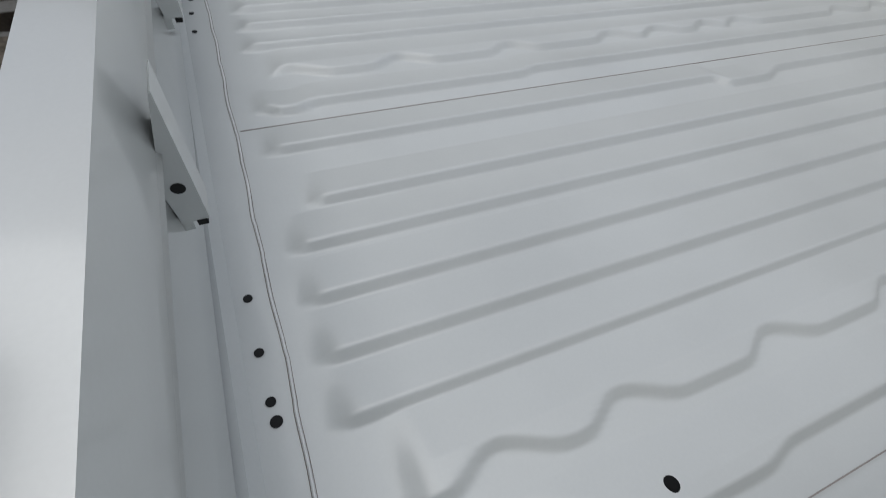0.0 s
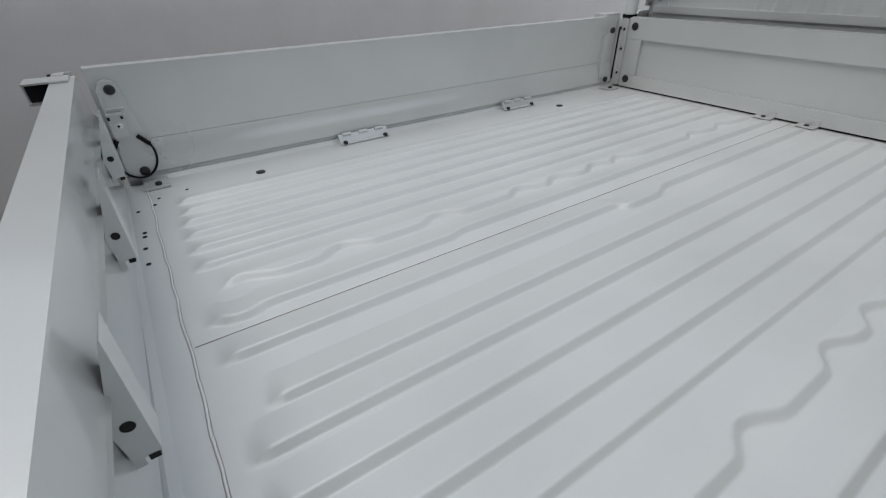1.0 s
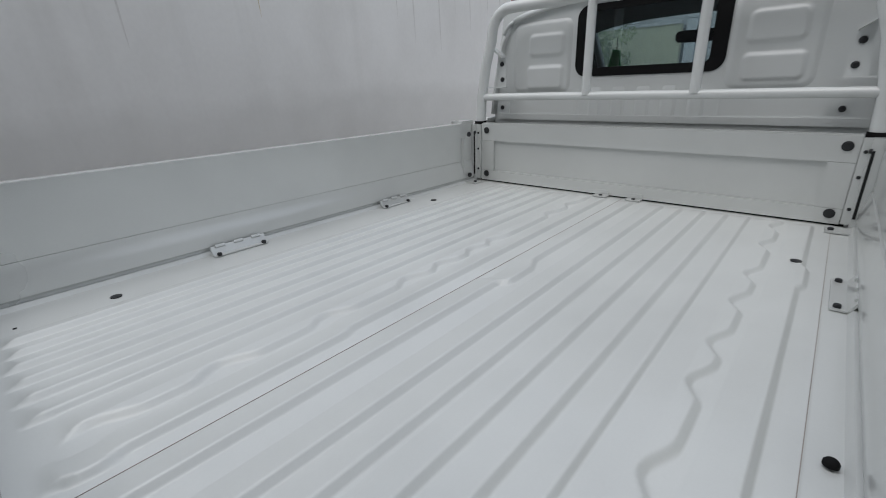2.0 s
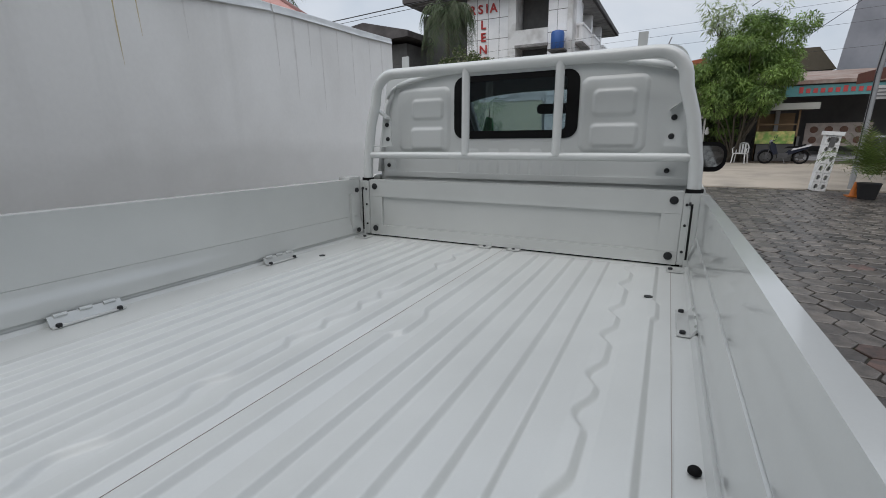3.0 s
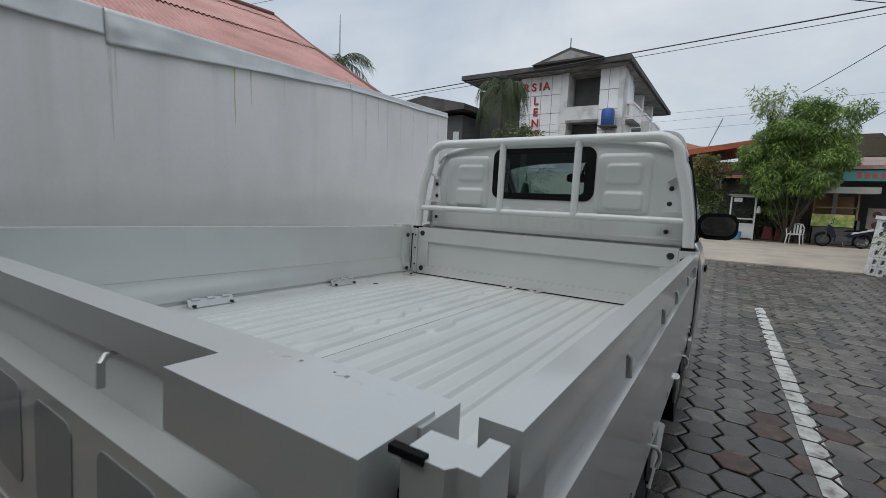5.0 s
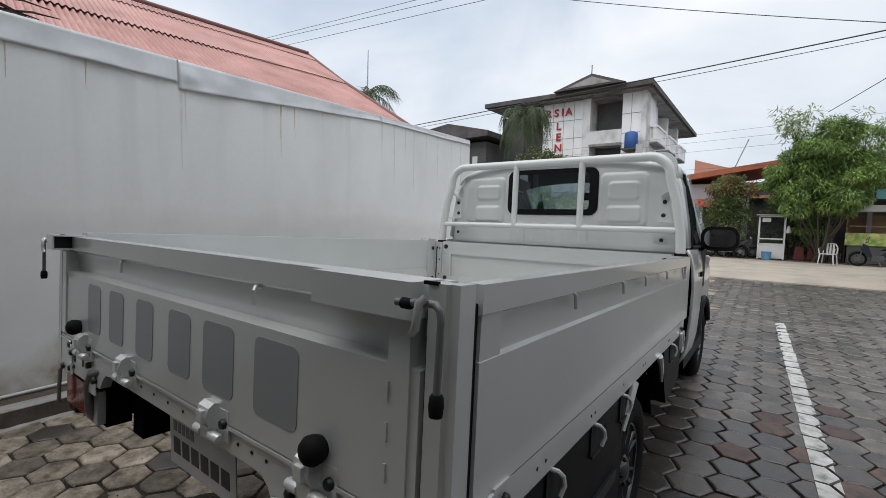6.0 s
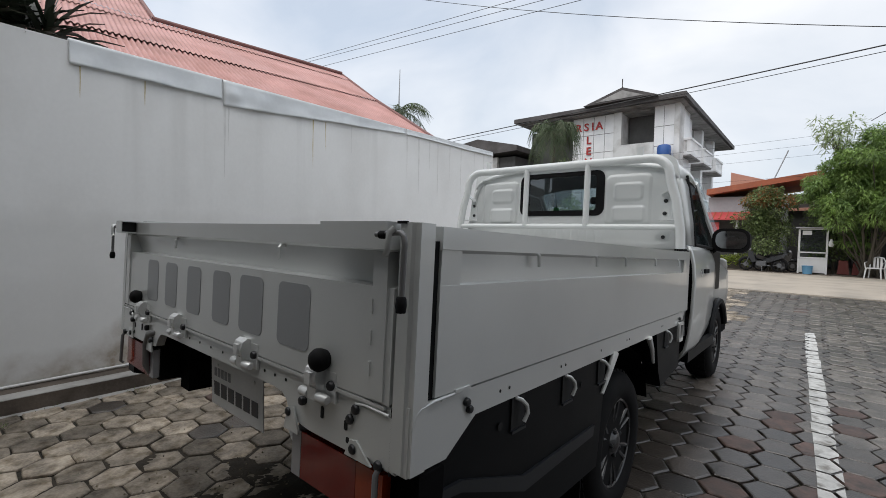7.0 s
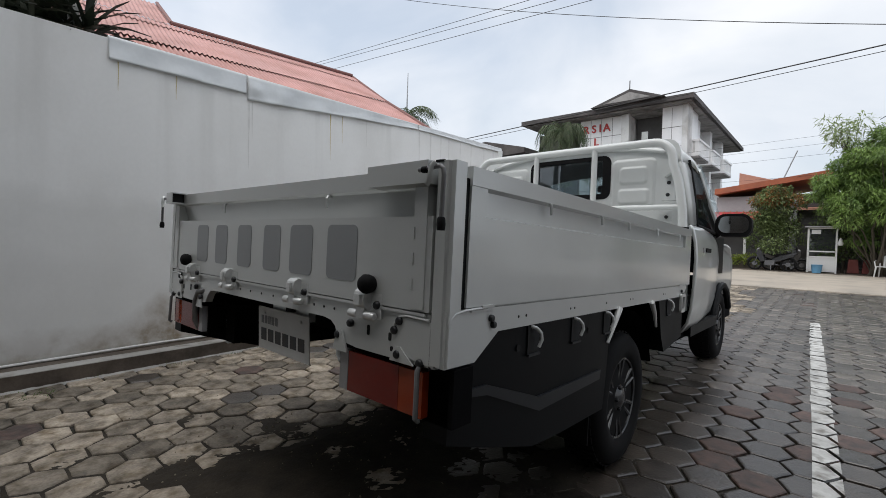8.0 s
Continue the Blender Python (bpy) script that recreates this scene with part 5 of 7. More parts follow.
part("gable_wall", loft([[roof_at(0.3, 6.8, -0.1)[:], roof_at(0.3, 0.1, -0.1)[:], (roof_at(0.3, -6.4) + Vector((0, 0, -8.3)))[:]], [(*roof_at(0.3, 6.8).xy, -0.1), (*roof_at(0.3, 0.1).xy, -0.1), (*roof_at(0.3, -6.4).xy, -0.1)]]), PLASTER, red_house)
part("house_wall", loft([[roof_at(17.8, 6.8, -0.1)[:], roof_at(0.3, 6.8, -0.1)[:]], [(*roof_at(17.8, 6.8).xy, -0.1), (*roof_at(0.3, 6.8).xy, -0.1)]]), PLASTER, red_house)
part("clerestory_wall", loft([[roof_at(5.3, 0.02, 0.0)[:], roof_at(5.3, -2.0, 0.0)[:]], [(roof_at(5.3, 0.02) + Vector((0, 0, -0.4)))[:], (roof_at(5.3, -2.0) + Vector((0, 0, -1.6)))[:]]]), PLASTER, red_house)

# ---------------------------------------------------------------- far side of the street
WHITE = mat("white_tile_cladding", (0.90, 0.90, 0.90), 0.45, 0, 0.06, 8, 0.6, tone=(0.80, 0.81, 0.82))
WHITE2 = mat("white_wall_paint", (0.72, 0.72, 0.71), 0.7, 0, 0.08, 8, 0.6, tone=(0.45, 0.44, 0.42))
SLATE = mat("dark_brown_roofing", (0.062, 0.055, 0.054), 0.7, 0, 0.25, 12, 0.8, tone=(0.10, 0.092, 0.09))
SOFFIT = mat("stained_soffit", (0.32, 0.31, 0.30), 0.8, 0, 0.25, 6, 0.8, tone=(0.15, 0.145, 0.14))
# dark colour for shade inside openings, and for some dark fittings
VOID = mat("shade_and_dark_fill", (0.10, 0.098, 0.096), 0.8, 0, 0.3, 5, 1)
SIGNRED = mat("red_sign_letters", (0.45, 0.035, 0.03), 0.5, 0, 0.1, 20, 3)
TANK = mat("blue_plastic_tank", (0.03, 0.10, 0.32), 0.45, 0, 0.12, 10, 3)
ORANGE = mat("orange_red_roof", (0.40, 0.11, 0.05), 0.65, 0, 0.2, 10, 1.0, tone=(0.28, 0.09, 0.05))
PALE_ORANGE = mat("faded_orange_roof", (0.50, 0.24, 0.17), 0.7, 0, 0.15, 10, 1.0)
CONC = mat("bare_grey_concrete", (0.36, 0.36, 0.37), 0.85, 0, 0.15, 10, 0.6, tone=(0.28, 0.28, 0.30))
BARK = mat("brown_bark", (0.065, 0.055, 0.04), 0.9, 0, 0.3, 30, 4, 0.004)
# paler leaf variant: sky shining through the sparse top, put into the colour
SKYLIT_LEAF = mat("skylit_bamboo_leaf", (0.30, 0.37, 0.18), 0.45, 0, 0.25, 10, 1.2, piece=0.3, leaf=0.5)
LEAF = mat("bamboo_leaf", (0.24, 0.35, 0.095), 0.45, 0, 0.25, 10, 1.2, tone=(0.105, 0.175, 0.05), mask=(0.4, 0.65), piece=0.4, leaf=0.4)
LEAF2 = mat("dark_shrub_leaf", (0.16, 0.21, 0.08), 0.5, 0, 0.3, 12, 1.5, tone=(0.09, 0.13, 0.045), piece=0.4, leaf=0.4)
LEAF3 = mat("reddish_new_leaf", (0.30, 0.14, 0.05), 0.5, 0, 0.3, 12, 1.5, tone=(0.10, 0.09, 0.025), piece=0.3, leaf=0.4)
LEAF4 = mat("yellow_green_leaf", (0.20, 0.25, 0.035), 0.5, 0, 0.3, 12, 1.5, piece=0.3, leaf=0.4)
POTLEAF = mat("palm_leaflet", (0.085, 0.125, 0.03), 0.45, 0, 0.3, 12, 2.0, tone=(0.13, 0.15, 0.045), piece=0.35, leaf=0.4)
PALM = mat("palm_frond", (0.070, 0.105, 0.045), 0.5, 0, 0.3, 12, 1.5, tone=(0.12, 0.13, 0.075), piece=0.3, leaf=0.4)
DPALM = mat("dark_palm_frond", (0.020, 0.028, 0.016), 0.5, 0, 0.3, 12, 1.5, tone=(0.035, 0.03, 0.02), piece=0.3)
CABLE = mat("black_cable", (0.02, 0.02, 0.022), 0.6)
CHAIRW = mat("white_plastic", (0.66, 0.66, 0.65), 0.4, 0, 0.06, 30, 4)
CONE = mat("orange_plastic", (0.55, 0.16, 0.02), 0.5, 0, 0.1, 30, 4)
POT = mat("black_plant_pot", (0.02, 0.02, 0.022), 0.6, 0, 0.2, 30, 5)
STEEL = mat("galvanised_pole", (0.36, 0.37, 0.38), 0.5, 0.4, 0.12, 20, 3)
TEAL = mat("teal_banner", (0.09, 0.24, 0.25), 0.6, 0, 0.15, 10, 2)
BRED = mat("red_banner_print", (0.45, 0.06, 0.06), 0.6, 0, 0.15, 10, 2)
GREENAD = mat("green_food_banner", (0.25, 0.42, 0.10), 0.5, 0, 0.5, 9, 4, tone=(0.6, 0.55, 0.2), mask=(0.4, 0.6))
WOOD = mat("brown_wood_panel", (0.20, 0.13, 0.07), 0.7, 0, 0.2, 20, 2, grain=(1, 1, 8))
BLUEV = mat("blue_motor_fairing", (0.012, 0.015, 0.03), 0.3, 0, 0.1, 20, 3, coat=0.5)
WHITEV = mat("white_motor_fairing", (0.60, 0.60, 0.62), 0.3, 0, 0.1, 20, 3, coat=0.5)
BLACKV = mat("black_motor_fairing", (0.02, 0.02, 0.022), 0.3, 0, 0.1, 20, 3, coat=0.5)
CHROME = mat("grey_engine_metal", (0.16, 0.16, 0.165), 0.35, 0.8, 0.15, 30, 5)

# ---- hospital on the far side
HY = 32.0
hosp = thing("hospital_building", "white three-storey hospital with a dark overhanging hip roof", "building")
part("tower_wall", bevel(box(B(), -13.0, -9.9, HY - 0.25, HY + 8, -0.1, 9.9), 0.03), WHITE, hosp)
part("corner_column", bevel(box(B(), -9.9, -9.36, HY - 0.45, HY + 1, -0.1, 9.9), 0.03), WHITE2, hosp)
part("side_column", bevel(box(B(), -7.2, -5.72, HY - 0.35, HY + 3, -0.1, 9.95), 0.03), WHITE, hosp)
part("side_column_edge", bevel(box(B(), -5.95, -5.62, HY - 0.5, HY + 0.8, -0.1, 9.95), 0.03), WHITE2, hosp)
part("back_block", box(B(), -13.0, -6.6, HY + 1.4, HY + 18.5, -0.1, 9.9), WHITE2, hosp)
# dark block stands for the shaded recess left of the tower
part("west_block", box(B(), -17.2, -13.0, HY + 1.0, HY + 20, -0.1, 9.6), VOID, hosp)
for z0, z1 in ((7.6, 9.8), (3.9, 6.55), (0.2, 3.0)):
    # dark back sheet puts the loggia's shade into colour
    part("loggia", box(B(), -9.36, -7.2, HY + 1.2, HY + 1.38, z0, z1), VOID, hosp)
    part("loggia_soffit", box(B(), -9.36, -7.2, HY - 0.2, HY + 1.3, z1, z1 + 0.12), SOFFIT, hosp)
for z in (6.58, 2.9):
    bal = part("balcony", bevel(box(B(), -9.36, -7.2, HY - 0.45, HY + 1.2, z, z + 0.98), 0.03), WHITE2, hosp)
    part("balcony_edge", bevel(box(B(), -9.4, -7.16, HY - 0.5, HY - 0.42, z - 0.12, z + 0.06), 0.02), SOFFIT, bal)
# joints of the cladding
for z in (2.0, 3.3, 4.6, 5.9, 7.25, 8.55):
    for x0, x1, y in ((-12.98, -9.92, HY - 0.256), (-7.18, -5.97, HY - 0.356)):
        part("cladding_joint", box(B(), x0, x1, y - 0.004, y + 0.004, z - 0.02, z + 0.02), SOFFIT, hosp)
for x, y in ((-12.2, HY - 0.256), (-11.4, HY - 0.256), (-10.6, HY - 0.256), (-6.6, HY - 0.356)):
    part("cladding_joint", box(B(), x - 0.015, x + 0.015, y - 0.004, y + 0.004, 0.2, 9.85), SOFFIT, hosp)


def letters(word, x, y, z, size, parent, material, name="letter"):
    cu = bpy.data.curves.new(name, "FONT")
    cu.body, cu.size, cu.extrude, cu.align_x = word, size, 0.04, "CENTER"
    cu.offset = 0.012
    ob = new(name, cu)
    dg = bpy.context.evaluated_depsgraph_get()
    me = bpy.data.meshes.new_from_object(ob.evaluated_get(dg))
    bpy.data.objects.remove(ob)
    bpy.data.curves.remove(cu)
    me.materials.clear()
    me.materials.append(material)
    ob = new(name, me)
    ob.parent = parent
    ob.matrix_basis = pose(x, y, z, 90, 0, 0)
    return ob


for i, ch in enumerate("RSIA"):
    letters(ch, (-12.55, -11.95, -11.48, -11.0)[i], HY - 0.30, 8.93, 0.78, hosp, SIGNRED)
for i, ch in enumerate("LENG"):
    letters(ch, -11.75, HY - 0.30, 7.95 - i * 0.80, 0.78, hosp, SIGNRED)
# roof with thick eaves
eave = [(-17.5, HY - 1.5), (-5.1, HY - 1.5), (-5.1, HY + 20.2), (-17.5, HY + 20.2)]
rf = B()
lo = [rf.verts.new((x, y, 10.0)) for x, y in eave]
mi = [rf.verts.new((x, y, 10.32)) for x, y in eave]
hi = [rf.verts.new(p) for p in ((-14.5, HY + 4, 11.0), (-9.0, HY + 4, 11.0), (-9.0, HY + 15, 11.0), (-14.5, HY + 15, 11.0))]
rf.faces.new(lo[::-1])
rf.faces.new(hi)
for k in range(4):
    j = (k + 1) % 4
    rf.faces.new((lo[k], lo[j], mi[j], mi[k]))
    rf.faces.new((mi[k], mi[j], hi[j], hi[k]))
part("roof", rf, SLATE, hosp)
part("soffit", box(B(), -17.3, -5.3, HY - 1.2, HY + 19.9, 9.93, 9.995), SOFFIT, hosp)
gb = prism(B(), [(-11.6, 10.3), (-6.7, 10.3), (-8.9, 11.15)], "y", HY - 1.9, HY + 5)
part("gable", gb, SLATE, hosp)
part("gable_face", prism(B(), [(-10.7, 10.4), (-7.5, 10.4), (-8.9, 10.95)], "y", HY - 1.93, HY - 1.9), SOFFIT, hosp)
part("finial", tube(B(), [(-8.9, HY - 1.9, 11.1), (-8.9, HY - 1.9, 11.7)], 0.035, 6), SLATE, hosp)
# balconies along the receding side
for y in (HY + 0.85, HY + 5.4, HY + 10.6):
    for z in (6.72, 2.95):
        b_ = part("side_balcony", bevel(box(B(), -6.6, -5.16, y, y + 3.3, z, z + 0.22), 0.02), WHITE, hosp)
        part("balcony_wall", box(B(), -6.58, -5.26, y + 0.09, y + 3.21, z + 0.2, z + 0.98), WHITE2, b_)
        part("top_rail", bevel(box(B(), -6.6, -5.14, y - 0.03, y + 3.33, z + 0.98, z + 1.12), 0.02), WHITE, b_)
        for k in range(12):
            part("baluster", box(B(), -5.26, -5.18, y + 0.09 + k * 0.275, y + 0.23 + k * 0.275, z + 0.2, z + 0.99), WHITE, b_)
        for k in range(4):
            part("baluster", box(B(), -6.45 + k * 0.34, -6.27 + k * 0.34, y + 0.01, y + 0.09, z + 0.2, z + 0.99), WHITE, b_)
        part("balcony_soffit", box(B(), -6.6, -5.2, y + 0.03, y + 3.27, z - 0.10, z - 0.002), SOFFIT, b_)
    for z in (7.2, 3.5):
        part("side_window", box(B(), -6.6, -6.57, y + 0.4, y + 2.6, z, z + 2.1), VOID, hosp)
    part("side_pier", box(B(), -6.6, -6.0, y + 3.5, y + 4.3, -0.1, 9.95), WHITE, hosp)
tank = thing("water_tank", "blue plastic water tank on a ledge of the hospital", "water tank")
part("tank_body", lathe(B(), [(0.38, 0), (0.42, 0.05), (0.42, 0.95), (0.36, 1.08), (0.15, 1.15)], (-6.4, HY - 0.95, 6.06), (0, 0, 1), 20), TANK, tank)
part("tank_frame", bevel(box(B(), -6.9, -5.85, HY - 1.5, HY - 0.35, 5.96, 6.06), 0.02), SLATE, tank)
for k in range(5):
    part("rail_bar", tube(B(), [(-6.87 + k * 0.25, HY - 1.48, 6.06), (-6.87 + k * 0.25, HY - 1.48, 6.45)], 0.012, 6), SLATE, tank)
# lower eave beside the hospital
low = thing("low_building", "low building with a dark overhanging roof beside the hospital", "building")
part("roof", prism(B(), [(-24.5, 7.3), (-16.3, 7.55), (-16.3, 7.95), (-20.0, 8.8), (-24.5, 8.2)], "y", HY - 3.0, HY + 4), SLATE, low)
part("wall", box(B(), -24.0, -17.0, HY - 2.0, HY + 3.5, -0.1, 7.3), VOID, low)
part("pier", bevel(box(B(), -19.2, -18.5, HY - 2.3, HY - 1.9, -0.1, 7.3), 0.03), WHITE2, low)


# ---- leaves
def leaf_mesh(name, centres, count, length, width, material, parent, seed, droop=0.5, flat=0.5, label=""):
    rng = np.random.default_rng(seed)
    verts, faces = [], []
    cs = np.array([c[:3] for c in centres])
    rs = np.array([c[3] for c in centres])
    wts = rs ** 2 / (rs ** 2).sum()
    for i in rng.choice(len(cs), count, p=wts):
        d = rng.normal(size=3)
        d /= np.linalg.norm(d) + 1e-9
        p = cs[i] + d * rs[i] * rng.uniform(0.35, 1.0) ** 0.6 * (1, 1, 0.8)
        way = d * (1, 1, 0.4) + rng.normal(size=3) * 0.6 + (0, 0, -droop)
        way /= np.linalg.norm(way) + 1e-9
        side = np.cross(way, rng.normal(size=3) * flat + (0, 0, 1))
        side /= np.linalg.norm(side) + 1e-9
        l, w = length * rng.uniform(0.6, 1.3), width * rng.uniform(0.7, 1.3)
        bend = np.array((0, 0, -0.22 * l))
        n = len(verts)
        for q in (p, p + way * l * 0.45 + side * w / 2, p + way * l * 0.45 - side * w / 2, p + way * l + bend):
            verts.append(q.tolist())
        faces += [(n, n + 1, n + 2), (n + 1, n + 3, n + 2)]
    return tagged(raw(name, verts, faces, material, parent, label), kind="stuff")


def branch(bm, p, q, r0, r1, rng, n=5):
    p, q = Vector(p), Vector(q)
    pts = [p.lerp(q, i / n) + Vector((rng.uniform(-1, 1), rng.uniform(-1, 1), 0)) * 0.05 * (q - p).length * math.sin(math.pi * i / n) for i in range(n + 1)]
    tube(bm, pts, [r0 + (r1 - r0) * i / n for i in range(n + 1)], 6)


tree = thing("bamboo_tree", "tall bushy green bamboo-like tree by the street", "tree")
rng_ = random.Random(3)
heads = []
for x, y, z, r in ((2.8, 18.4, 4.15, 0.68), (1.85, 18.3, 3.35, 0.55), (3.45, 18.4, 3.9, 0.6), (2.3, 18.0, 3.3, 0.8), (3.4, 18.1, 3.1, 0.75), (1.65, 18.4, 3.0, 0.55), (3.75, 18.6, 3.3, 0.45), (2.9, 17.8, 2.4, 0.65), (2.0, 18.0, 2.3, 0.6), (3.65, 18.4, 2.5, 0.45), (1.6, 18.2, 2.1, 0.45), (2.4, 18.6, 1.6, 0.4), (2.3, 18.7, 1.1, 0.4), (3.0, 18.7, 4.5, 0.4), (1.35, 18.5, 2.6, 0.35), (2.6, 18.2, 2.85, 0.7), (3.0, 18.2, 3.5, 0.7), (2.45, 18.3, 3.9, 0.55), (2.7, 18.2, 2.0, 0.6), (2.2, 18.3, 2.7, 0.6)):
    for k in range(6):
        heads.append((x + rng_.gauss(0, r * 0.5), y + rng_.gauss(0, r * 0.5), z + rng_.gauss(0, r * 0.4), r * rng_.uniform(0.3, 0.75)))
wood = B()
for k, h in enumerate(heads[::5]):
    branch(wood, (2.75 + rng_.uniform(-0.25, 0.25), 18.75 + rng_.uniform(-0.2, 0.2), 0.02), h[:3], 0.035, 0.008, rng_)
part("trunk", wood, BARK, tree, "cluster of thin brown stems")
leaf_mesh("crown", heads, 42000, 0.135, 0.034, LEAF, tree, 5, 0.45)
wisps = [(1.68 + 0.26 * rng_.gauss(0, 1), 18.5, 4.50 + 0.32 * rng_.gauss(0, 1), 0.30) for k in range(11)] + [(2.2, 18.5, 4.9, 0.3), (3.4, 18.5, 4.8, 0.25)]
leaf_mesh("wispy_top", wisps, 800, 0.22, 0.036, SKYLIT_LEAF, tree, 6, 0.2)
tw = B()
for w in wisps:
    branch(tw, (1.9, 18.5, 3.9), w[:3], 0.014, 0.004, rng_)
part("twigs", tw, BARK, tree)

bush = thing("tall_shrub", "tall dark green shrub with reddish tips", "shrub")
bc = [(0.0 + rng_.gauss(0, 0.31), 19.0 + rng_.gauss(0, 0.25), 0.8 + rng_.random() * 2.0, 0.36) for k in range(44)]
leaf_mesh("foliage", bc, 9000, 0.10, 0.045, LEAF2, bush, 8, 0.2)
leaf_mesh("new_growth", [(x, y - 0.15, max(z, 2.5), 0.3) for x, y, z, r in bc[:16]], 1900, 0.10, 0.04, LEAF3, bush, 9, 0.1)
st = B()
for k in range(7):
    branch(st, (0.25 + 0.08 * k - 0.2, 19.0, 0.0), bc[k][:3], 0.03, 0.01, rng_)
part("stems", st, BARK, bush)
bush2 = thing("yard_shrub", "dark green shrubbery between the stalls", "shrub")
leaf_mesh("foliage", [(1.9 + rng_.gauss(0, 0.5), 19.4, 0.5 + rng_.random() * 1.9, 0.38) for k in range(26)], 4200, 0.11, 0.045, LEAF2, bush2, 18, 0.2)
part("stems", tube(B(), [(1.9, 19.4, 0), (1.95, 19.4, 1.2), (1.85, 19.4, 2.0)], [0.05, 0.035, 0.015], 6), BARK, bush2)
hedge = thing("low_hedge", "low yellow-green hedge at the street edge", "hedge")
leaf_mesh("foliage", [(-2.6 + 0.19 * k, 19.2 + rng_.gauss(0, 0.12), 0.28 + 0.12 * rng_.random(), 0.28) for k in range(12)], 3000, 0.085, 0.04, LEAF4, hedge, 10, 0.0)
part("stems", box(B(), -2.7, -0.5, 19.1, 19.3, 0.0, 0.3), BARK, hedge)


def palm(name, label, base, top, fronds, length, drop, material, seed, blade=0.32):
    t = thing(name, label, "palm tree")
    rng = random.Random(seed)
    part("trunk", tube(B(), [Vector(base).lerp(Vector(top), k / 6) + Vector((0.04 * math.sin(k), 0, 0)) for k in range(7)], [0.16 - 0.012 * k for k in range(7)], 10), BARK, t)
    for f in range(fronds):
        az = 2 * math.pi * f / fronds + rng.uniform(-0.25, 0.25)
        rise = rng.uniform(0.1, 1.0)
        verts, faces, spine = [], [], []
        for k in range(15):
            s = k / 14
            out = length * (s * 0.9 if drop < 1 else 0.62 * math.sin(s * 1.5))
            spine.append(Vector(top) + Vector((math.cos(az) * out, math.sin(az) * out, length * (rise * s - drop * s * s * 1.25))))
        for k, p in enumerate(spine[1:], 1):
            way = (p - spine[k - 1]).normalized()
            side = way.cross(Vector((0, 0, 1))).normalized()
            bl = blade * length * math.sin(math.pi * min(1, k / 14 * 0.92 + 0.06))
            for sgn in (-1, 1):
                for h in (0, 0.33, 0.66):
                    root = p.lerp(spine[k - 1], h)
                    tip = root + side * sgn * bl * rng.uniform(0.35, 1.05) + way * bl * rng.uniform(0.2, 1.1) + Vector((0, 0, -bl * rng.uniform(0.3, 1.3)))
                    n = len(verts)
                    verts += [root[:], (root + way * 0.02 * length)[:], tip[:]]
                    faces.append((n, n + 1, n + 2))
        tagged(raw("frond", verts, faces, material, t), kind="stuff")
    return t


palm("weeping_palm", "tall grey-green weeping palm in front of the hospital", (-12.3, 27.2, 0), (-12.3, 27.2, 8.2), 34, 2.9, 1.12, PALM, 2, 0.24)
palm("coconut_palm", "small palm crown behind the red roof", (-26.7, 26.0, 0), (-26.7, 26.0, 11.2), 17, 3.7, 0.75, PALM, 4)
mast = thing("roof_aerial", "thin grey aerial mast beyond the red roof", "aerial")
part("mast", tube(B(), [(-26.2, 26.0, 0), (-26.2, 26.0, 10.5), (-26.1, 26.0, 14.9)], [0.12, 0.08, 0.03], 8), STEEL, mast)
wallplant = thing("spiky_plant", "dark spiky plant growing above the boundary wall", "plant")
rng_ = random.Random(12)
for tuft in range(5):
    rx, ry = -3.02 - 0.16 * rng_.random(), -0.42 + 0.125 * tuft
    for f in range(58):
        az, tilt_ = rng_.uniform(0, 2 * math.pi), rng_.uniform(0.0, 1.35)
        l = rng_.uniform(0.30, 0.62)
        root = Vector((rx + rng_.gauss(0, 0.03), ry + rng_.gauss(0, 0.03), 2.52 + rng_.uniform(-0.05, 0.14)))
        way = Vector((math.cos(az) * math.cos(tilt_), math.sin(az) * math.cos(tilt_), math.sin(tilt_)))
        side = way.cross(Vector((0, 0, 1))).normalized() * 0.021
        pts = [root + way * l * s + Vector((0, 0, -0.3 * l * s * s)) for s in (0, 0.35, 0.7, 1)]
        verts = [q[:] for p, w in zip(pts, (0.8, 1, 0.7, 0.05)) for q in (p - side * w, p + Vector((0, 0, 0.006)) + side * w)]
        raw("leaf_blade", verts, [(0, 1, 3, 2), (2, 3, 5, 4), (4, 5, 7, 6)], DPALM, wallplant)
part("stem", tube(B(), [(-3.06, -0.17, 0), (-3.06, -0.17, 2.46)], 0.06, 8), BARK, wallplant)
fl = thing("flowering_shrub", "pale flowering shrub before the hospital", "shrub")
fc = [(-11.0 + rng_.gauss(0, 0.7), 27.0, 5.2 + rng_.gauss(0, 0.25), 0.4) for k in range(14)]
leaf_mesh("foliage", fc, 1600, 0.16, 0.09, LEAF2, fl, 31, 0.0)
leaf_mesh("flowers", fc, 500, 0.10, 0.09, mat("cream_flower", (0.6, 0.56, 0.40), 0.6), fl, 32, 0.0)
part("stem", tube(B(), [(-11.0, 27.0, 0), (-11.0, 27.0, 5.0)], 0.08, 8), BARK, fl)

# ---- low shops
shop1 = thing("orange_roofed_shop", "low shop with an orange-red sheet roof and grey wall", "building")
part("roof", prism(B(), [(-2.0, 2.88), (1.6, 3.42), (1.6, 3.62), (-2.0, 3.10)], "y", 19.9, 25), ORANGE, shop1)
part("wall", box(B(), -1.95, 1.5, 20.6, 24.5, -0.1, 2.85), VOID, shop1)
part("grey_wall", bevel(box(B(), -1.98, -0.6, 20.3, 20.55, 2.18, 2.8), 0.02), CONC, shop1)
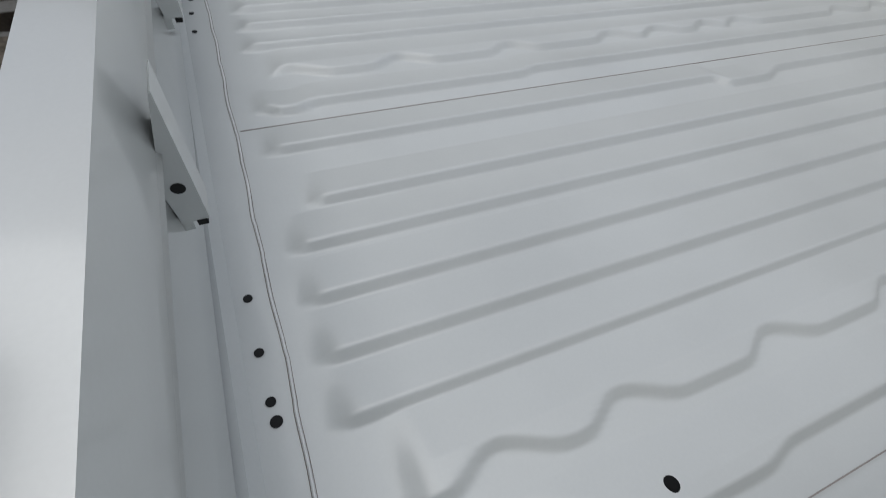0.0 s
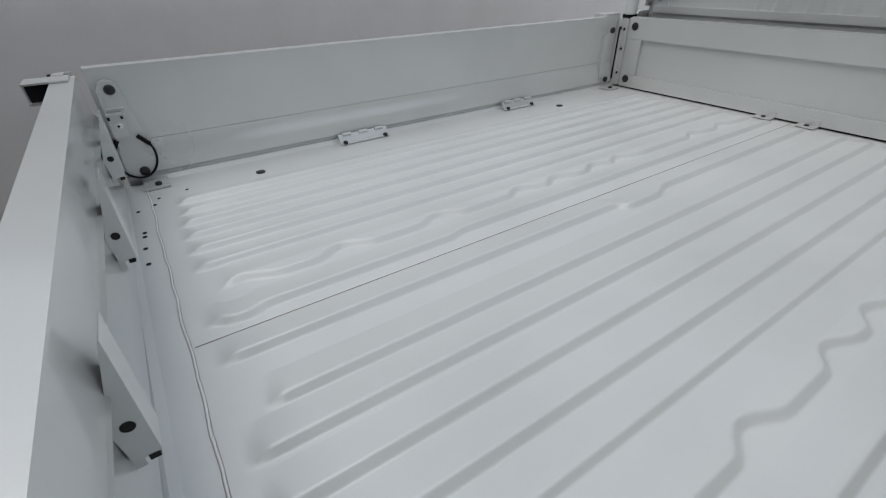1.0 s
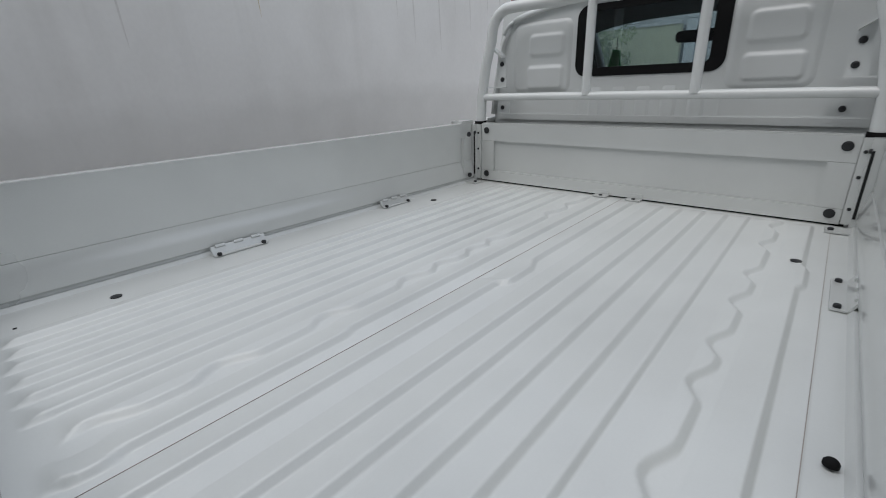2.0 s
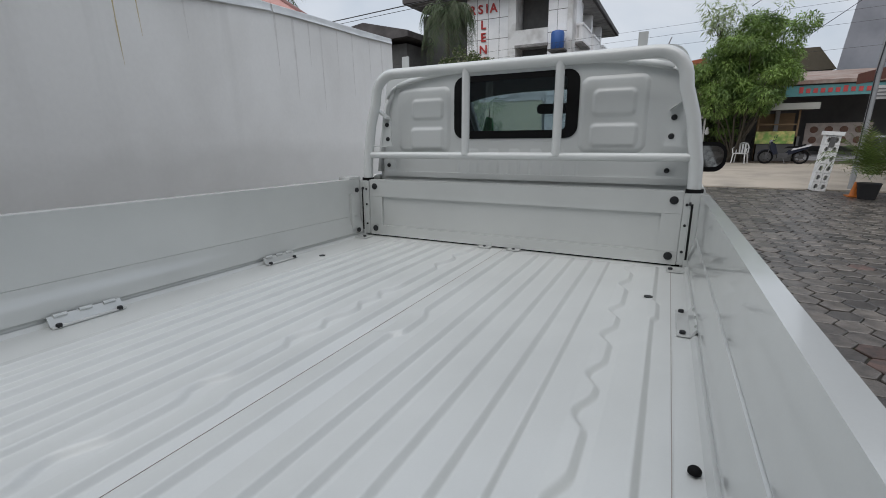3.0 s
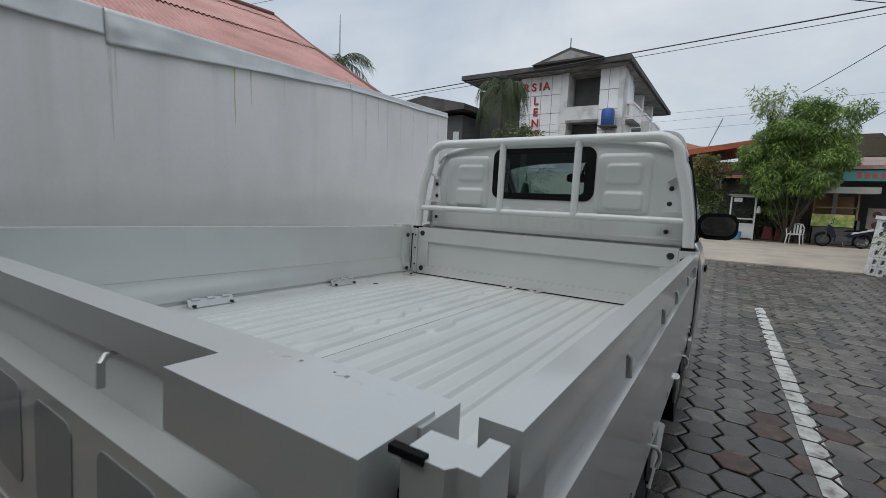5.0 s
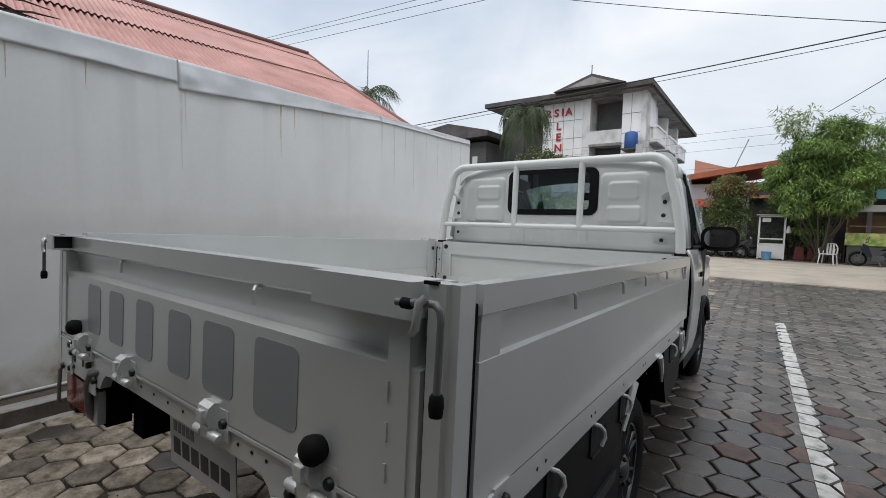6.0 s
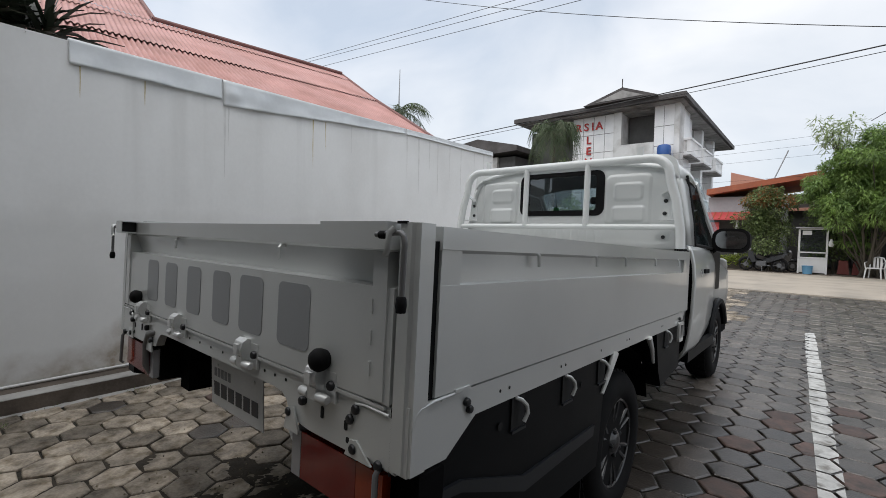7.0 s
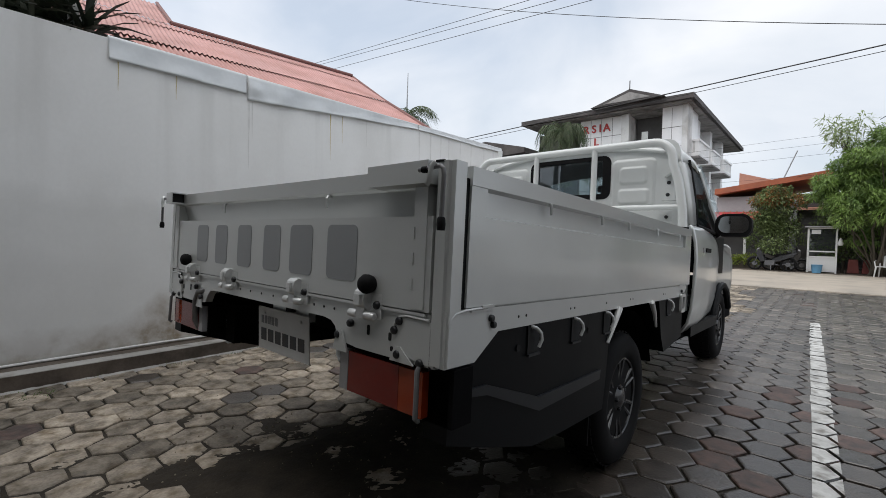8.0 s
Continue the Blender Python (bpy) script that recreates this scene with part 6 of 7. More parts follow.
aw = part("awning", prism(B(), [(20.3, 2.20), (19.6, 1.92), (19.6, 1.86), (20.3, 2.12)], "x", -2.2, -0.3), BRED, shop1)
for k in range(9):
    part("awning_rib", tube(B(), [(-2.15 + k * 0.22, 19.59, 1.925), (-2.15 + k * 0.22, 20.3, 2.21)], 0.022, 6), ORANGE, aw)
part("red_sign", bevel(box(B(), -2.2, -1.5, 19.75, 19.8, 1.25, 1.78), 0.01), BRED, shop1)
part("post", bevel(box(B(), -0.95, -0.86, 19.7, 19.8, 0.0, 1.88), 0.01), WHITE2, shop1)
shop1b = thing("tiled_roof_house", "house with a faded orange roof beyond the shops", "house")
part("roof", prism(B(), [(-2.1, 4.6), (-0.2, 4.0), (-0.2, 3.6), (-2.1, 3.6)], "y", 27, 33), PALE_ORANGE, shop1b)
part("wall", box(B(), -2.05, -0.3, 27.3, 32.5, -0.1, 3.6), WHITE2, shop1b)
part("aerial", tube(B(), [(-0.35, 26.9, 3.9), (0.25, 26.9, 5.5)], 0.03, 6), STEEL, shop1b)
shop2 = thing("dark_shop", "dark open shop with a faded awning roof and a teal banner", "building")
part("back_wall", box(B(), 0.4, 14.0, 23.6, 23.9, -0.1, 3.0), VOID, shop2)
part("side_wall", box(B(), 0.4, 0.6, 20.2, 23.6, -0.1, 2.8), CONC, shop2)
part("roof", prism(B(), [(19.3, 2.62), (24.0, 3.25), (24.0, 3.15), (19.3, 2.50)], "x", 3.4, 14.0), mat("rusty_sheet_roof", (0.30, 0.24, 0.21), 0.7, 0.1, 0.25, 12, 1.5, tone=(0.22, 0.13, 0.10)), shop2)
part("roof_low", prism(B(), [(20.2, 2.3), (24.0, 2.75), (24.0, 2.68), (20.2, 2.22)], "x", 0.3, 3.4), PALE_ORANGE, shop2)
ban = part("banner", bevel(box(B(), 4.0, 7.2, 19.36, 19.39, 2.12, 2.46), 0.005), TEAL, shop2, "teal banner with red unreadable print")
for k in range(14):
    part("print_bar", box(B(), 4.35 + k * 0.19, 4.46 + k * 0.19, 19.35, 19.36, 2.22, 2.36 + 0.05 * (k % 6 == 0)), BRED, ban)
for x in (3.9, 7.4, 10.5):
    part("post", bevel(box(B(), x - 0.06, x + 0.06, 19.42, 19.54, 0.0, 2.6), 0.01), CONC, shop2)
part("floor_step", bevel(box(B(), 3.4, 14, 19.6, 23.6, -0.05, 0.12), 0.01), CONC, shop2)
DISC = mat("brown_food_print", (0.15, 0.075, 0.05), 0.6, 0, 0.4, 25, 8)
ad = part("display_board", bevel(box(B(), 5.05, 6.9, 21.0, 21.06, 0.45, 1.25), 0.01), mat("pale_poster", (0.42, 0.36, 0.32), 0.6, 0, 0.3, 9, 4), shop2, "pale display board with round pictures")
for k in range(4):
    for j in range(2):
        part("print_disc", tube(B(), [(5.3 + k * 0.42, 21.0, 0.66 + j * 0.36), (5.3 + k * 0.42, 20.99, 0.66 + j * 0.36)], 0.12, 12), DISC, ad)
rear_house = thing("hipped_house", "house with a dark hipped roof beyond the shop", "house")
part("roof", prism(B(), [(2.2, 3.7), (7.5, 3.7), (6.7, 4.75), (2.6, 4.75)], "y", 29, 36), mat("brown_roof", (0.14, 0.12, 0.085), 0.8, 0, 0.2, 8, 1), rear_house)
part("wall", box(B(), 2.6, 7.0, 29.4, 35, -0.1, 3.7), WHITE2, rear_house)
grey_block = thing("grey_block", "tall bare grey concrete building", "building")
part("wall", prism(B(), [(6.10, 24.5), (16, 24.5), (16, 36), (11.0, 36)], "z", -0.1, 13.0), mat("blue_grey_render", (0.25, 0.262, 0.29), 0.85, 0, 0.12, 6, 0.5, tone=(0.19, 0.20, 0.225)), grey_block)
part("dark_upper", prism(B(), [(6.02, 24.42), (16.1, 24.42), (16.1, 36.1), (10.9, 36.1)], "z", 7.0, 13.1), mat("charcoal_cladding", (0.12, 0.122, 0.135), 0.7, 0, 0.15, 4, 0.5), grey_block)
for ob in grey_block.children:
    for v in ob.data.vertices:
        if v.co.x < 12 and v.co.z > 1:
            v.co.x += 0.10 * v.co.z - 0.05
for x in (7.8, 8.6, 9.6):
    part("joint", box(B(), x, x + 0.07, 24.47, 24.5, 0, 6.99), VOID, grey_block)

cream_house = thing("cream_house", "long pale yellow wall across the street", "building")
part("wall", bevel(box(B(), -12.5, -4.7, 21.0, 21.3, -0.1, 2.5), 0.02), mat("pale_yellow_paint", (0.62, 0.62, 0.42), 0.8, 0, 0.08, 8, 0.8), cream_house)
part("coping", bevel(box(B(), -12.5, -4.7, 20.95, 21.35, 2.5, 2.6), 0.02), WHITE2, cream_house)
street_bush = thing("street_shrub", "leafy green shrub before the yellow wall", "shrub")
leaf_mesh("foliage", [(-7.6 + rng_.gauss(0, 0.6), 19.6, 0.6 + rng_.random() * 2.2, 0.4) for k in range(26)], 3500, 0.13, 0.05, LEAF, street_bush, 44, 0.2)
part("stem", tube(B(), [(-7.6, 19.6, 0), (-7.6, 19.6, 2.0)], 0.05, 8), BARK, street_bush)

# ---- stalls
kiosk = thing("snack_cabinet", "white-framed glass snack cabinet on the roadside", "food stall")
KX0, KX1, KY0, KY1 = 1.0, 1.72, 18.75, 19.25
for x in (KX0, KX1):
    for y in (KY0, KY1):
        part("frame_post", bevel(box(B(), x - 0.025, x + 0.025, y - 0.025, y + 0.025, 0.03, 1.52), 0.004), CHAIRW, kiosk)
for z in (1.52, 0.74, 0.56):
    part("frame_rail", bevel(box(B(), KX0, KX1, KY0 - 0.025, KY0 + 0.02, z - 0.022, z + 0.022), 0.004), CHAIRW, kiosk)
part("base_panel", bevel(box(B(), KX0 + 0.02, KX1 - 0.02, KY0 - 0.005, KY1, 0.06, 0.56), 0.006), CHAIRW, kiosk)
part("back_panel", box(B(), KX0 + 0.02, KX1 - 0.02, KY1 - 0.02, KY1, 0.6, 1.5), VOID, kiosk)
part("roof_board", bevel(box(B(), KX0 - 0.1, KX1 + 0.25, KY0 - 0.15, KY1 + 0.05, 1.55, 1.59), 0.006), CONC, kiosk)
part("glass_pane", box(B(), KX0 + 0.03, KX1 - 0.03, KY0 - 0.004, KY0 + 0.002, 0.77, 1.49), CLEAR, kiosk)
part("price_card", bevel(box(B(), KX0 + 0.08, KX0 + 0.32, KY0 - 0.012, KY0 - 0.006, 1.33, 1.47), 0.002), CHAIRW, kiosk)
part("hanging_bag", lathe(B(), [(0.02, 0.25), (0.05, 0.18), (0.08, 0.06), (0.05, 0)], (KX1 + 0.10, KY0 - 0.05, 0.95), (0, 0, 1), 12), CHAIRW, kiosk)
bucket = thing("blue_bucket", "light blue plastic bucket by the snack cabinet", "bucket")
part("bucket_body", lathe(B(), [(0.12, 0), (0.15, 0.26), (0.16, 0.27), (0.145, 0.26), (0.11, 0.03)], (1.25, 18.5, 0.03), (0, 0, 1), 18), mat("light_blue_plastic", (0.12, 0.30, 0.48), 0.45), bucket)
stall = thing("food_stall", "wooden food stall with a yellow-green banner", "food stall")
part("counter", bevel(box(B(), 3.3, 4.5, 18.9, 19.6, 0.05, 0.85), 0.01), VOID, stall)
part("banner", bevel(box(B(), 3.28, 4.35, 18.86, 18.9, 0.62, 1.02), 0.005), GREENAD, stall, "green banner with pictures of food")
part("back_board", bevel(box(B(), 3.35, 4.4, 19.5, 19.55, 0.85, 1.6), 0.01), WOOD, stall)
for x in (3.32, 4.4):
    part("stall_post", bevel(box(B(), x - 0.025, x + 0.025, 18.9, 18.95, 0.05, 1.75), 0.004), WOOD, stall)
part("canopy", bevel(box(B(), 3.1, 4.8, 18.5, 19.7, 1.70, 1.90), 0.02), mat("faded_canopy", (0.34, 0.34, 0.31), 0.6, 0, 0.15, 10, 2), stall)
part("shelf", bevel(box(B(), 3.32, 4.4, 18.9, 19.0, 1.22, 1.26), 0.004), WOOD, stall)


def plastic_chair(m):
    t = thing("plastic_chair", "white moulded plastic armchair on the roadside", "chair", m)
    part("seat", bevel(box(B(), -0.23, 0.23, -0.22, 0.22, 0.40, 0.43), 0.012, 2), CHAIRW, t)
    part("back_frame", tube(B(), [(-0.22, 0.22, 0.42), (-0.23, 0.27, 0.66), (-0.15, 0.30, 0.82), (0.0, 0.31, 0.85), (0.15, 0.30, 0.82), (0.23, 0.27, 0.66), (0.22, 0.22, 0.42)], 0.022, 8), CHAIRW, t)
    for x in (-0.10, 0.0, 0.10):
        part("back_slat", bevel(box(B(), x - 0.03, x + 0.03, 0.25, 0.27, 0.43, 0.81), 0.006), CHAIRW, t)
    for sx in (-1, 1):
        part("arm", tube(B(), [(sx * 0.24, 0.26, 0.64), (sx * 0.27, 0.0, 0.65), (sx * 0.26, -0.21, 0.62)], 0.024, 8, flat=0.5), CHAIRW, t)
        for y in (-0.2, 0.2):
            part("leg", tube(B(), [(sx * 0.21, y, 0.42), (sx * 0.25, y * 1.2, 0.0)], [0.028, 0.018], 8), CHAIRW, t)
        part("arm_post", tube(B(), [(sx * 0.23, -0.2, 0.42), (sx * 0.26, -0.21, 0.62)], 0.02, 8), CHAIRW, t)
    return t


plastic_chair(pose(2.84, 18.2, 0.012, 0, 0, -20) @ Matrix.Scale(0.78, 4))


def motorbike(m, body, label):
    """A step-through motorcycle along x, on its side stand."""
    t = thing("motorcycle", label, "motorcycle", m, group="motorcycles on the roadside")
    for x in (-0.62, 0.62):
        w = part("wheel", lathe(B(), [(0.10, -0.03), (0.10, 0.03)], (x, 0, 0.29), (0, 1, 0), 14), CHROME, t)
        ring = [(x + 0.255 * math.cos(a), 0, 0.29 + 0.255 * math.sin(a)) for a in np.linspace(0, 2 * math.pi, 28, endpoint=False)]
        part("tyre", tube(B(), ring, 0.038, 8, True), RUBBER, w)
        for k in range(5):
            a = 2 * math.pi * k / 5
            part("spoke", tube(B(), [(x + 0.05 * math.cos(a), 0, 0.29 + 0.05 * math.sin(a)), (x + 0.23 * math.cos(a), 0, 0.29 + 0.23 * math.sin(a))], 0.014, 6), BLACKV, w)
    part("front_fender", tube(B(), [(0.62 + 0.31 * math.cos(radians(a)), 0, 0.29 + 0.31 * math.sin(radians(a))) for a in range(20, 151, 15)], 0.05, 8, flat=0.4), body, t)
    part("front_fork", tube(B(), [(0.62, 0.07, 0.29), (0.46, 0.07, 0.78)], 0.022, 8), CHROME, t)
    part("leg_shield", bevel(prism(B(), [(0.50, 0.95), (0.34, 0.85), (0.20, 0.42), (0.36, 0.38), (0.55, 0.72)], "y", -0.16, 0.16), 0.03, 2), body, t)
    part("engine", bevel(box(B(), -0.15, 0.22, -0.12, 0.12, 0.24, 0.46), 0.04, 2), CHROME, t)
    part("underbone", bevel(prism(B(), [(0.28, 0.46), (0.0, 0.42), (-0.15, 0.58), (-0.80, 0.76), (-0.82, 0.66), (-0.30, 0.42), (0.1, 0.34)], "y", -0.10, 0.10), 0.03, 2), body, t)
    part("seat", bevel(prism(B(), [(-0.02, 0.66), (-0.12, 0.74), (-0.45, 0.76), (-0.72, 0.84), (-0.74, 0.78), (-0.45, 0.68)], "y", -0.12, 0.12), 0.025, 2), RUBBER, t)
    part("tail_panel", bevel(prism(B(), [(-0.25, 0.56), (-0.30, 0.66), (-0.90, 0.84), (-0.92, 0.76)], "y", -0.115, 0.115), 0.02, 2), WHITEV if body is BLUEV else body, t)
    part("handlebar", tube(B(), [(0.36, -0.32, 1.02), (0.42, -0.15, 0.98), (0.44, 0, 0.96), (0.42, 0.15, 0.98), (0.36, 0.32, 1.02)], 0.015, 8), BLACKV, t)
    part("headlamp", lathe(B(), [(0.09, 0), (0.10, 0.05), (0.06, 0.09)], (0.46, 0, 0.93), (1, 0, 0.2), 14), CLEARLENS, t)
    for sy in (-1, 1):
        part("mirror", lathe(B(), [(0.05, 0), (0.05, 0.015)], (0.36, sy * 0.30, 1.16), (-1, 0, 0), 12), BLACKV, t)
        part("mirror_stem", tube(B(), [(0.38, sy * 0.25, 1.0), (0.36, sy * 0.30, 1.15)], 0.007, 6), BLACKV, t)
    part("exhaust", tube(B(), [(0.05, -0.15, 0.27), (-0.3, -0.16, 0.27), (-0.78, -0.17, 0.36)], [0.02, 0.035, 0.045], 8), CHROME, t)
    part("rear_fender", tube(B(), [(-0.62 + 0.33 * math.cos(radians(a)), 0, 0.29 + 0.33 * math.sin(radians(a))) for a in range(60, 171, 18)], 0.045, 8, flat=0.4), BLACKV, t)
    part("side_stand", tube(B(), [(0.0, 0.1, 0.26), (-0.06, 0.26, 0.0)], 0.012, 6), CHROME, t)
    return t


motorbike(pose(4.0, 18.15, 0.012, 4, 0, 178) @ Matrix.Scale(0.74, 4), BLUEV, "blue and white motorcycle parked on the roadside")
motorbike(pose(0.02, 18.55, 0.03, 4, 0, 172) @ Matrix.Scale(0.78, 4), BLACKV, "black motorcycle parked beside the hedge")
motorbike(pose(0.40, 18.8, 0.03, 4, 0, 14) @ Matrix.Scale(0.74, 4), BLACKV, "black scooter parked before the tall shrub")
stool = thing("red_stool", "red plastic stools stacked by the cabinet", "stool")
for k in range(2):
    part("stool_body", bevel(prism(B(), [(2.0 + 0.36 * k, 0.05), (2.30 + 0.36 * k, 0.05), (2.26 + 0.36 * k, 0.5), (2.04 + 0.36 * k, 0.5)], "y", 19.0, 19.25), 0.02), mat("dark_red_plastic", (0.12, 0.022, 0.016), 0.6), stool)

# ---- gate side: pillar of pierced blocks, fence, palm, cone, pole
pillar = thing("pierced_pillar", "white pillar of pierced concrete blocks at the gate", "pillar")
for k in range(6):
    z = 0.0 + k * 0.18
    for sx in (0, 1):
        x = 3.46 + sx * 0.155
        for j in range(2):
            y = 11.36 + j * 0.155
            b_ = ring_wall(rrect(0, 0, 0.15, 0.175, 0.004, 3), rrect(0, 0, 0.085, 0.10, 0.04, 3), -0.075, 0.075)
            ob = part("pierced_block", b_, WHITE2, pillar)
            ob.location = (x + 0.075, y + 0.075, z + 0.09)
part("pillar_core", box(B(), 3.56, 3.66, 11.45, 11.57, 0, 1.08), CONC, pillar)
part("pillar_cap", bevel(box(B(), 3.42, 3.80, 11.32, 11.70, 1.08, 1.15), 0.02), WHITE2, pillar)
part("meter_plate", bevel(box(B(), 3.55, 3.66, 11.335, 11.358, 0.86, 1.05), 0.005), VOID, pillar)
for ob in list(pillar.children):
    lean = pose(3.43, 11.5, 0, 0, 4.5, 0) @ Matrix.Diagonal((0.76, 0.76, 1, 1)) @ pose(-3.62, -11.5, 0)
    ob.matrix_basis = lean @ ob.matrix_basis
fence = thing("garden_wall", "low plastered wall with a wire mesh on top", "fence")
part("low_wall", bevel(box(B(), 4.35, 7.4, 10.6, 10.8, 0, 0.32), 0.015), WHITE2, fence)
part("end_pier", bevel(box(B(), 4.45, 4.75, 10.15, 10.45, 0, 1.2), 0.02), WHITE2, fence)
for k in range(16):
    part("mesh_wire", tube(B(), [(4.0 + k * 0.2, 10.9, 0.3), (4.4 + k * 0.2, 10.9, 1.05)], 0.006, 5), STEEL, fence)
    part("mesh_wire", tube(B(), [(4.4 + k * 0.2, 10.905, 0.3), (4.0 + k * 0.2, 10.905, 1.05)], 0.006, 5), STEEL, fence)
part("mesh_rail", tube(B(), [(3.9, 10.9, 1.06), (7.4, 10.9, 1.06)], 0.018, 8), STEEL, fence)
pp = thing("potted_palm", "bushy green palm in a black pot", "potted plant")
PCX, PCY = 3.90, 10.5
part("pot", lathe(B(), [(0.12, 0), (0.165, 0.26), (0.175, 0.28), (0.16, 0.27), (0.14, 0.23)], (PCX, PCY, 0), (0, 0, 1), 20), POT, pp)
for f in range(84):
    az = 2.4 * f + rng_.uniform(-0.2, 0.2)
    l, lean = rng_.uniform(0.85, 1.4), rng_.uniform(0.12, 0.80)
    verts, faces = [], []
    sp = [Vector((PCX, PCY, 0.24)) + Vector((math.cos(az) * l * lean * s, math.sin(az) * l * lean * s, l * (1.0 * s - lean * 1.05 * s ** 2.2))) for s in np.linspace(0, 1, 13)]
    for k in range(3, 13):
        way = (sp[k] - sp[k - 1]).normalized()
        side = way.cross(Vector((math.sin(az), -math.cos(az), 0.3))).cross(way).normalized()
        for sgn in (-1, 1):
            bl = 0.19 * math.sin(math.pi * (0.18 + 0.75 * (k - 3) / 10))
            tip = sp[k] + side * sgn * bl + way * bl * 0.9 - Vector((0, 0, 0.04))
            n = len(verts)
            verts += [sp[k][:], (sp[k] - way * 0.022)[:], tip[:]]
            faces.append((n, n + 1, n + 2))
    tagged(raw("frond", verts, faces, POTLEAF, pp), kind="stuff")
cone = thing("traffic_cone", "orange traffic cone beside the potted palm", "traffic cone")
part("cone_body", lathe(B(), [(0.07, 0.02), (0.03, 0.22), (0.024, 0.26), (0.014, 0.27)], (3.80, 10.78, 0), (0, 0, 1), 18), CONE, cone)
part("cone_foot", bevel(box(B(), 3.69, 3.91, 10.67, 10.89, 0.0, 0.02), 0.006), CONE, cone)
pole = thing("steel_pole", "grey steel utility pole with a cable running up it", "pole")
part("pole_shaft", tube(B(), [(4.06, 11.9, 0), (4.10, 11.9, 2.5), (4.22, 11.9, 6.5)], [0.050, 0.046, 0.040], 14), STEEL, pole)
part("cable", tube(B(), [(4.02, 11.84, 0.5), (4.04, 11.83, 2.2), (4.10, 11.82, 3.0), (4.09, 11.83, 4.2), (4.16, 11.83, 6.3)], 0.011, 6), CABLE, pole)
hut = thing("gate_hut", "gatehouse roof with a red-brown fascia and white gutter", "building")
part("roof", prism(B(), [(4.62, 2.18), (8.5, 3.1), (8.5, 3.3), (4.62, 2.42)], "y", 10.9, 15.0), mat("maroon_fascia", (0.13, 0.045, 0.035), 0.6, 0, 0.2, 12, 2), hut)
part("gutter", tube(B(), [(4.75, 10.85, 2.13), (8.5, 10.85, 3.0)], 0.05, 8), WHITE2, hut)
part("hut_wall", box(B(), 6.2, 8.5, 11.4, 14.6, -0.1, 2.6), WHITE2, hut)
part("hut_post", bevel(box(B(), 5.05, 5.13, 11.3, 11.38, 0, 2.2), 0.005), STEEL, hut)
part("white_sign", bevel(box(B(), 4.38, 4.76, 12.9, 12.93, 1.76, 2.03), 0.005), CHAIRW, hut)
for k in range(3):
    part("print_bar", box(B(), 4.42, 4.72, 12.89, 12.9, 1.81 + k * 0.07, 1.835 + k * 0.07), INK2, hut)
part("yellow_sign", bevel(box(B(), 4.78, 6.2, 12.9, 12.93, 1.90, 2.03), 0.005), mat("yellow_sign", (0.55, 0.45, 0.06), 0.6), hut)


# ---- overhead wires
def wire(a, b, sag, r, n=24):
    a, b = Vector(a), Vector(b)
    pts = [a.lerp(b, k / n) - Vector((0, 0, sag * 4 * (k / n) * (1 - k / n))) for k in range(n + 1)]
    return tagged(part("overhead_wire", tube(B(), pts, r, 5), CABLE), "black overhead street cable", "cable", "street cables", "structure")


wire((-30, 14, 4.4), (24, 14, 7.0), 0.25, 0.017)
wire((-30, 14.1, 4.38), (24, 14.1, 6.88), 0.29, 0.009)
wire((-22, 9, 8.24), (8, 9, 6.00), 0.02, 0.007)
wire((-22, 9, 8.20), (8, 9, 5.72), 0.02, 0.007)
wire((-22, 9, 7.84), (8, 9, 5.58), 0.02, 0.007)
wire((-16, 11.85, 12.4), (4.15, 11.85, 4.85), 0.40, 0.009)
for z0, z1, y in ((4.0, 5.9, 19.6), (3.75, 5.6, 19.7), (3.45, 5.2, 19.8), (2.9, 4.35, 19.9)):
    wire((-25, y, z0), (25, y, z1), 0.22, 0.0042)
wire((2.6, 18.6, 4.9), (9.0, 9.0, 8.5), 0.2, 0.011)
wire((4.2, 21, 3.9), (9.0, 18.0, 8.0), 0.2, 0.010)

# ---------------------------------------------------------------- pavers
pavement = tagged(part("pavement", box(B(), WX + 0.28, 9.4, -7.0, 11.6, -0.1, -0.016), GROUND), "yard paved with worn grey hexagonal pavers", "pavement", kind="structure")
HEX = 0.098
PX, PY = 1.5 * 2 * HEX / math.sqrt(3) * 1.0, 2 * HEX


def hex_block(verts, faces, cx, cy, lift, tilt, r, rnd_):
    """A hexagonal block with worn, uneven edges: twelve points round, chamfered twice."""
    n = len(verts)
    wob = [rnd_.uniform(-0.0035, 0.0015) * (1.0 if k % 2 else 1.6) for k in range(12)]
    for z, inset in ((-0.016, 0.0), (-0.006, 0.0), (-0.0015, 0.004), (0.0, 0.011)):
        for k in range(12):
            a = radians(30 * k)
            rr = (r if k % 2 == 0 else r * math.cos(radians(30))) + wob[k] - inset
            x, y = rr * math.cos(a), rr * math.sin(a)
            verts.append((cx + x, cy + y, z + lift + tilt[0] * x + tilt[1] * y))
    faces.append(tuple(n + 36 + k for k in range(12)))
    for ring in (0, 12, 24):
        for k in range(12):
            j = (k + 1) % 12
            faces.append((n + ring + k, n + ring + j, n + ring + 12 + j, n + ring + 12 + k))


rnd = random.Random(11)
R = 2 * HEX / math.sqrt(3) - 0.0035
shared = []
for v in range(12):
    vv, ff = [], []
    hex_block(vv, ff, 0, 0, 0, (rnd.uniform(-0.015, 0.015), rnd.uniform(-0.015, 0.015)), R - rnd.uniform(0, 0.003), rnd)
    for red in (PAVER, PAVER_RED, PAVER_TAN, PAVER_DARK):
        me = bpy.data.meshes.new("paver")
        me.from_pydata(vv, [], ff)
        me.materials.append(red)
        shared.append(me)
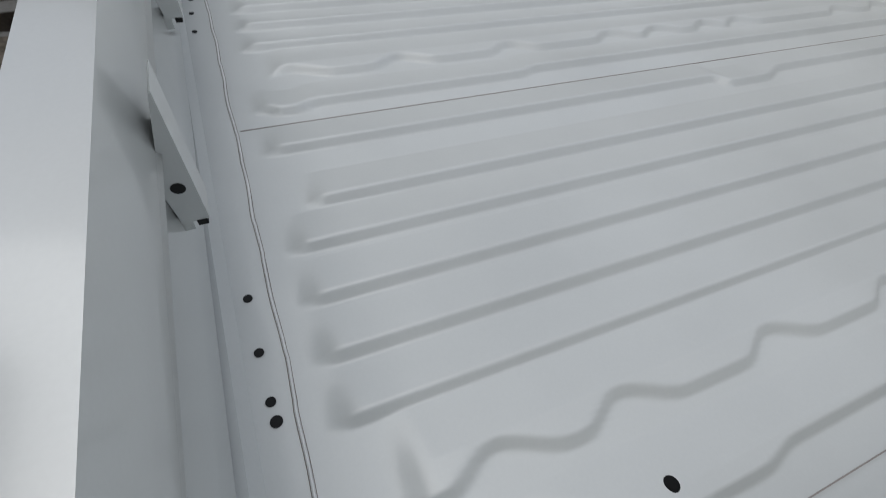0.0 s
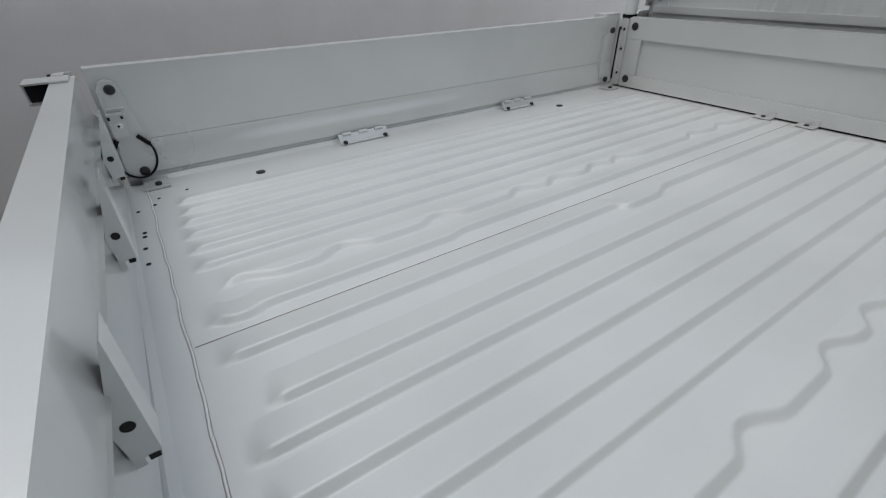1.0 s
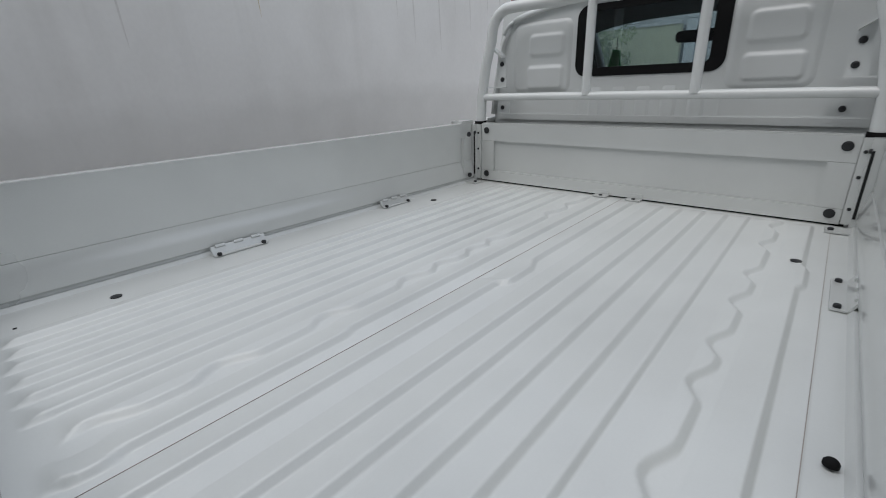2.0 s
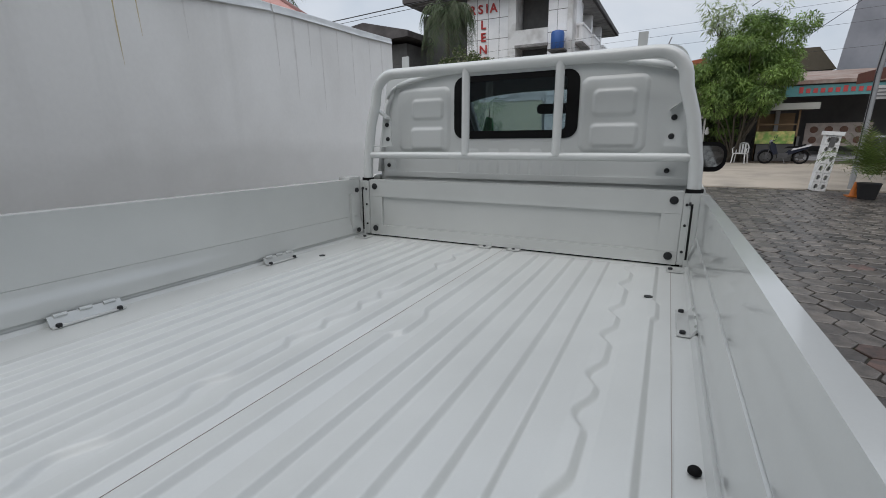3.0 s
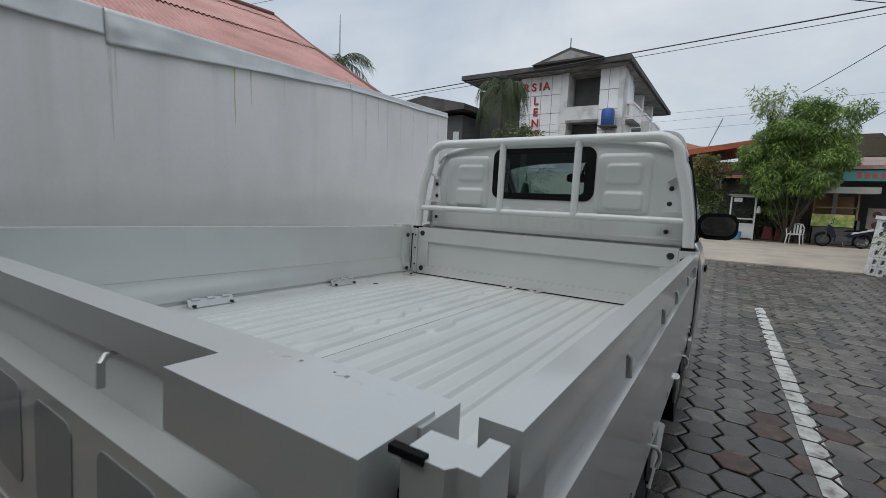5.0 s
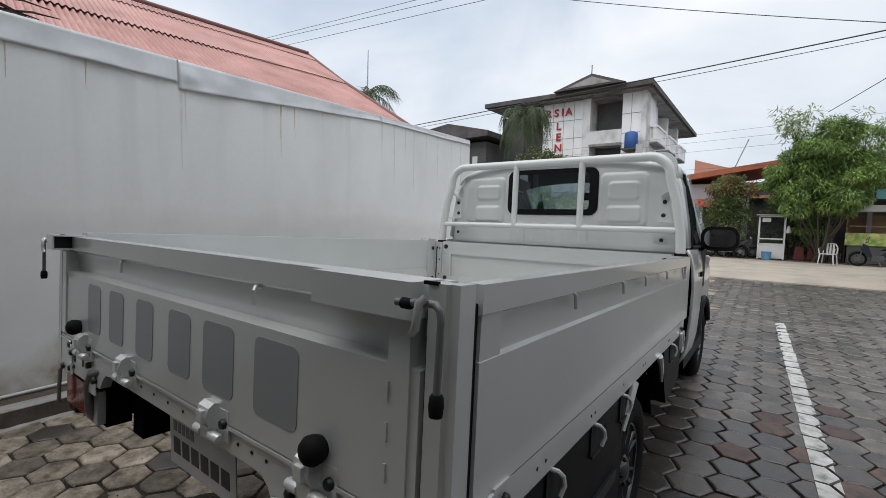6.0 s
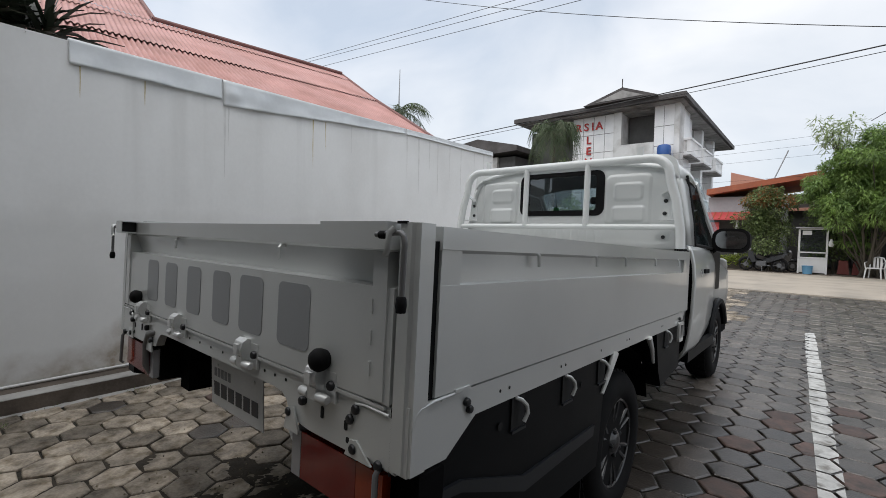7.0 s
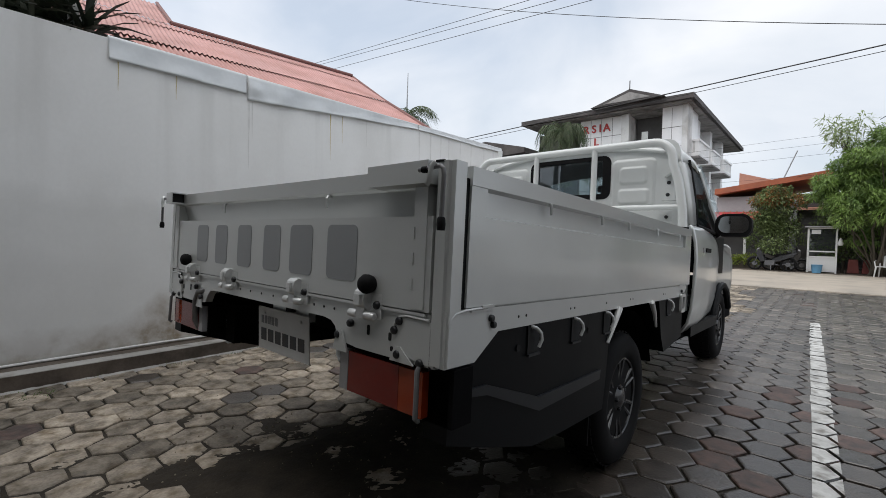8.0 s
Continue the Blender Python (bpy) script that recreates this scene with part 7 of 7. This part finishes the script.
rest, rest_red, rest_tan, rest_dark = ([], []), ([], []), ([], []), ([], [])
stripe_v, stripe_f = [], []


def clip(poly, sx, y_of):
    """Keep the part of a polygon on one side of a slanted line x = y_of(y)."""
    out = []
    for i, p in enumerate(poly):
        q = poly[(i + 1) % len(poly)]
        a, b = sx * (p[0] - y_of(p[1])), sx * (q[0] - y_of(q[1]))
        if a >= 0:
            out.append(p)
        if a * b < 0:
            t = a / (a - b)
            out.append((p[0] + t * (q[0] - p[0]), p[1] + t * (q[1] - p[1])))
    return out


singles = 0
cols = int((9.3 - (WX + 0.29)) / PX)
for c in range(cols + 1):
    for r_ in range(int(18.5 / PY) + 1):
        x = WX + 0.28 + 0.06 + c * PX
        y = -6.9 + r_ * PY + (HEX if c % 2 else 0)
        if y > 11.52 or x > 9.3:
            continue
        lift = rnd.gauss(0, 0.0022) + 0.004 * noise.noise((x * 0.9, y * 0.9, 0))
        tilt = (rnd.uniform(-0.02, 0.02), rnd.uniform(-0.02, 0.02))
        red = rnd.random() < (0.24 if 1.0 < x < 2.5 and 0.9 < y < 3.6 else 0.03 if x < 0 else 0.008)
        # lighter, warmer tan pavers, mostly left of x = 0.35
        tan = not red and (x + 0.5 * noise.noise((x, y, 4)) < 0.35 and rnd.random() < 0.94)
        # darker brown pavers near the truck, with an uneven border
        dark_near = not red and not tan and x + 0.45 * noise.noise((x * 1.1, y * 1.1, 9)) < 1.75 and y + 0.8 * noise.noise((x, y, 12)) < 3.0
        near = (-2.4 < x < -0.1 and -0.75 < y < 1.45) or (1.05 < x < 2.5 and 1.2 < y < 5.1)
        if near and singles < 300:
            singles += 1
            ob = new("paver", shared[4 * rnd.randrange(12) + (1 if red else 2 if tan else 3 if dark_near else 0)])
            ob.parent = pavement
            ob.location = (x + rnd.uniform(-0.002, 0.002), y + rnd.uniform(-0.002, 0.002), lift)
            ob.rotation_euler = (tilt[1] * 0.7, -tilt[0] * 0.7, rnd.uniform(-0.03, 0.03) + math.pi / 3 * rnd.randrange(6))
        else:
            hex_block(*(rest_red if red else rest_tan if tan else rest_dark if dark_near else rest), x, y, lift, tilt, R - rnd.uniform(0, 0.003), rnd)
        if -1.0 < y < 6.72 and 1.2 < x < 1.8:
            poly = [(x + (R - 0.006) * math.cos(radians(60 * k)), y + (R - 0.006) * math.sin(radians(60 * k))) for k in range(6)]
            mid = 1.395
            wob = rnd.uniform(-0.004, 0.004)
            poly = clip(poly, 1, lambda yy: mid + (6.7 - yy) * 0.0245 - 0.052 + wob)
            poly = clip(poly, -1, lambda yy: mid + (6.7 - yy) * 0.0245 + 0.052 + wob) if len(poly) > 2 else []
            if len(poly) > 2:
                n = len(stripe_v)
                stripe_v += [(px, py, max(lift, -0.002) + 0.0048) for px, py in poly]
                stripe_f.append(tuple(range(n, n + len(poly))))
tagged(raw("paver_field", *rest, PAVER, pavement), kind="stuff")
tagged(raw("paver_field", *rest_red, PAVER_RED, pavement), kind="stuff")
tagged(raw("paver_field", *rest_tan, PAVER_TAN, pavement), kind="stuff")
tagged(raw("paver_field", *rest_dark, PAVER_DARK, pavement), kind="stuff")
tagged(raw("parking_line", stripe_v, stripe_f, LINE), "worn white painted line across the pavers", "road marking", kind="structure")


def soil_and_shade(name, x0, x1, y0, y1, seed, label, depth=-0.0018):
    """Loose dark soil washed over the pavers, and shade put in as soil: a low uneven sheet out of which the higher
    pavers stand.
    """
    step_, verts, faces = 0.012, [], []
    nx, ny = int((x1 - x0) / step_), int((y1 - y0) / step_)
    for j in range(ny + 1):
        for i in range(nx + 1):
            x, y = x0 + i * step_, y0 + j * step_
            edge = min(i, nx - i, j, ny - j) / 28
            h = 0.0075 * noise.noise((x * 2.6 + seed, y * 2.6, 0)) + 0.005 * noise.noise((x * 9, y * 9, seed)) + 0.0032 * noise.noise((x * 31, y * 31, seed)) + 0.0024 * noise.noise((x * 83, y * 83, seed))
            verts.append((x, y, min(0.007, h + depth - 0.014 * max(0, 1 - edge))))
    for j in range(ny):
        for i in range(nx):
            a = j * (nx + 1) + i
            faces.append((a, a + 1, a + nx + 2, a + nx + 1))
    return tagged(raw(name, verts, faces, SOIL_SHADE, pavement, label, True), kind="stuff")


# soil colour, kept extra dark to carry the shade below the tail
SOIL_SHADE = mat("soil_and_shade_dark", (0.031, 0.026, 0.020), 0.95, 0, 0.6, 110, 7, 0.006, tone=(0.040, 0.033, 0.024), spec=0.2)
soil_and_shade("soil_drift", -1.5, 1.3, -1.0, 0.9, 2.0, "dark soil drifted over the pavers", -0.0052)
# this sheet paints the truck's shade on the ground, over some real soil
soil_and_shade("soil_drift", -0.75, 1.02, -0.55, 1.6, 7.0, "dark soil sheet under the truck's tail, with its shade put in", 0.0036)

# grit and leaf crumbs washed onto the pavers behind the tail
rnd = random.Random(77)
grit_v, grit_f = [], []
for k in range(420):
    x, y = rnd.gauss(-0.35, 0.55), rnd.gauss(0.35, 0.42)
    r_, a, z = rnd.uniform(0.0018, 0.0065), rnd.uniform(0, 6.28), 0.0035 + rnd.uniform(0, 0.002)
    n = len(grit_v)
    for j in range(4):
        b_ = a + 1.571 * j + rnd.uniform(-0.4, 0.4)
        grit_v.append((x + math.cos(b_) * r_ * rnd.uniform(0.6, 1.5), y + math.sin(b_) * r_, z - 0.003))
    grit_v.append((x, y, z + r_ * 0.7))
    grit_f += [(n + j, n + (j + 1) % 4, n + 4) for j in range(4)]
GRIT = mat("pale_grit", (0.17, 0.14, 0.10), 0.9, 0, 0.4, 90, 9, tone=(0.30, 0.27, 0.22), piece=0.7, spec=0.2)
tagged(raw("grit", grit_v, grit_f, GRIT, pavement, "pale grit and leaf crumbs scattered over the pavers"), kind="stuff")

# small weeds in the joints along the kerb
rnd = random.Random(41)
weed_v, weed_f = [], []
for clump in range(26):
    cx, cy = WX + 0.285 + abs(rnd.gauss(0, 0.05)), rnd.uniform(-1.6, 2.6)
    for k in range(rnd.randrange(5, 16)):
        x, y, a, l = cx + rnd.gauss(0, 0.018), cy + rnd.gauss(0, 0.03), rnd.uniform(0, 6.28), rnd.uniform(0.012, 0.038)
        dx, dy = math.cos(a), math.sin(a)
        n = len(weed_v)
        weed_v += [(x - dy * 0.002, y + dx * 0.002, -0.006), (x + dy * 0.002, y - dx * 0.002, -0.006), (x + dx * l * 0.7, y + dy * l * 0.7, l)]
        weed_f.append((n, n + 1, n + 2))
for cx, cy, spread, count in ((-2.40, 0.02, 0.05, 70), (-2.19, -0.30, 0.06, 90), (-2.05, -0.62, 0.04, 40), (-2.32, 0.55, 0.05, 45)):
    for k in range(count):
        x, y, a, l = cx + rnd.gauss(0, spread), cy + rnd.gauss(0, spread), rnd.uniform(0, 6.28), rnd.uniform(0.006, 0.020)
        dx, dy = math.cos(a), math.sin(a)
        n = len(weed_v)
        weed_v += [(x - dy * 0.004, y + dx * 0.004, -0.002), (x + dy * 0.004, y - dx * 0.004, -0.002), (x + dx * l, y + dy * l, l * 0.7)]
        weed_f.append((n, n + 1, n + 2))
WEED = mat("small_green_weed", (0.10, 0.14, 0.04), 0.6, 0, 0.3, 30, 5, piece=0.4, leaf=0.3)
tagged(raw("weeds", weed_v, weed_f, WEED, pavement, "tiny green weeds in the joints by the kerb"), kind="stuff")

# broken pale mortar between the kerb's foot and the pavers
mv, mf = [], []
for i in range(521):
    y = -3.5 + i * 0.013
    wide = 0.030 + 0.035 * noise.noise((y * 3.1, 5.0, 0)) + 0.014 * noise.noise((y * 13, 2.0, 0))
    for f in (0.0, 0.5, 1.0):
        mv.append((WX + 0.279 + max(0.004, wide) * f, y, 0.010 - 0.016 * f * f + 0.004 * noise.noise((y * 21, f, 9))))
    if i:
        n = 3 * (i - 1)
        mf += [(n, n + 1, n + 4, n + 3), (n + 1, n + 2, n + 5, n + 4)]
raw("foot_mortar", mv, mf, PALE, kerb, "broken pale mortar along the kerb's foot", True)
